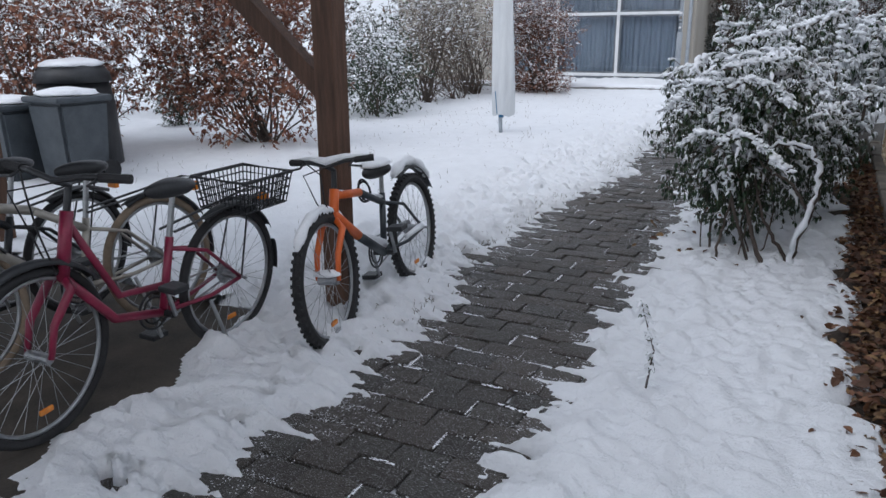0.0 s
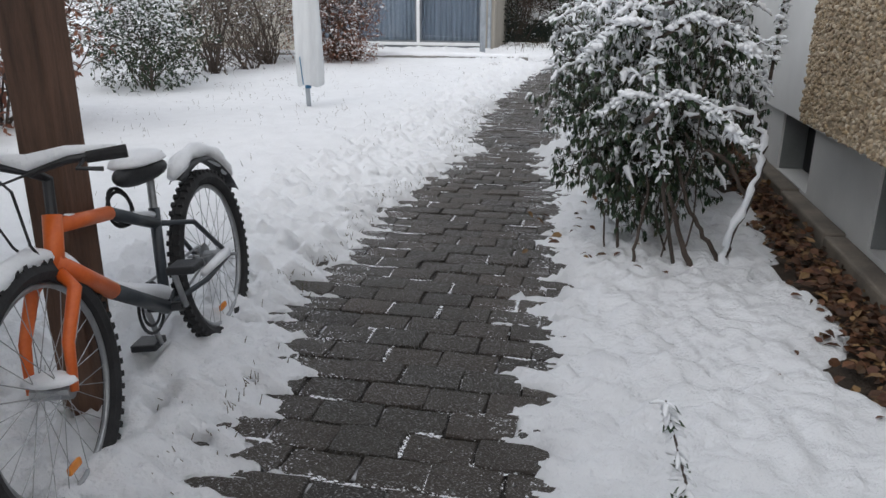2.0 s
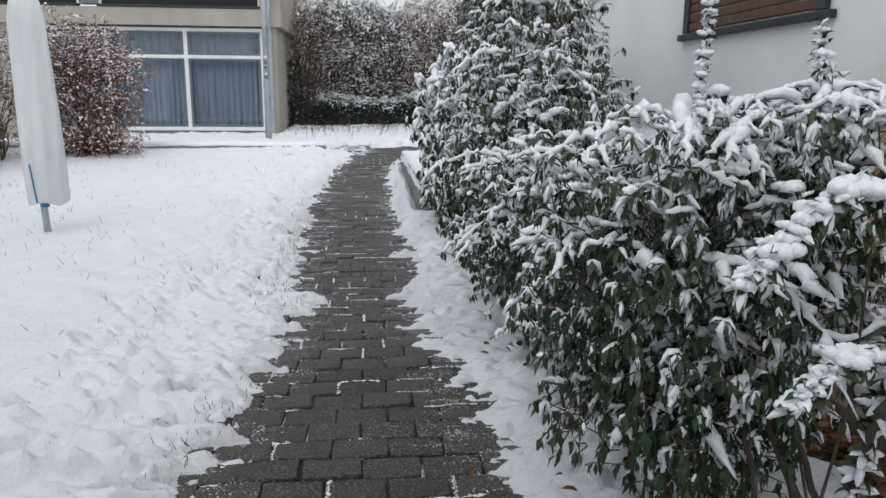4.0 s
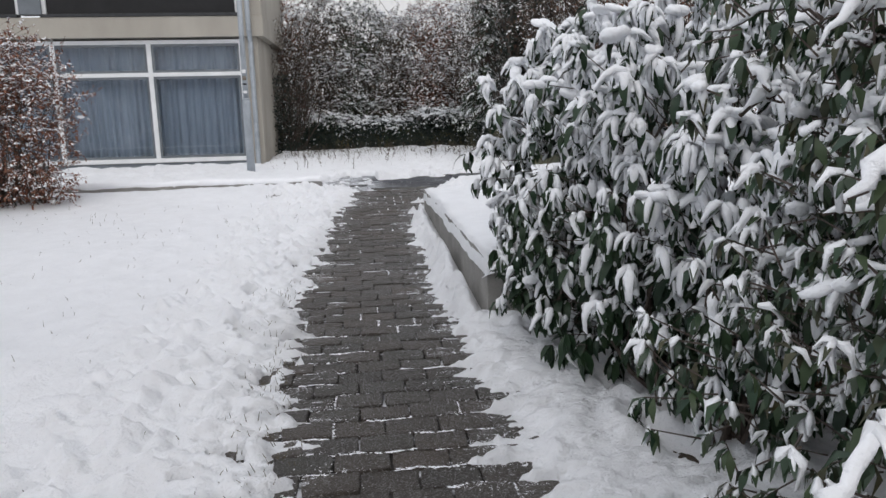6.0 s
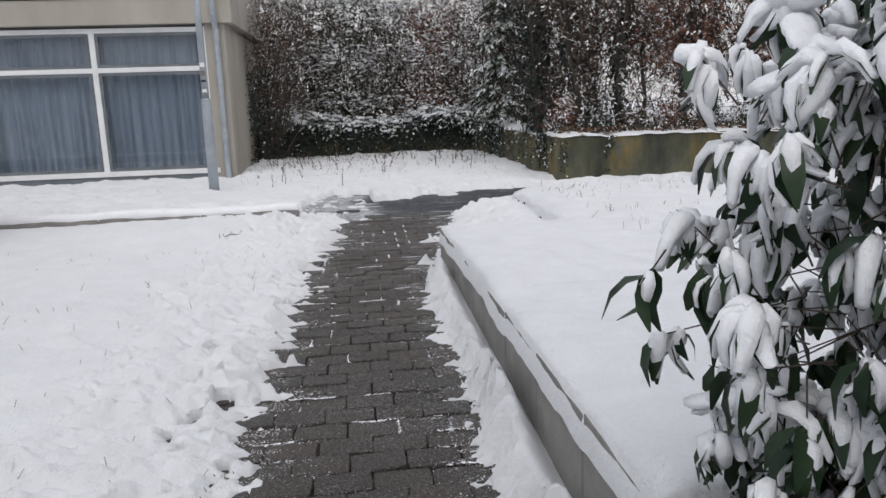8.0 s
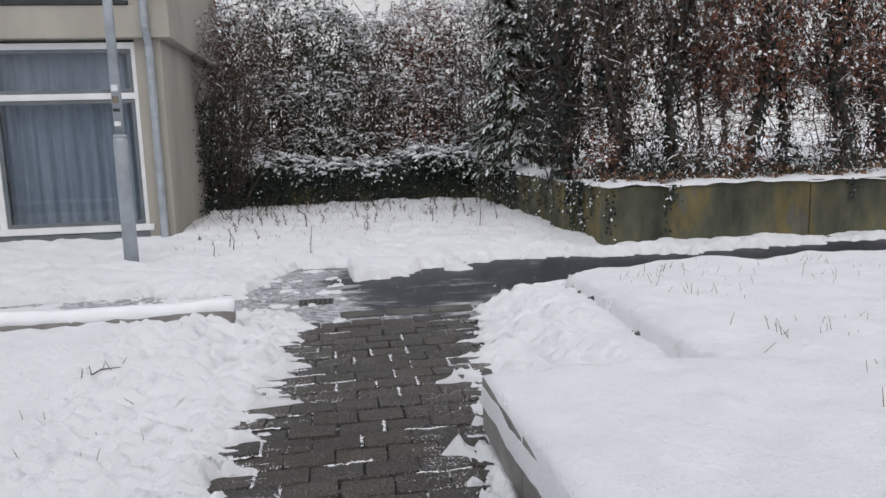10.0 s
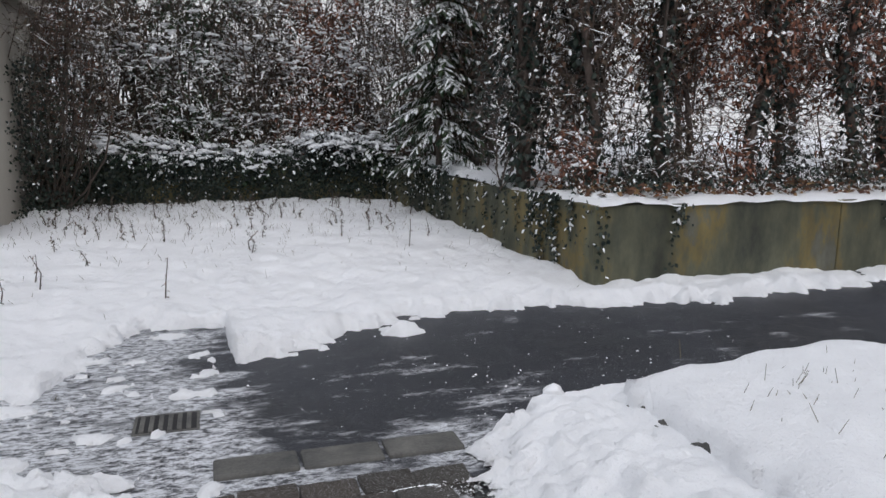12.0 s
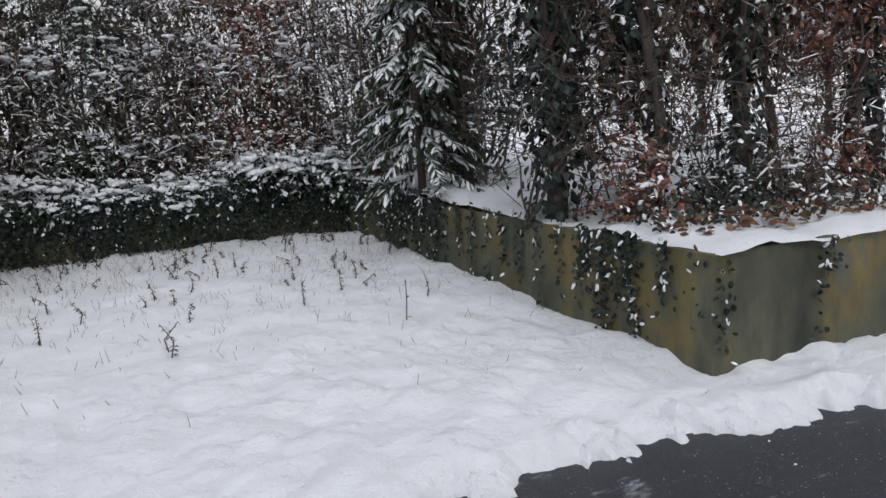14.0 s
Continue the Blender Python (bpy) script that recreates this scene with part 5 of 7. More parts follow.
whorl_shrub("evergreen_shrub", "tall evergreen shrub with small snowy leaves", 103, [(0.9, 7.6, 0.09), (1.1, 7.9, 0.09)],
            [((0.82, 7.5, 0.9), (0.58, 0.7, 0.8)), ((0.85, 7.8, 1.6), (0.45, 0.5, 0.55))],
            EVERGREEN, 2000, 7, 0.053, 0.9, 0.44, 280, 0.034, 10, 0.011, 0.09, 0.5, 1.7, 90)
whorl_shrub("cherry_laurel", "cherry laurel with large drooping leaves under thick snow", 104, [(1.0, 9.3, 0.11), (1.15, 9.7, 0.11), (0.95, 8.8, 0.11)],
            [((1.12, 9.4, 1.05), (0.7, 0.85, 0.85)), ((0.74, 10.35, 1.12), (0.45, 0.5, 0.6)), ((1.12, 8.8, 0.85), (0.55, 0.55, 0.68)), ((0.78, 9.75, 0.5), (0.36, 0.55, 0.3)), ((0.64, 10.25, 0.62), (0.3, 0.42, 0.36)), ((0.85, 10.2, 1.5), (0.35, 0.45, 0.4))],
            LAUREL, 1800, 8, 0.11, 1.5, 0.86, 360, 0.055, 44, 0.014, 0.12, 0.6, 1.5)


def bough(label, pts, seed, k=150):
    rg = np.random.default_rng(seed)
    ob = thing("snowy_bough", label, "branch")
    pts = np.array(pts)
    s = np.linspace(0, len(pts) - 1, 30)
    ln = np.stack([np.interp(s, range(len(pts)), pts[:, i]) for i in range(3)], 1)
    part("wood", Build().tube(ln, np.linspace(0.011, 0.004, 30), 6), BARK, ob, smooth=True)
    t = rg.uniform(0.3 if k > 200 else 0.1, 1, k)
    p = np.stack([np.interp(t * 29, range(30), ln[:, i]) for i in range(3)], 1)
    dd = np.tile((ln[-1] - ln[0]) / np.linalg.norm(ln[-1] - ln[0]), (k, 1)) * 0.6 + rg.normal(0, 0.6, (k, 3)) + np.array([0, 0, -0.3])
    Rm = turns(dd, np.tile(UP, (k, 1)) + rg.normal(0, 0.3, (k, 3)))
    part("foliage", joined("foliage", [scatter(LEAF, p, Rm, rg.uniform(0.03, 0.055, k))]), EVERGREEN, ob, kind="stuff")
    on = rg.uniform(0, 1, k) < 0.4
    lots = [scatter(PILLOW, p[on], Rm[on], np.stack([np.full(on.sum(), 0.042), np.full(on.sum(), 0.04), np.full(on.sum(), 0.04)], 1))]
    q = ln[(17 if k > 200 else 4)::2] + np.array([0, 0, 0.018])
    lots.append(scatter(CLUMP, q, turns(rg.normal(0, 1, (len(q), 3)) * np.array([1, 1, 0.1]), np.tile(UP, (len(q), 1))), rg.uniform(0.022, 0.045, len(q))))
    part("snow", joined("snow", lots, True), SNOW_CAP, ob, "snow lying along the bough", kind="stuff")


bough("dark leafy leader rising at the front of the shrub", [(0.98, 4.95, 0.03), (0.86, 4.7, 0.5), (0.77, 4.52, 0.95), (0.74, 4.48, 1.3), (0.74, 4.46, 1.6)], 5, 420)
bough("leafy bough drooping under a ridge of snow", [(0.74, 4.5, 0.84), (0.84, 4.5, 0.95), (0.95, 4.5, 0.92), (1.06, 4.49, 0.83), (1.17, 4.48, 0.74)], 1)
bough("thick snowy bough reaching towards the parapet", [(0.74, 4.48, 1.4), (0.92, 4.52, 1.46), (1.1, 4.56, 1.5), (1.32, 4.6, 1.58)], 2)
bough("thin snowy bough reaching towards the wall", [(0.75, 4.5, 1.16), (0.9, 4.5, 1.24), (1.02, 4.5, 1.2), (1.12, 4.5, 1.1)], 3)
bough("thin snowy bough reaching towards the wall", [(0.75, 4.5, 1.28), (0.92, 4.53, 1.33), (1.12, 4.56, 1.34)], 4)
bough("snowy bough hanging towards the path", [(0.74, 4.5, 1.2), (0.64, 4.5, 1.22), (0.54, 4.5, 1.14), (0.48, 4.5, 1.06)], 8)
bough("snowy bough hanging towards the path", [(0.75, 4.52, 0.93), (0.66, 4.5, 0.94), (0.57, 4.48, 0.86)], 9)
bough("snowy shoot standing above the broad shrub", [(1.3, 6.5, 1.1), (1.3, 6.5, 1.45), (1.32, 6.5, 1.75)], 6)
bough("snowy shoot standing above the broad shrub", [(1.5, 6.0, 0.9), (1.52, 6.0, 1.3), (1.5, 6.0, 1.6)], 7)

# snow-laden bare branch arching over beside the first shrub
arch = thing("arching_branch", "thick bare branch bent to the ground and coated in snow", "branch")
curve = np.array([(1.2, 5.0, 0.02), (1.2, 5.0, 0.18), (1.27, 4.98, 0.42), (1.3, 4.95, 0.68), (1.24, 4.93, 0.84), (1.08, 4.92, 0.86), (0.95, 4.95, 0.8)])
tt = np.linspace(0, 6, 40)
line = np.stack([np.interp(tt, range(7), curve[:, i]) for i in range(3)], 1)
line[1:-1] = (line[:-2] + line[1:-1] + line[2:]) / 3 + np.random.default_rng(6).normal(0, 0.009, (38, 3))
part("wood", Build().tube(line, np.linspace(0.02, 0.007, 40), 8), BARK, arch, smooth=True)
off = np.stack([np.full(40, -0.008), np.full(40, -0.012), np.full(40, 0.012)], 1)
part("snow", Build().tube(line + off, np.linspace(0.021, 0.007, 40) * (1 + 0.25 * np.sin(np.arange(40) * 1.9) + 0.2 * np.sin(np.arange(40) * 0.7)), 8), SNOW_CAP, arch, smooth=True)
fork = np.array([(1.19, 5.0, 0.1), (1.1, 5.0, 0.24), (1.0, 5.02, 0.4), (0.95, 5.05, 0.58), (0.88, 5.08, 0.75)])
line2 = np.stack([np.interp(np.linspace(0, 4, 24), range(5), fork[:, i]) for i in range(3)], 1) + np.random.default_rng(7).normal(0, 0.005, (24, 3))
part("fork", Build().tube(line2, np.linspace(0.013, 0.006, 24), 7), BARK, arch, smooth=True)
for k, pts in enumerate((((1.02, 4.93, 0.02), (1.04, 4.92, 0.14), (0.95, 4.93, 0.3), (0.9, 5.0, 0.5), (0.8, 5.1, 0.7)), ((0.78, 4.9, 0.02), (0.77, 4.9, 0.2), (0.82, 4.95, 0.4), (0.76, 5.05, 0.65)), ((1.26, 4.98, 0.45), (1.15, 4.96, 0.62), (1.05, 4.95, 0.66), (0.96, 5.0, 0.72)))):
    pts = np.array(pts)
    ln = np.stack([np.interp(np.linspace(0, len(pts) - 1, 14), range(len(pts)), pts[:, i]) for i in range(3)], 1) + np.random.default_rng(k).normal(0, 0.006, (14, 3))
    part("stem", Build().tube(ln, np.linspace(0.02 if k == 0 else 0.01, 0.006, 14), 6), BARK, arch, smooth=True)

# beyond the lawn
shrub("russet_hedge_bush", "hornbeam bush holding dry russet leaves dusted with snow", 111, [(-5.2, 7.6, 0.1), (-5.5, 7.9, 0.1)],
      [((-5.4, 7.6, 1.2), (1.2, 0.9, 1.2)), ((-5.0, 7.4, 2.2), (0.9, 0.8, 0.9)), ((-6.2, 7.4, 1.6), (1.0, 0.8, 1.2))], RUSSET, 2000, 8, 0.08, 0.3, 0.2, 0.28, 0.45, 30, 0.02, group="garden hedge", floor=0.12)
shrub("russet_hedge_bush", "hornbeam bush holding dry russet leaves dusted with snow", 112, [(-6.8, 5.8, 0.1), (-7.2, 6.1, 0.1)],
      [((-7.0, 5.9, 1.2), (1.2, 1.0, 1.2)), ((-7.6, 6.4, 1.6), (1.2, 1.0, 1.2))], RUSSET, 1300, 8, 0.085, 0.3, 0.2, 0.3, 0.45, 30, 0.02, group="garden hedge", floor=0.12)
shrub("russet_hedge_bush", "hornbeam bush holding dry russet leaves dusted with snow", 113, [(-8.6, 4.2, 0.1)],
      [((-8.8, 4.0, 1.2), (1.5, 1.4, 1.4))], RUSSET, 800, 8, 0.08, 0.3, 0.2, 0.3, 0.45, 20, 0.02, group="garden hedge", floor=0.12)
shrub("dwarf_conifer", "small dark conifer standing alone in the snow", 114, [(-7.8, 8.5, 0.1)],
      [((-7.8, 8.5, 0.5), (0.32, 0.32, 0.45)), ((-7.8, 8.5, 1.0), (0.2, 0.2, 0.4))], EVERGREEN, 420, 7, 0.05, 0.15, 0.3, 0.35, 0.5, 8, 0.012, floor=0.1)
shrub("garden_shrub", "evergreen garden shrub with snow on its leaves", 115, [(-5.7, 11.0, 0.13), (-6.1, 11.4, 0.13)],
      [((-5.8, 11.1, 0.8), (0.9, 1.0, 0.75)), ((-6.4, 12.2, 1.1), (0.8, 0.9, 0.9))], EVERGREEN, 1000, 8, 0.07, 0.25, 0.2, 0.4, 0.5, 24, 0.015, clumps=60, group="garden hedge", floor=0.14)
shrub("garden_shrub", "bare twiggy garden shrub dusted with snow", 116, [(-6.0, 13.4, 0.16), (-6.3, 13.9, 0.16), (-5.8, 14.4, 0.16)],
      [((-6.1, 13.7, 1.3), (1.0, 1.3, 1.2)), ((-6.2, 14.6, 1.9), (0.9, 0.9, 1.1))], MIXED, 1100, 5, 0.055, 0.35, 0.1, 0.35, 0.5, 60, 0.015, clumps=60, group="garden hedge", floor=0.17)
shrub("russet_shrub", "reddish-brown shrub frosted with snow in front of the window", 117, [(-4.6, 16.15, 0.2), (-4.9, 16.3, 0.2), (-4.4, 16.2, 0.2)],
      [((-4.65, 16.15, 1.05), (0.85, 0.5, 1.0)), ((-4.45, 16.2, 1.5), (0.75, 0.5, 0.75)), ((-5.25, 16.15, 1.45), (0.8, 0.5, 1.15)), ((-4.75, 16.15, 1.9), (0.8, 0.5, 0.62)), ((-4.6, 16.05, 0.5), (0.8, 0.4, 0.36))], RUSSET, 2100, 8, 0.055, 0.3, 0.15, 0.5, 0.5, 50, 0.012, clumps=40, floor=0.22)
shrub("garden_shrub", "mixed shrubs closing the garden", 118, [(-9.5, 10.0, 0.1), (-9.5, 13, 0.1)],
      [((-10.0, 9.5, 1.6), (1.3, 2.2, 1.8)), ((-9.5, 13.5, 1.7), (1.3, 2.4, 1.9)), ((-8.5, 16.0, 1.5), (1.2, 1.5, 1.6))], MIXED, 800, 6, 0.11, 0.4, 0.15, 0.4, 0.5, 40, 0.02, clumps=100, clump_size=0.1, group="garden hedge", floor=0.14)

shrub("garden_shrub", "bare twiggy garden shrub dusted with snow", 119, [(-6.0, 15.7, 0.18), (-6.4, 16.0, 0.18)],
      [((-6.1, 15.8, 1.2), (0.9, 0.9, 1.1)), ((-7.0, 16.2, 1.5), (0.9, 0.9, 1.3))], MIXED, 900, 5, 0.055, 0.35, 0.1, 0.3, 0.5, 60, 0.015, clumps=30, group="garden hedge", floor=0.19)

# hedge along the back wall
hedge_label = "tangled hedge shrub with small leaves and snow on every twig"
rng0 = np.random.default_rng(40)
for i, hx in enumerate((-2.3, -1.35, -0.4, 0.55, 1.5, 2.4)):
    hy = 26.0 + rng0.uniform(-0.1, 0.2)
    top = rng0.uniform(0.05, 0.6)
    shrub("hedge_shrub", hedge_label, 120 + i, [(hx - 0.3, hy, 0.95), (hx, hy + 0.1, 0.95), (hx + 0.35, hy, 0.95)],
          [((hx, hy, 1.9), (0.75, 0.6, 1.0)), ((hx + 0.1, hy + 0.25, 2.9 + top), (0.7, 0.6, 1.0)), ((hx, hy - 0.25, 1.25), (0.7, 0.45, 0.45))],
          (RUSSET, MIXED, EVERGREEN, MIXED, RUSSET, MIXED)[i], 900, 7, 0.07, 0.42, 0.2, (0.3, 0.4, 0.46, 0.52, 0.52, 0.5)[i], 0.5, 60, 0.02, clumps=110, clump_size=0.075, group="back hedge", floor=0.75, twig_snow=0.55)
    shrub("hedge_skirt", "dark evergreen groundcover spilling over the wall with snow on top", 140 + i, [(hx, hy - 0.3, 0.95)],
          [((hx, hy - 0.62, 0.95 + rng0.uniform(-0.12, 0.15)), (0.7, 0.32, 0.3 + rng0.uniform(0, 0.12)))], (IVY, EVERGREEN)[i % 2], 330, 7, 0.085, 0.2, 0.45, 0.55, 0.6, 8, 0.01, clumps=75, clump_size=0.1, group="back hedge", floor=0.5)
for i, (hx, hy) in enumerate(((2.7, 25.2), (3.5, 25.4), (3.3, 24.3))):
    shrub("hedge_shrub", "tall twiggy hedge shrub behind the spruce, snow on its twigs", 180 + i, [(hx, hy, 0.9), (hx + 0.3, hy, 0.9)],
          [((hx, hy, 1.9), (0.65, 0.5, 1.0)), ((hx, hy, 3.2), (0.7, 0.5, 1.0))], MIXED, 700, 6, 0.06, 0.42, 0.15, 0.4, 0.45, 50, 0.02, group="back hedge", floor=0.95, twig_snow=0.3)
for i, hx in enumerate((-2.6, -1.2, 0.2, 1.6)):
    shrub("hedge_shrub", "dark old hedge growth filling the depth of the hedge", 160 + i, [(hx, 27.2, 0.95), (hx + 0.5, 27.3, 0.95)],
          [((hx, 27.2, 2.0), (0.95, 0.5, 1.3)), ((hx + 0.1, 27.3, 3.0), (0.9, 0.5, 1.0))], MIXED, 400, 6, 0.13, 0.4, 0.2, 0.2, 0.4, 40, 0.022, group="back hedge", floor=0.95)
# ivy hanging on the back wall
rng = np.random.default_rng(60)


def ivy_patch(name, label, n, sample, normal, snow=0.12):
    p = sample(n)
    d = np.stack([rng.normal(0, 0.6, n), rng.normal(0, 0.6, n), rng.normal(-0.8, 0.4, n)], 1) + np.array(normal) * 0.35
    Rm = turns(d, np.array(normal) + rng.normal(0, 0.35, (n, 3)))
    s = rng.uniform(0.022, 0.05, n)
    ob = thing(name, label, "ivy")
    tpl = (LEAF[0] * np.array([2.0, 1, 1]), LEAF[1])
    part("foliage", joined("foliage", [scatter(tpl, p, Rm, s)]), IVY, ob, kind="stuff")
    on = rng.uniform(0, 1, n) < snow
    part("snow", joined("snow", [scatter(PAD, p[on], Rm[on], np.stack([s[on] * 1.4, s[on], s[on]], 1))], True), SNOW_CAP, ob, kind="stuff")
    return ob


ivy_patch("ivy", "dense dark ivy covering the back wall", 8000, lambda n: np.stack([rng.uniform(-2.4, 2.35, n), 25.27 - np.abs(rng.normal(0, 0.06, n)), 0.28 + 0.75 * rng.uniform(0, 1, n) ** 0.8], 1), (0, -1, 0), 0.025)


def side_wall(n, y0, y1, z0, z1, spread):
    yy = rng.uniform(y0, y1, n)
    strand = np.round(yy / spread) * spread + rng.normal(0, 0.035, n)
    return np.stack([2.655 - (strand - 19.6) * 0.06 - np.abs(rng.normal(0, 0.02, n)), strand, z1 - (z1 - z0) * rng.uniform(0, 1, n) ** 1.3 * (0.4 + 0.6 * np.abs(np.sin(strand * 9)))], 1)


ivy_patch("ivy", "ivy strands trailing down the mossy wall", 950, lambda n: side_wall(n, 19.7, 24.0, 0.25, 0.92, 0.24), (-1, 0, 0), 0.12)
ivy_patch("ivy", "thick ivy tuft at the wall corner with specks of snow", 380, lambda n: side_wall(n, 20.1, 20.6, 0.2, 0.9, 0.05), (-1, 0, 0), 0.12)
ivy_patch("ivy", "ivy thickening towards the back corner of the wall", 1600, lambda n: side_wall(n, 22.6, 25.2, 0.25, 1.0, 0.06), (-1, 0, 0), 0.1)
ivy_patch("ivy", "single ivy strands hanging over the wall front", 150, lambda n: (lambda s: np.stack([np.array([2.72, 3.35, 3.45, 5.6, 7.0])[s] + rng.normal(0, 0.03, n), 19.58 - np.abs(rng.normal(0, 0.012, n)), 0.88 - rng.uniform(0, 1, n) * np.array([0.6, 0.55, 0.2, 0.25, 0.3])[s]], 1))(rng.integers(0, 5, n)), (0, -1, 0), 0.1)

ivy_patch("ivy", "low ivy and dead leaves creeping under the terrace trees", 2600, lambda n: (lambda x: np.stack([x, 19.98 + np.abs(rng.normal(0, 0.4, n)), 0.9 + np.abs(rng.normal(0, 0.09, n)) * (0.6 + 0.8 * np.sin(x * 5) ** 2)], 1))(rng.uniform(2.7, 9.0, n)), (0, -0.5, 0.8), 0.22)
ivy_patch("ivy", "dark ivy climbing between the hedge and the house corner", 2600, lambda n: np.stack([-2.15 + rng.normal(0, 0.22, n), 24.6 + rng.normal(0, 0.3, n), 0.3 + 1.9 * rng.uniform(0, 1, n) ** 1.3], 1), (0.3, -1, 0), 0.05)
shrub("garden_shrub", "dark brown twiggy shrub leaning out from the house corner", 170, [(-2.1, 24.7, 0.3), (-2.0, 25.0, 0.3)], [((-1.95, 24.7, 1.9), (0.5, 0.5, 1.2)), ((-1.7, 24.4, 2.9), (0.7, 0.6, 0.7))], MIXED, 620, 6, 0.05, 0.4, 0.1, 0.15, 0.4, 60, 0.014, floor=0.3)
# trees and shrubs on the terrace
def terrace_tree(seed, x, y, h, spread, leaf_mat, label, ivy=0.0, low=1.55, r=0.05, n=700, snow=0.4):
    rg = np.random.default_rng(seed)
    ob = thing("hedge_tree", label, "tree", group="terrace trees")
    z = 0.88
    line = np.array([(x, y, z - 0.1), (x + rg.normal(0, 0.07), y, z + 0.5), (x + rg.normal(0, 0.12), y + rg.normal(0, 0.05), z + 1.2), (x + rg.normal(0, 0.1), y + rg.normal(0, 0.1), z + h * 0.7), (x + rg.normal(0, 0.15), y + 0.1, z + h)])
    part("trunk", Build().tube(line, np.linspace(r, r * 0.25, 5), 9), BARK, ob, smooth=True)
    shells = [((x, y, (low + z + h) / 2 + 0.25), (spread, 0.55, (z + h - low) / 2 + 0.2)), ((x + 0.1, y + 0.3, low + 0.5), (spread * 0.8, 0.5, 0.6))]
    part("branchwork", stems(rg, [line[2], line[2] + [0, 0, 0.4], line[1] + [0, 0, 0.5]], shells, 16 if y < 23 else 40, r * 0.3, 0.9), BARK, ob, kind="stuff")
    part("branchwork", stems(rg, [line[1], line[1] + [0, 0, 0.3], line[0] + [0.15, 0, 0.1], line[0] - [0.18, 0, -0.1]], [((x, y, 1.7), (0.6, 0.45, 0.6))], 16, 0.011, 0.9), BARK, ob, kind="stuff")
    for shell_set, cnt, per, lf in ((shells, int(n * (0.85 if leaf_mat is RUSSET else 0.62)), 6, 0.075), ([((x, y, 1.55), (0.65, 0.45, 0.65))], 130, 2, 0.055)):
        pos, out = crown_points(rg, cnt, shell_set)
        pos, out = pos[pos[:, 2] > 0.95], out[pos[:, 2] > 0.95]
        m = len(pos)
        d = (out * 0.7 + rg.normal(0, 0.7, (m, 3))) * (1 if per > 3 else np.array([1, 1, 0.6]))
        d /= np.linalg.norm(d, axis=1)[:, None]
        ln = (0.36 if per > 3 else 0.3) * rg.uniform(0.5, 1.3, m)
        st = pos - d * ln[:, None] * 0.6
        RT = turns(d, np.tile(UP, (m, 1)) + 0.02)
        part("twig_mass", joined("twig_mass", [scatter(PRISM, st, RT, np.stack([ln * 0 + 0.008, ln, ln * 0 + 0.008], 1))]), TWIG, ob, kind="stuff")
        t = rg.uniform(0.1, 1.05, (m, per))
        lp = (st[:, None] + d[:, None] * (ln[:, None] * t)[:, :, None]).reshape(-1, 3)
        LR = turns((d[:, None] * 0.6 + rg.normal(0, 0.7, (m, per, 3)) + np.array([0, 0, -0.4])).reshape(-1, 3), np.tile(UP, (m * per, 1)) + rg.normal(0, 0.4, (m * per, 3)))
        ls = lf * rg.uniform(0.6, 1.15, m * per)
        part("foliage", joined("foliage", [scatter(SMALL_LEAF, lp, LR, ls)]), leaf_mat, ob, kind="stuff")
        on = (rg.uniform(0, 1, m * per) < snow * (1 if per > 3 else 0.5)) & (LR[:, 2, 2] > 0.2)
        tw = (rg.uniform(0, 1, m) < 0.2) & (np.abs(d[:, 2]) < 0.6)
        lots = [scatter(PAD, lp[on], LR[on], np.stack([ls[on] * 1.2, ls[on] * 0.9, ls[on] * 0.8], 1)), scatter(PAD, st[tw], RT[tw], np.stack([ln[tw] * 0 + 0.028, ln[tw] * 0.6, ln[tw] * 0 + 0.03], 1))]
        part("snow", joined("snow", lots, True), SNOW_CAP, ob, kind="stuff")
    if ivy:
        k = int(900 * ivy)
        a = rg.uniform(0, 6.28, k)
        zz = rg.uniform(0.9, 1.0 + h * 0.9, k)
        rr = r + np.abs(rg.normal(0, 0.09 * ivy, k))
        cx = np.interp(zz, line[:, 2], line[:, 0])
        p = np.stack([cx + np.cos(a) * rr, y + np.sin(a) * rr, zz], 1)
        dd = np.stack([np.cos(a) * 0.5, np.sin(a) * 0.5, -np.ones(k)], 1) + rg.normal(0, 0.4, (k, 3))
        part("ivy", joined("ivy", [scatter((LEAF[0] * np.array([2.0, 1, 1]), LEAF[1]), p, turns(dd, np.stack([np.cos(a), np.sin(a), a * 0 + 0.3], 1)), rg.uniform(0.05, 0.085, k))]), IVY, ob, "dark ivy wrapped round the trunk", kind="stuff")


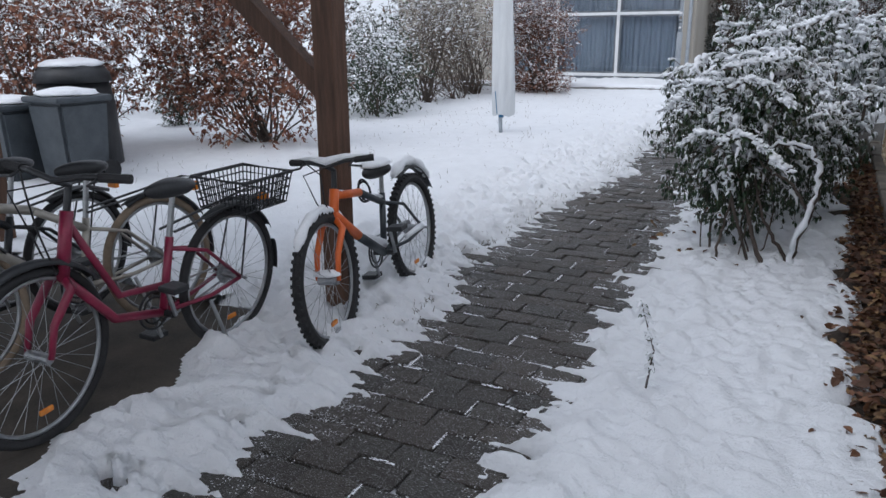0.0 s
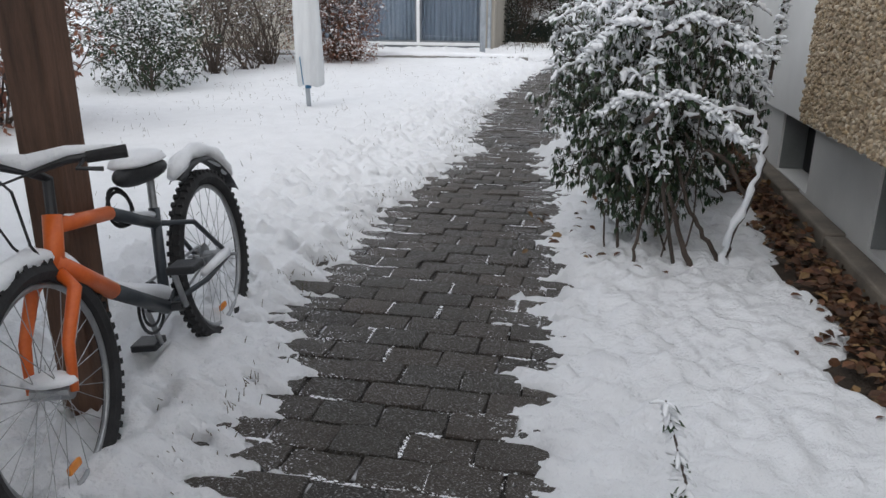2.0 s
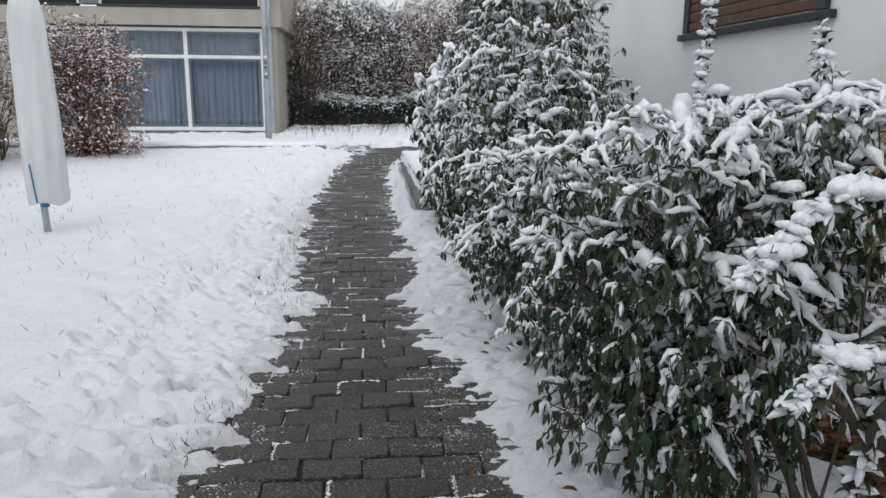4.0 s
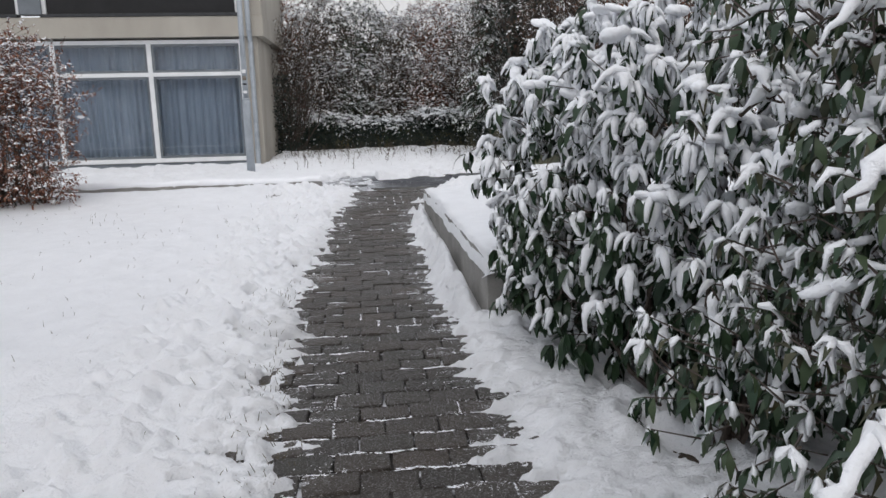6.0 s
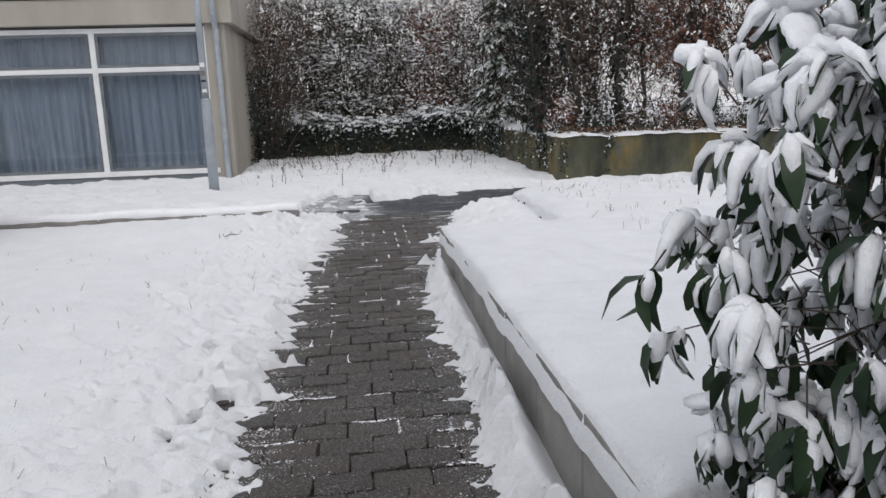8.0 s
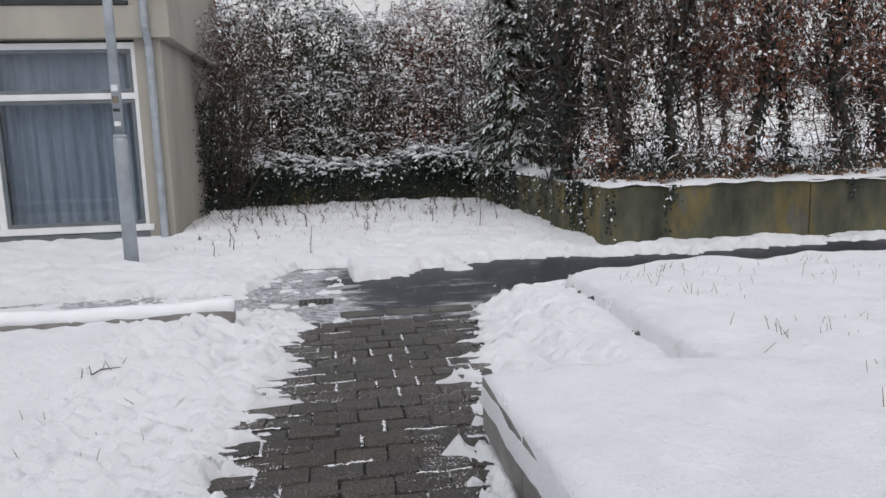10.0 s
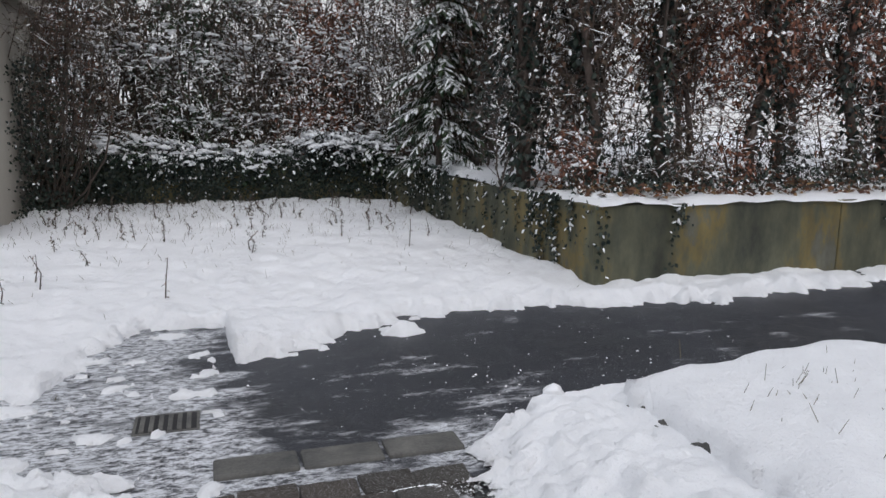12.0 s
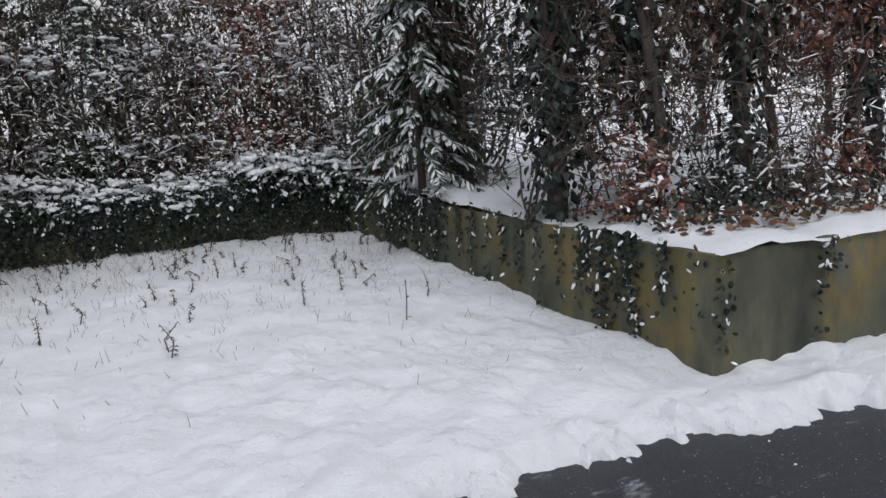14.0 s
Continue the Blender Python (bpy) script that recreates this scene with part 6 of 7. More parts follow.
dark_l, red_l, bare_l = "ivy-clad dark tree on the terrace edge", "hornbeam with russet leaves under snow", "thin-stemmed tree with snowy twigs"
for i, (x, y, h, sp, mat, lab, iv, low, r, n) in enumerate((
        (2.75, 21.2, 3.6, 0.6, IVY, dark_l, 1.3, 1.2, 0.07, 900), (3.2, 20.8, 3.6, 0.6, WITHERED, dark_l, 0.5, 1.4, 0.05, 900), (3.62, 21.5, 3.4, 0.5, WITHERED, bare_l, 0.3, 1.8, 0.03, 500),
        (4.0, 20.75, 3.5, 0.75, WITHERED, dark_l, 0.7, 1.9, 0.06, 600), (4.45, 21.0, 3.2, 0.7, RUSSET, red_l, 0.0, 1.75, 0.035, 700), (5.1, 20.8, 3.5, 0.8, RUSSET, red_l, 0.5, 1.8, 0.06, 800),
        (5.7, 21.1, 3.4, 0.7, WITHERED, bare_l, 0.4, 1.8, 0.045, 600), (6.4, 20.8, 3.5, 0.8, RUSSET, red_l, 0.6, 1.7, 0.06, 700), (7.1, 21.0, 3.4, 0.8, WITHERED, dark_l, 0.7, 1.6, 0.06, 600),
        (7.9, 20.8, 3.5, 0.9, WITHERED, dark_l, 0.6, 1.5, 0.06, 350), (8.8, 21.0, 3.5, 0.9, RUSSET, red_l, 0.3, 1.5, 0.05, 300), (9.8, 21.0, 3.5, 0.9, WITHERED, bare_l, 0.3, 1.4, 0.05, 500),
        (3.0, 23.2, 3.9, 0.9, WITHERED, bare_l, 0.3, 1.6, 0.05, 600), (4.6, 23.8, 3.9, 1.0, WITHERED, bare_l, 0.2, 1.9, 0.05, 500), (6.4, 24.0, 3.9, 1.1, WITHERED, bare_l, 0.2, 1.9, 0.05, 500), (8.6, 24.0, 3.9, 1.2, WITHERED, bare_l, 0.2, 1.8, 0.05, 500))):
    terrace_tree(200 + i, x, y, h, sp, mat, lab, iv, low, r * 1.15, int(n * (1.1 if y < 23 else 2.0)), 0.12 if mat is IVY else 0.24 if y < 23 else 0.08)

# low brown shrubs on the terrace edge between the trees
for i, (x, y, w) in enumerate(((2.98, 20.6, 0.32), (3.55, 20.5, 0.4), (4.15, 20.5, 0.4), (4.75, 20.6, 0.36), (5.4, 20.5, 0.4), (6.2, 20.6, 0.45), (7.1, 20.6, 0.45))):
    shrub("terrace_shrub", "low brown twiggy shrub with withered leaves and snow", 260 + i, [(x, y, 0.92), (x + 0.12, y + 0.05, 0.92)],
          [((x, y, 1.04), (w, 0.28, 0.16)), ((x + 0.05, y + 0.1, 1.2), (w * 0.6, 0.25, 0.3))], (RUSSET, IVY, MIXED)[i % 3], 110, 5, 0.065, 0.22, 0.3, 0.18, 0.5, 22, 0.008, clumps=6, clump_size=0.06, group="terrace shrubs", floor=0.9, twig_snow=0.3)

# spruce with hanging snowy boughs
rng = np.random.default_rng(70)
spruce = thing("spruce", "young spruce with drooping snow-laden boughs", "tree")
sx, sy = 2.55, 23.3
part("trunk", Build().tube([(sx, sy, 0.2), (sx, sy, 2.0), (sx, sy, 4.2)], [0.045, 0.035, 0.012], 9), BARK, spruce, smooth=True)
pos, dirs, sn = [], [], []
for b in range(150):
    z = rng.uniform(1.0, 4.1)
    a = rng.uniform(0, 6.28)
    ln = (0.72 * (1 - (z - 0.9) / 3.6) + 0.12) * rng.uniform(0.55, 1.1)
    for s in np.linspace(0.2, 1, 13):
        c = np.array([sx + math.cos(a) * ln * s, sy + math.sin(a) * ln * s, z + 0.05 - 0.35 * ln * s * s])
        for sgn in (-1, 1):
            d = np.array([math.cos(a + sgn * 0.7), math.sin(a + sgn * 0.7), -0.7 + rng.normal(0, 0.25)])
            pos.append(c)
            dirs.append(d)
pos, dirs = np.array(pos), np.array(dirs)
RT = turns(dirs, np.tile(UP, (len(pos), 1)))
sz = rng.uniform(0.07, 0.16, len(pos))
part("needles", joined("needles", [scatter((LEAF[0] * np.array([0.8, 1, 1]), LEAF[1]), pos, RT, sz)] + [scatter((LEAF[0] * np.array([0.5, 1, 1]), LEAF[1]), pos, turns(dirs + rng.normal(0, 0.35, dirs.shape), np.tile(UP, (len(pos), 1))), sz)]), EVERGREEN, spruce, kind="stuff")
on = rng.uniform(0, 1, len(pos)) < 0.65
part("snow", joined("snow", [scatter(PAD, pos[on], RT[on], np.stack([sz[on] * 0.75, sz[on] * 0.95, sz[on] * 0.4], 1))], True), SNOW_CAP, spruce, kind="stuff")

# fallen leaves
rng = np.random.default_rng(80)


def litter(name, label, n, sample, size=(0.03, 0.068)):
    p = sample(n)
    d = np.concatenate([rng.normal(0, 1, (n, 2)), rng.normal(0, 0.25, (n, 1))], 1)
    Rm = turns(d, np.tile(UP, (n, 1)) + rng.normal(0, 0.45, (n, 3)))
    me = joined(name, [scatter((LEAF[0] * np.array([1.7, 1, 1.4]), LEAF[1]), p, Rm, rng.uniform(size[0], size[1], n))])
    me.materials.append(LITTER)
    return tagged(new(name, me), label, "leaves", kind="stuff")


litter("fallen_leaves", "wet brown leaves heaped along the foot of the wall", 2800, lambda n: (lambda y: np.stack([1.63 + rng.normal(0, 0.075, n) + 0.03 * np.sin(y * 3), y, ground_z(y) + 0.02 + np.abs(rng.normal(0, 0.018, n))], 1))(2.5 + 7.0 * rng.uniform(0, 1, n)))
litter("fallen_leaves", "brown leaves scattered on the snowy terrace", 1500, lambda n: (lambda x, y: np.stack([x, y, terrace_height(x, y, x * 0 + 1) + 0.012 + np.abs(rng.normal(0, 0.05, n)) * (0.35 + 0.65 * (np.sin(x * 4.1) > 0))], 1))(rng.uniform(2.75, 9, n), 19.85 + np.abs(rng.normal(0, 0.6, n))), (0.035, 0.09))
litter("fallen_leaves", "a few yellow-brown leaves under the shrubs", 44, lambda n: (lambda x, y: np.stack([x, y, ground_z(y) + 0.07 + np.abs(rng.normal(0, 0.05, n))], 1))(rng.choice(np.array([0.31, 0.47, 0.5, 0.78, 0.62]), n) + rng.normal(0, 0.07, n), rng.choice(np.array([5.1, 5.75, 6.05, 4.85, 5.4, 6.6]), n) + rng.normal(0, 0.1, n)), (0.03, 0.06))
litter("fallen_leaves", "single leaves blown onto the snow by the wall", 170, lambda n: (lambda x, y: np.stack([x, y, ground_z(y) + 0.062 + 0.02 * np.exp(-((x - 0.85) / 0.5) ** 2)], 1))(1.74 - np.abs(rng.normal(0, 0.16, n)), rng.uniform(1.2, 4.6, n)), (0.02, 0.06))

# grass tips and dry stalks poking through the snow
def blades(name, label, n, sample, height, mat=STRAW):
    p = sample(n)
    d = np.stack([rng.normal(0, 0.45, n), rng.normal(0, 0.45, n), np.ones(n)], 1)
    h = height * rng.uniform(0.3, 1.2, n)
    me = joined(name, [scatter(PRISM, p, turns(d, np.tile([0, 1.0, 0], (n, 1))), np.stack([h * 0 + 0.004, h, h * 0 + 0.003], 1))])
    me.materials.append(mat)
    return tagged(new(name, me), label, "grass", kind="stuff")


def on_lawn(x, y):
    return np.stack([x, y, ground_z(y) + 0.03], 1)


blades("grass_tips", "dry grass tips poking through the snowy lawn", 900, lambda n: on_lawn(rng.uniform(-6, -1.0, n), rng.uniform(3.2, 16.7, n)), 0.06)
blades("grass_tips", "muddy grass showing at the trodden edge of the path", 800, lambda n: (lambda y: on_lawn(edge_left(y) - np.abs(rng.normal(0.1, 0.13, n)), y))(rng.choice(np.array([3.3, 4.6, 5.2, 6.1, 7.9, 9.0, 9.8, 10.6, 11.2]), n) + rng.normal(0, 0.22, n)), 0.032)
blades("grass_tips", "tufts of dry grass on the raised bed", 260, lambda n: (lambda x, y: np.stack([x, y, bed_top(y) + 0.0 * x], 1))(rng.choice(np.array([1.9, 2.3, 2.7, 3.2, 2.1]), n) + rng.normal(0, 0.18, n), rng.choice(np.array([14.2, 15.2, 16.3, 13.6, 16.8]), n) + rng.normal(0, 0.2, n)), 0.08)
blades("grass_tips", "rough grass tips on the back lawn", 1500, lambda n: on_lawn(rng.uniform(-2.2, 2.5, n), 25.3 - np.abs(rng.normal(0, 2.0, n))) + np.array([0, 0, 0.03]), 0.075)
rng = np.random.default_rng(85)


def weed(x, y, z, h, label, leafy=14, snowy=False, mat=MIXED):
    ob = thing("dry_weed", label, "weed")
    line = np.array([(x, y, z), (x + rng.normal(0, 0.02), y + rng.normal(0, 0.02), z + h * 0.5), (x + rng.normal(0, 0.04), y + rng.normal(0, 0.03), z + h)])
    part("stalk", Build().tube(line, [0.005, 0.004, 0.002], 5), TWIG, ob)
    t = rng.uniform(0.1, 1, leafy)
    p = np.stack([np.interp(t, [0, 0.5, 1], line[:, i]) for i in range(3)], 1)
    d = np.concatenate([rng.normal(0, 1, (leafy, 2)), rng.normal(-0.3, 0.3, (leafy, 1))], 1)
    part("foliage", joined("foliage", [scatter(SMALL_LEAF, p, turns(d, np.tile(UP, (leafy, 1))), rng.uniform(0.018, 0.042, leafy))]), mat, ob, kind="stuff")
    if snowy:
        part("snow", joined("snow", [scatter(PILLOW, p, turns(d, np.tile(UP, (leafy, 1))), rng.uniform(0.02, 0.04, leafy))], True), SNOW_CAP, ob, kind="stuff")


weed(0.775, 2.95, 0.07, 0.4, "single upright stalk with small grey-green leaves in the snow", 70, True, EVERGREEN)
for i in range(110):
    x, y = rng.uniform(-2.0, 2.3), 25.1 - abs(rng.normal(0, 1.6))
    weed(x, y, ground_z(y) + 0.04, rng.uniform(0.08, 0.22), "withered weed standing in the snow", 26)
for x, y, h in ((-0.5, 19.7, 0.3), (-1.35, 20.2, 0.26), (-1.5, 19.8, 0.2), (-1.42, 20.4, 0.24), (0.15, 21.4, 0.2), (1.6, 21.2, 0.3), (1.9, 21.6, 0.25)):
    weed(x, y, ground_z(y) + 0.04, h, "withered weed standing in the snow", 10)
for x, y, a in ((-1.35, 16.4, 0.4), (-1.75, 16.3, 2.6), (-1.55, 15.9, 0.9)):
    tw = thing("fallen_twig", "thin dark twig lying on the snow by the kerb", "twig")
    c, s = math.cos(a), math.sin(a)
    z = ground_z(y) + 0.075
    part("stem", Build().tube([(x, y, z), (x + c * 0.12, y + s * 0.1, z + 0.03), (x + c * 0.3, y + s * 0.2, z + 0.015)], [0.005, 0.004, 0.002], 5), TWIG, tw)
    for k in range(5):
        part("side_shoot", Build().tube([(x + c * 0.06 * k, y + s * 0.05 * k, z + 0.012), (x + c * 0.06 * k + rng.normal(0, 0.05), y + s * 0.05 * k + 0.05, z + 0.05)], [0.003, 0.0015], 4), TWIG, tw)

# pale building glimpsed beyond the trees
far = thing("distant_building", "pale cream building glimpsed beyond the trees", "building")
part("wall", Build().box((-4, 44, 0), (34, 50, 8.0)), PLASTER, far)
part("roof", Build().box((-4.4, 43.6, 8.0), (34.4, 50.4, 8.4), 0.05), ROOF, far)


# ---------------------------------------------------------------- bicycles
def wheel(parent, name, c, R, ry, tyre_mat, tyre_r, knobs=False, fans=None):
    """A spoked wheel at c in the bicycle's frame (x forward), turned by ry about the upright."""
    M = Matrix.Translation(c) @ Matrix.Rotation(ry, 4, "Z")
    ax = Vector((0, 1, 0))
    hub = Build().tube([(0, -0.05, 0), (0, 0.05, 0)], 0.02, 10)
    w = part(name, hub, STEEL, parent)
    ty = Build().torus((0, 0, 0), ax, R - tyre_r, tyre_r, 48, 8)
    if knobs:
        for k in range(56):
            a = 2 * math.pi * k / 56
            for side in (-1, 1):
                m = Matrix.Rotation(-a, 4, "Y") @ Matrix.Translation((R - 0.004, side * tyre_r * 0.5, 0))
                ty.box((-0.008, -0.008, -0.008), (0.008, 0.008, 0.008), 0, m)
    tyre = part("tyre", ty, tyre_mat, w, smooth=not knobs)
    part("rim", Build().torus((0, 0, 0), ax, R - tyre_r * 2 - 0.006, 0.009, 48, 6), STEEL, w, smooth=True)
    sp = Build()
    for k in range(32):
        a = 2 * math.pi * k / 32
        b = a + (0.5 if k % 4 < 2 else -0.5)
        s = 0.03 if k % 2 else -0.03
        sp.tube([(0.02 * math.cos(b), s, 0.02 * math.sin(b)), ((R - tyre_r * 2) * math.cos(a), 0, (R - tyre_r * 2) * math.sin(a))], 0.0013, 4, caps=False)
    part("spokes", sp, STEEL, w, kind="stuff")
    part("reflector", Build().box((-0.03, -0.006, -R * 0.68), (0.03, 0.006, -R * 0.68 + 0.022), 0.004), AMBER, w, "amber spoke reflector")
    for o in (w,):
        o.matrix_basis = M
    return w


def bicycle(name, label, M, paint, paint2, R=0.33, tyre_r=0.026, tyre_mat=RUBBER, wb=1.04, step=False, knobs=False, steer=0.0, guards=False, basket=False, snow=True, rise=0.0, seat=0.8, bar=0.26, sit=0.02):
    ob = thing(name, label, "bicycle", group="parked bicycles")
    rear, front = Vector((0, 0, R)), Vector((wb, 0, R))
    bb = Vector((0.44, 0, 0.295))
    st = Vector((0.385, 0, 0.57))
    hl, ht = Vector((wb - 0.13, 0, 0.60)), Vector((wb - 0.18, 0, 0.74 + rise))
    wheel(ob, "rear_wheel", rear, R, 0, tyre_mat, tyre_r, knobs)
    wheel(ob, "front_wheel", front, R, steer, tyre_mat, tyre_r, knobs)
    main = Build()
    if step:
        mid = (hl + bb) / 2 + Vector((0.02, 0, -0.09))
        main.tube([hl, mid, bb], 0.019, 10).tube([ht - Vector((0, 0, 0.05)), mid + Vector((-0.03, 0, 0.09)), bb + Vector((-0.03, 0, 0.12))], 0.015, 10)
    else:
        main.tube([ht - Vector((0, 0, 0.03)), ht * 0.5 + st * 0.5 + Vector((0, 0, 0.02))], 0.021, 12)
        main.tube([hl + Vector((0, 0, 0.03)), hl * 0.55 + bb * 0.45], 0.026, 12)
    main.tube([hl - Vector((0, 0, 0.01)), ht], 0.024, 12)
    part("main_frame", main, paint, ob, "painted main tubes", smooth=True)
    back = Build()
    if not step:
        back.tube([ht * 0.5 + st * 0.5 + Vector((0, 0, 0.02)), st], 0.019, 10)
        back.tube([hl * 0.55 + bb * 0.45, bb], 0.025, 10)
    back.tube([bb, st + Vector((-0.012, 0, 0.05))], 0.018, 10)
    for s in (-1, 1):
        part("chain_stay", Build().tube([bb, Vector((0.2, s * 0.05, 0.3)), rear + Vector((0, s * 0.065, 0))], 0.01, 8), paint2, ob, smooth=True)
        part("seat_stay", Build().tube([st, Vector((0.2, s * 0.045, 0.52)), rear + Vector((0, s * 0.065, 0))], 0.009, 8), paint2, ob, smooth=True)
    part("seat_tube", back, paint2, ob, smooth=True)
    F = Matrix.Translation(front) @ Matrix.Rotation(steer, 4, "Z") @ Matrix.Translation(-front)
    fk = Build()
    for s in (-1, 1):
        fk.tube([F @ p for p in (hl + Vector((0.0, s * 0.02, 0.0)), hl + Vector((0.01, s * 0.055, -0.04)), front + Vector((-0.03, s * 0.055, 0.12)), front + Vector((0, s * 0.055, 0)))], [0.017, 0.018, 0.015, 0.011], 10)
    part("fork", fk, paint, ob, smooth=True)
    top = ht + Vector((-0.02, 0, 0.09))
    part("stem", Build().tube([ht, top, top + Vector((0.06, 0, 0.03))], 0.014, 10), PLASTIC, ob)
    half, bar = bar, top + Vector((0.06, 0, 0.03))
    pts = [bar + Vector((-0.06, -half, 0.02)), bar + Vector((-0.02, -0.46 * half, 0.02)), bar, bar + Vector((-0.02, 0.46 * half, 0.02)), bar + Vector((-0.06, half, 0.02))]
    T = Matrix.Translation(bar) @ Matrix.Rotation(steer, 4, "Z") @ Matrix.Translation(-bar)
    pts = [T @ p for p in pts]
    part("handlebar", Build().tube(pts, 0.012, 10), PLASTIC, ob)
    for a, b in ((pts[0], pts[1]), (pts[4], pts[3])):
        part("grip", Build().tube([a + (a - b).normalized() * 0.02, a * 0.35 + b * 0.65], 0.017, 10), RUBBER, ob)
        m = a * 0.35 + b * 0.65
        part("brake_lever", Build().tube([m, m + Vector((0.05, 0, -0.02)), m + (a - b) * 0.5 + Vector((0.05, 0, -0.03))], 0.006, 6), PLASTIC, ob)
    for k, s in ((0, 0.04), (1, -0.05)):
        part("brake_cable", Build().tube([pts[1 + 2 * k] + Vector((0.04, 0, 0)), bar + Vector((0.14, s, -0.02)), bar + Vector((0.1, s * 0.5, -0.16)), hl + Vector((0.03, s * 0.3, 0.02))], 0.0035, 6), RUBBER, ob)
    sp = st + (st - bb).normalized() * (seat - 0.6)
    part("seat_post", Build().tube([st, sp], 0.013, 10), STEEL, ob)
    sd = bmesh.new()
    bmesh.ops.create_icosphere(sd, subdivisions=3, radius=1.0)
    for v in sd.verts:
        k = 0.45 + 0.55 * smooth01(np.array([(0.5 - v.co.x) / 1.0]))[0]
        v.co = Vector((v.co.x * 0.135, v.co.y * 0.085 * k, v.co.z * (0.035 if v.co.z > 0 else 0.045))) + sp + Vector((sit, 0, 0.04))
    part("saddle", Build().bm(sd), PLASTIC, ob, "black padded saddle", smooth=True)
    ch = part("chainring", Build().torus(bb + Vector((0, -0.05, 0)), (0, 1, 0), 0.085, 0.006, 30, 6).torus(bb + Vector((0, -0.05, 0)), (0, 1, 0), 0.06, 0.005, 30, 6).tube([bb + Vector((0, -0.06, 0)), bb + Vector((0, 0.06, 0))], 0.016, 10), PLASTIC, ob)
    for s, a in ((-1, 1.9), (1, 1.9 + math.pi)):
        e = bb + Vector((math.cos(a) * 0.16, s * 0.075, -math.sin(a) * 0.16))
        part("crank", Build().tube([bb + Vector((0, s * 0.07, 0)), e], 0.01, 8), STEEL, ob)
        part("pedal", Build().box((e.x - 0.045, min(e.y, e.y + s * 0.09), e.z - 0.013), (e.x + 0.045, max(e.y, e.y + s * 0.09), e.z + 0.013), 0.005), PLASTIC, ob)
    part("chain", Build().tube([bb + Vector((0, -0.05, 0.085)), rear + Vector((0, -0.05, 0.04)), rear + Vector((-0.035, -0.05, 0)), rear + Vector((0, -0.05, -0.04)), bb + Vector((0, -0.05, -0.085))], 0.005, 6), STEEL, ob)
    part("cassette", Build().tube([rear + Vector((0, -0.06, 0)), rear + Vector((0, -0.03, 0))], [0.03, 0.05], 20), STEEL, ob)
    part("axle", Build().tube([rear + Vector((0, -0.1, 0)), rear + Vector((0, 0.1, 0))], 0.007, 8), STEEL, ob)
    def arc(c, a0, a1, rad, wdt, mat, nm, lab=""):
        n = 18
        v, q = [], []
        for i in range(n):
            a = a0 + (a1 - a0) * i / (n - 1)
            for j, (yy, dr) in enumerate(((-wdt, -0.012), (-wdt * 0.5, 0.004), (0, 0.008), (wdt * 0.5, 0.004), (wdt, -0.012))):
                v.append(c + Vector((math.cos(a) * (rad + dr), yy, math.sin(a) * (rad + dr))))
        for i in range(n - 1):
            for j in range(4):
                q.append([i * 5 + j, i * 5 + j + 1, (i + 1) * 5 + j + 1, (i + 1) * 5 + j])
        o = part(nm, Build().put([p[:] for p in v], [np.array(q)]), mat, ob, lab, smooth=True)
        so = o.modifiers.new("thick", "SOLIDIFY")
        so.thickness = 0.003
        return o
    arc(rear, radians(62), radians(150), R + (0.02 if guards else 0.05), 0.03, PLASTIC, "rear_mudguard")
    if guards:
        arc(rear, radians(165), radians(190), R + 0.02, 0.03, PLASTIC, "rear_mudguard")
        arc(front, radians(20), radians(140), R + 0.02, 0.03, PLASTIC, "front_mudguard")
        part("carrier", Build().tube([st + Vector((0, 0.04, 0.08)), Vector((-0.25, 0.05, 0.72)), Vector((-0.25, -0.05, 0.72)), st + Vector((0, -0.04, 0.08))], 0.006, 6).tube([Vector((-0.1, 0.05, 0.71)), rear + Vector((0, 0.07, 0))], 0.005, 6).tube([Vector((-0.1, -0.05, 0.71)), rear + Vector((0, -0.07, 0))], 0.005, 6), PLASTIC, ob)
        part("rear_light", Build().box((-0.29, -0.03, 0.64), (-0.26, 0.03, 0.69), 0.006), AMBER, ob)
        part("kickstand", Build().tube([(0.2, 0.05, 0.28), (0.16, 0.14, 0.01)], 0.009, 8), STEEL, ob)
    if basket:
        bk = Build()
        for z, w, l in ((0.66, 0.13, 0.16), (0.70, 0.135, 0.17), (0.735, 0.14, 0.175), (0.775, 0.145, 0.18), (0.81, 0.15, 0.185)):
            bk.tube([(-0.13 + l * sx, w * sy, z) for sx, sy in ((-1, -1), (1, -1), (1, 1), (-1, 1))], 0.004 if z < 0.8 else 0.009, 6, closed=True)
        for i in range(13):
            u = -1 + i / 6
            for w in (-1, 1):
                bk.tube([(-0.13 + 0.16 * u, 0.13 * w, 0.66), (-0.13 + 0.185 * u, 0.15 * w, 0.81)], 0.004, 4)
                bk.tube([(-0.13 + 0.16 * w, 0.13 * u, 0.66), (-0.13 + 0.185 * w, 0.15 * u, 0.81)], 0.004, 4)
            bk.tube([(-0.13 + 0.16 * u, -0.13, 0.66), (-0.13 + 0.16 * u, 0.13, 0.66)], 0.004, 4)
        part("basket", bk, PLASTIC, ob, "black wire basket on the carrier")
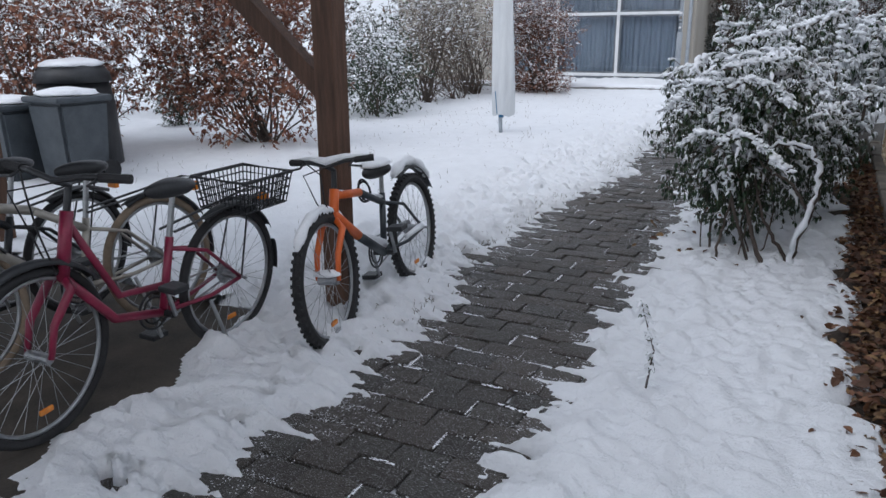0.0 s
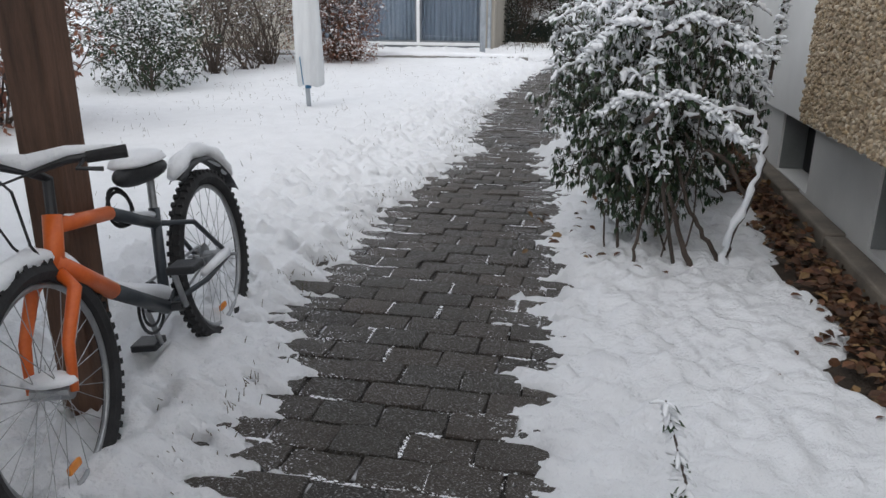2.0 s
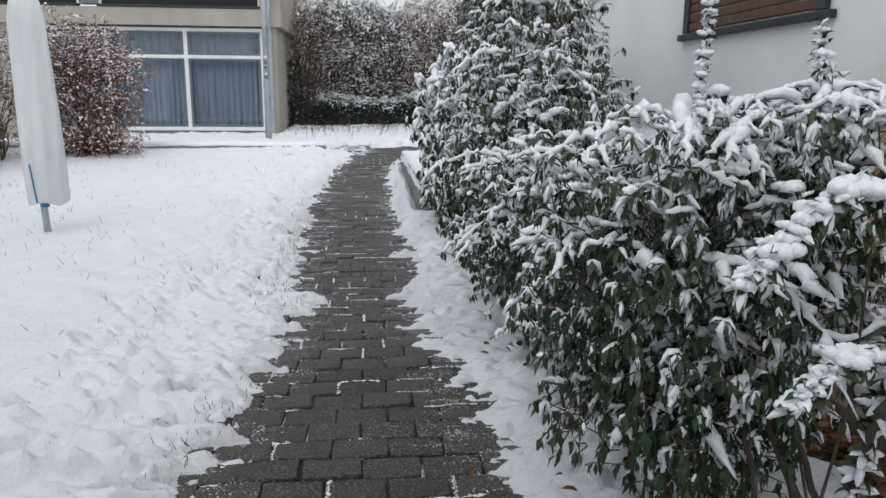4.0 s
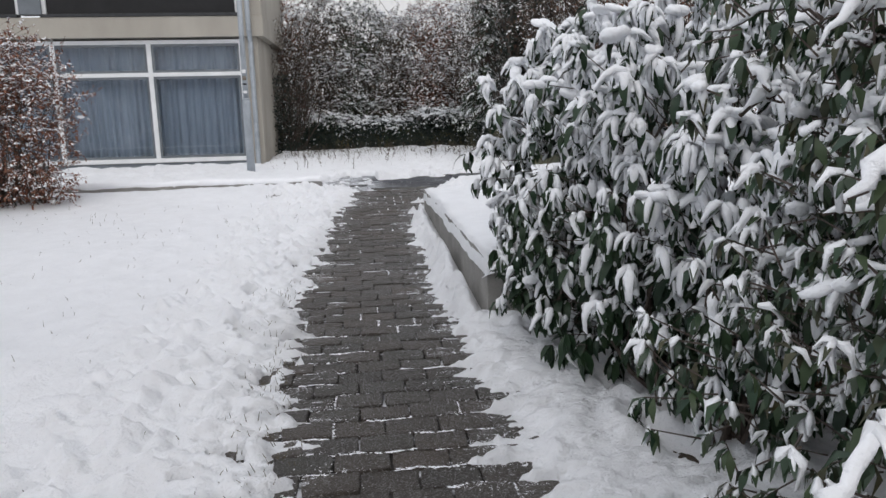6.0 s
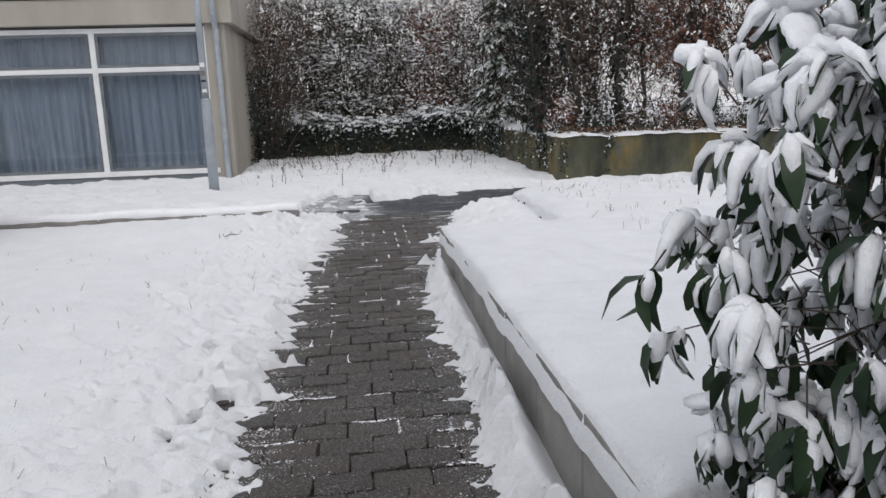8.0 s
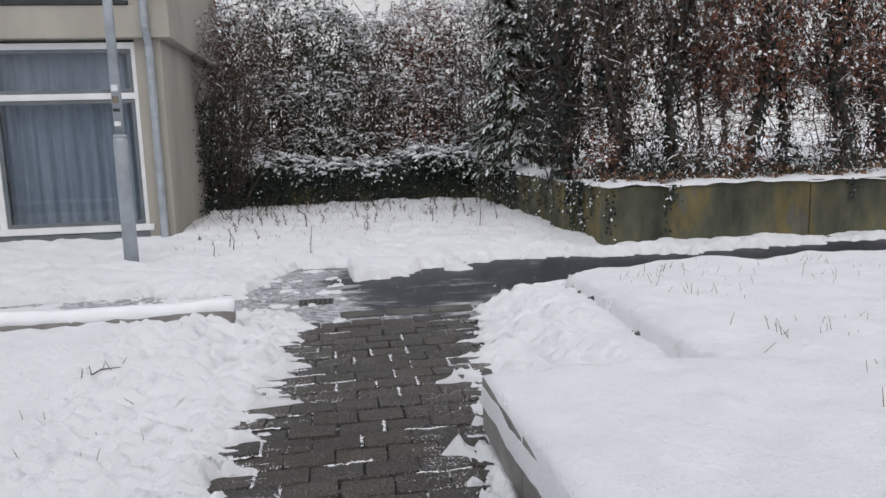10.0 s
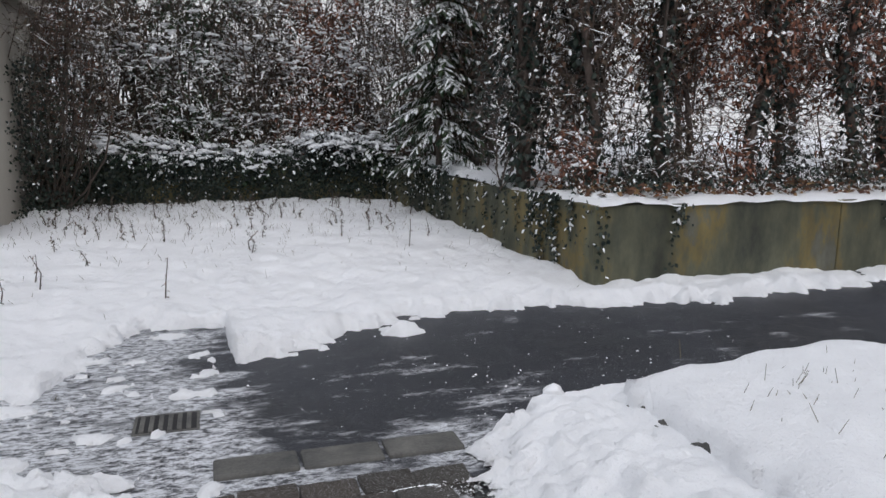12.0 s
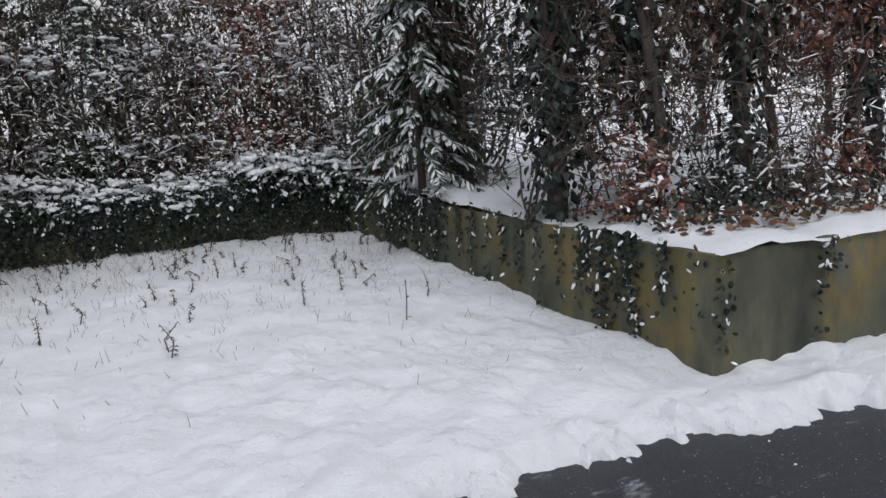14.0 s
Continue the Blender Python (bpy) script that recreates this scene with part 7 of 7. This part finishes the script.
    if snow:
        part("saddle_snow", Build().blob(sp + Vector((sit - 0.02, 0, 0.068)), (0.125, 0.075, 0.035), 3, 0.15, 3), SNOW_CAP, ob, "snow on the saddle", smooth=True)
        c = rear
        line = [c + Vector((math.cos(a) * (R + 0.078), 0, math.sin(a) * (R + 0.078))) for a in np.linspace(radians(60), radians(142), 14)]
        part("mudguard_snow", Build().tube(line, [0.016] + [0.029 + 0.006 * math.sin(i * 1.7) for i in range(12)] + [0.016], 10), SNOW_CAP, ob, "thick snow on the mudguard", smooth=True)
        line = [F @ (front + Vector((math.cos(a) * (R + 0.008), 0, math.sin(a) * (R + 0.008)))) for a in np.linspace(radians(40), radians(150), 16)]
        part("tyre_snow", Build().tube(line, [0.008] + [0.025 + 0.004 * math.sin(i * 2) for i in range(14)] + [0.008], 8), SNOW_CAP, ob, smooth=True)
        part("bar_snow", Build().tube([pts[0] + Vector((0, 0, 0.016)), pts[1] + Vector((0, 0, 0.02)), pts[2] + Vector((0, 0, 0.022)), pts[3] + Vector((0, 0, 0.02)), pts[4] + Vector((0, 0, 0.016))], [0.004, 0.01, 0.022, 0.014, 0.005], 8), SNOW_CAP, ob, smooth=True)
        part("hub_snow", Build().blob(F @ (front + Vector((0, 0, 0.03))), (0.035, 0.075, 0.025), 5, 0.2, 2), SNOW_CAP, ob, smooth=True)
        if not step:
            part("tube_snow", Build().tube([hl * 0.75 + bb * 0.25 + Vector((0.01, 0, 0.028)), hl * 0.4 + bb * 0.6 + Vector((0.01, 0, 0.028)), bb + Vector((0, 0, 0.05))], [0.008, 0.016, 0.03], 8), SNOW_CAP, ob, smooth=True)
            part("tube_snow", Build().tube([ht * 0.9 + st * 0.1 + Vector((0, 0, -0.004)), st + Vector((0, 0, 0.03))], [0.01, 0.012], 8), SNOW_CAP, ob, smooth=True)
        part("stay_snow", Build().tube([Vector((0.22, 0.05, 0.33)), rear + Vector((0.03, 0.07, 0.02))], [0.014, 0.02], 8), SNOW_CAP, ob, smooth=True)
    ob.matrix_world = M
    return ob


def parked(x, y, z, heading, lean):
    return Matrix.Translation((x, y, z)) @ Matrix.Rotation(radians(heading), 4, "Z") @ Matrix.Rotation(radians(lean), 4, "X")


bike = bicycle("mountain_bike", "orange and grey mountain bike leaning on a post, topped with snow", parked(-0.84, 3.93, 0.02, -82, 6), ORANGE, FRAME_GREY, knobs=True, bar=0.2, sit=0.08, wb=1.08, tyre_r=0.027, steer=radians(4), seat=0.75)
part("lock_cable", Build().torus((0.5, -0.04, 0.66), (0, 1, 0.25), 0.06, 0.006, 24, 6).torus((0.49, -0.05, 0.65), (0.15, 1, 0.1), 0.055, 0.006, 24, 6), RUBBER, bike, "coiled black lock cable")
bicycle("city_bike", "burgundy step-through bicycle with a rear wire basket", parked(-1.2, 2.68, 0.03, -86, -3), BURGUNDY, BURGUNDY, step=True, guards=True, basket=True, R=0.335, tyre_r=0.02, snow=False, rise=0.1, seat=0.83, steer=radians(6))
bicycle("city_bike", "old silver bicycle with tan tyres standing in the shelter", parked(-1.72, 2.75, 0.03, -93, 3), SILVER, SILVER, guards=True, R=0.33, tyre_r=0.02, tyre_mat=TAN_TYRE, snow=False, rise=0.06, seat=0.85)
bicycle("city_bike", "black bicycle standing at the back of the shelter", parked(-2.2, 2.6, 0.03, -84, -3), PLASTIC, PLASTIC, guards=True, R=0.335, tyre_r=0.02, snow=False, rise=0.08, seat=0.86)

# ---------------------------------------------------------------- bins, clothes dryer
def wheelie_bin(x, y, h, w, label):
    z = ground_z(y) + 0.02
    ob = thing("wheelie_bin", label, "bin", group="refuse bins")
    body = bmesh.new()
    bmesh.ops.create_cube(body, size=1.0)
    for v in body.verts:
        k = 1.0 if v.co.z > 0 else 0.82
        v.co = Vector((x + v.co.x * w * k, y + v.co.y * w * 1.1 * k, z + (v.co.z + 0.5) * h))
    bmesh.ops.bevel(body, geom=body.edges[:], offset=0.03, segments=2, affect="EDGES")
    part("body", Build().bm(body), BIN_GREY, ob)
    part("lid", Build().box((x - w * 0.55, y - w * 0.62, z + h), (x + w * 0.55, y + w * 0.62, z + h + 0.06), 0.02), BIN_GREY, ob)
    part("snow", Build().blob((x, y, z + h + 0.075), (w * 0.52, w * 0.6, 0.06), 2, 0.2, 3), SNOW_CAP, ob, "snow on the lid", smooth=True)
    for s in (-1, 1):
        part("wheel", Build().tube([(x + s * w * 0.42, y + w * 0.45, z + 0.1), (x + s * w * 0.5, y + w * 0.45, z + 0.1)], 0.1, 18), RUBBER, ob)
    part("handle", Build().tube([(x - w * 0.4, y + w * 0.66, z + h), (x + w * 0.4, y + w * 0.66, z + h)], 0.015, 8), BIN_GREY, ob)


wheelie_bin(-6.0, 4.75, 0.72, 0.5, "grey wheelie bin with snow on its lid")
wheelie_bin(-5.4, 4.95, 0.8, 0.5, "grey wheelie bin with snow on its lid")
pot = thing("lidded_composter", "dark round container heaped with snow behind the bins", "container")
part("body", Build().tube([(-6.1, 5.55, 0.06), (-6.1, 5.55, 0.8), (-6.1, 5.55, 1.02)], [0.42, 0.4, 0.36], 24), PLASTIC, pot, smooth=True)
part("lid", Build().tube([(-6.1, 5.55, 1.02), (-6.1, 5.55, 1.12), (-6.1, 5.55, 1.2)], [0.4, 0.38, 0.3], 24), PLASTIC, pot, smooth=True)
part("snow", Build().blob((-6.1, 5.55, 1.2), (0.32, 0.32, 0.08), 4, 0.2, 3), SNOW_CAP, pot, smooth=True)

dryer = thing("rotary_dryer", "folded rotary clothes dryer in a pale fabric cover", "clothes dryer")
dx, dy = -2.87, 9.9
dz = ground_z(dy)
lean = np.array([-0.05, 0.0])
part("pole", Build().tube([(dx, dy, dz - 0.05), (dx - 0.02, dy, dz + 0.5)], 0.028, 16), GALV, dryer, smooth=True)
part("ground_socket", Build().tube([(dx, dy, dz + 0.25), (dx, dy, dz + 0.31)], 0.036, 16), BLUE, dryer, "blue plastic collar")
cv = Build()
zs = np.array([0.28, 0.3, 0.6, 1.0, 1.4, 1.8, 1.93, 1.98])
ws = np.array([0.14, 0.155, 0.16, 0.155, 0.15, 0.14, 0.11, 0.03])
v, q = [], []
n = 28
for i, (z, w) in enumerate(zip(zs, ws)):
    for k in range(n):
        a = 2 * math.pi * k / n
        fold = 1 + 0.1 * math.sin(a * 5 + z * 1.5) + 0.05 * math.sin(a * 9 - z)
        v.append((dx + 0.03 - 0.012 * z + math.cos(a) * w * fold, dy + math.sin(a) * w * 0.65 * fold, dz + z + 0.015 * math.sin(a * 3) * (i < 2)))
for i in range(len(zs) - 1):
    for k in range(n):
        e = (k + 1) % n
        q.append([i * n + k, i * n + e, (i + 1) * n + e, (i + 1) * n + k])
part("cover", cv.put(v, [np.array(q), np.array([[(len(zs) - 1) * n + k for k in range(n)]])]), COVER, dryer, "pale weathered fabric cover", smooth=True)
part("cord", Build().tube([(dx - 0.02, dy - 0.1, dz + 0.3), (dx - 0.035, dy - 0.1, dz + 0.45), (dx - 0.05, dy - 0.1, dz + 0.62)], 0.006, 6), BLUE, dryer)
part("snow", Build().blob((dx - 0.02, dy, dz + 1.97), (0.1, 0.07, 0.04), 2, 0.2, 2), SNOW_CAP, dryer, smooth=True)

# ---------------------------------------------------------------- paving stones nearest the walk, one by one
for k, s in enumerate(near_spots):
    ob = new("paving_stone", stone_meshes[(k * 7 + k // 5) % 6])
    ob.parent = path
    ob.matrix_basis = Matrix.LocRotScale(s[:3], Euler(s[3:]), None)
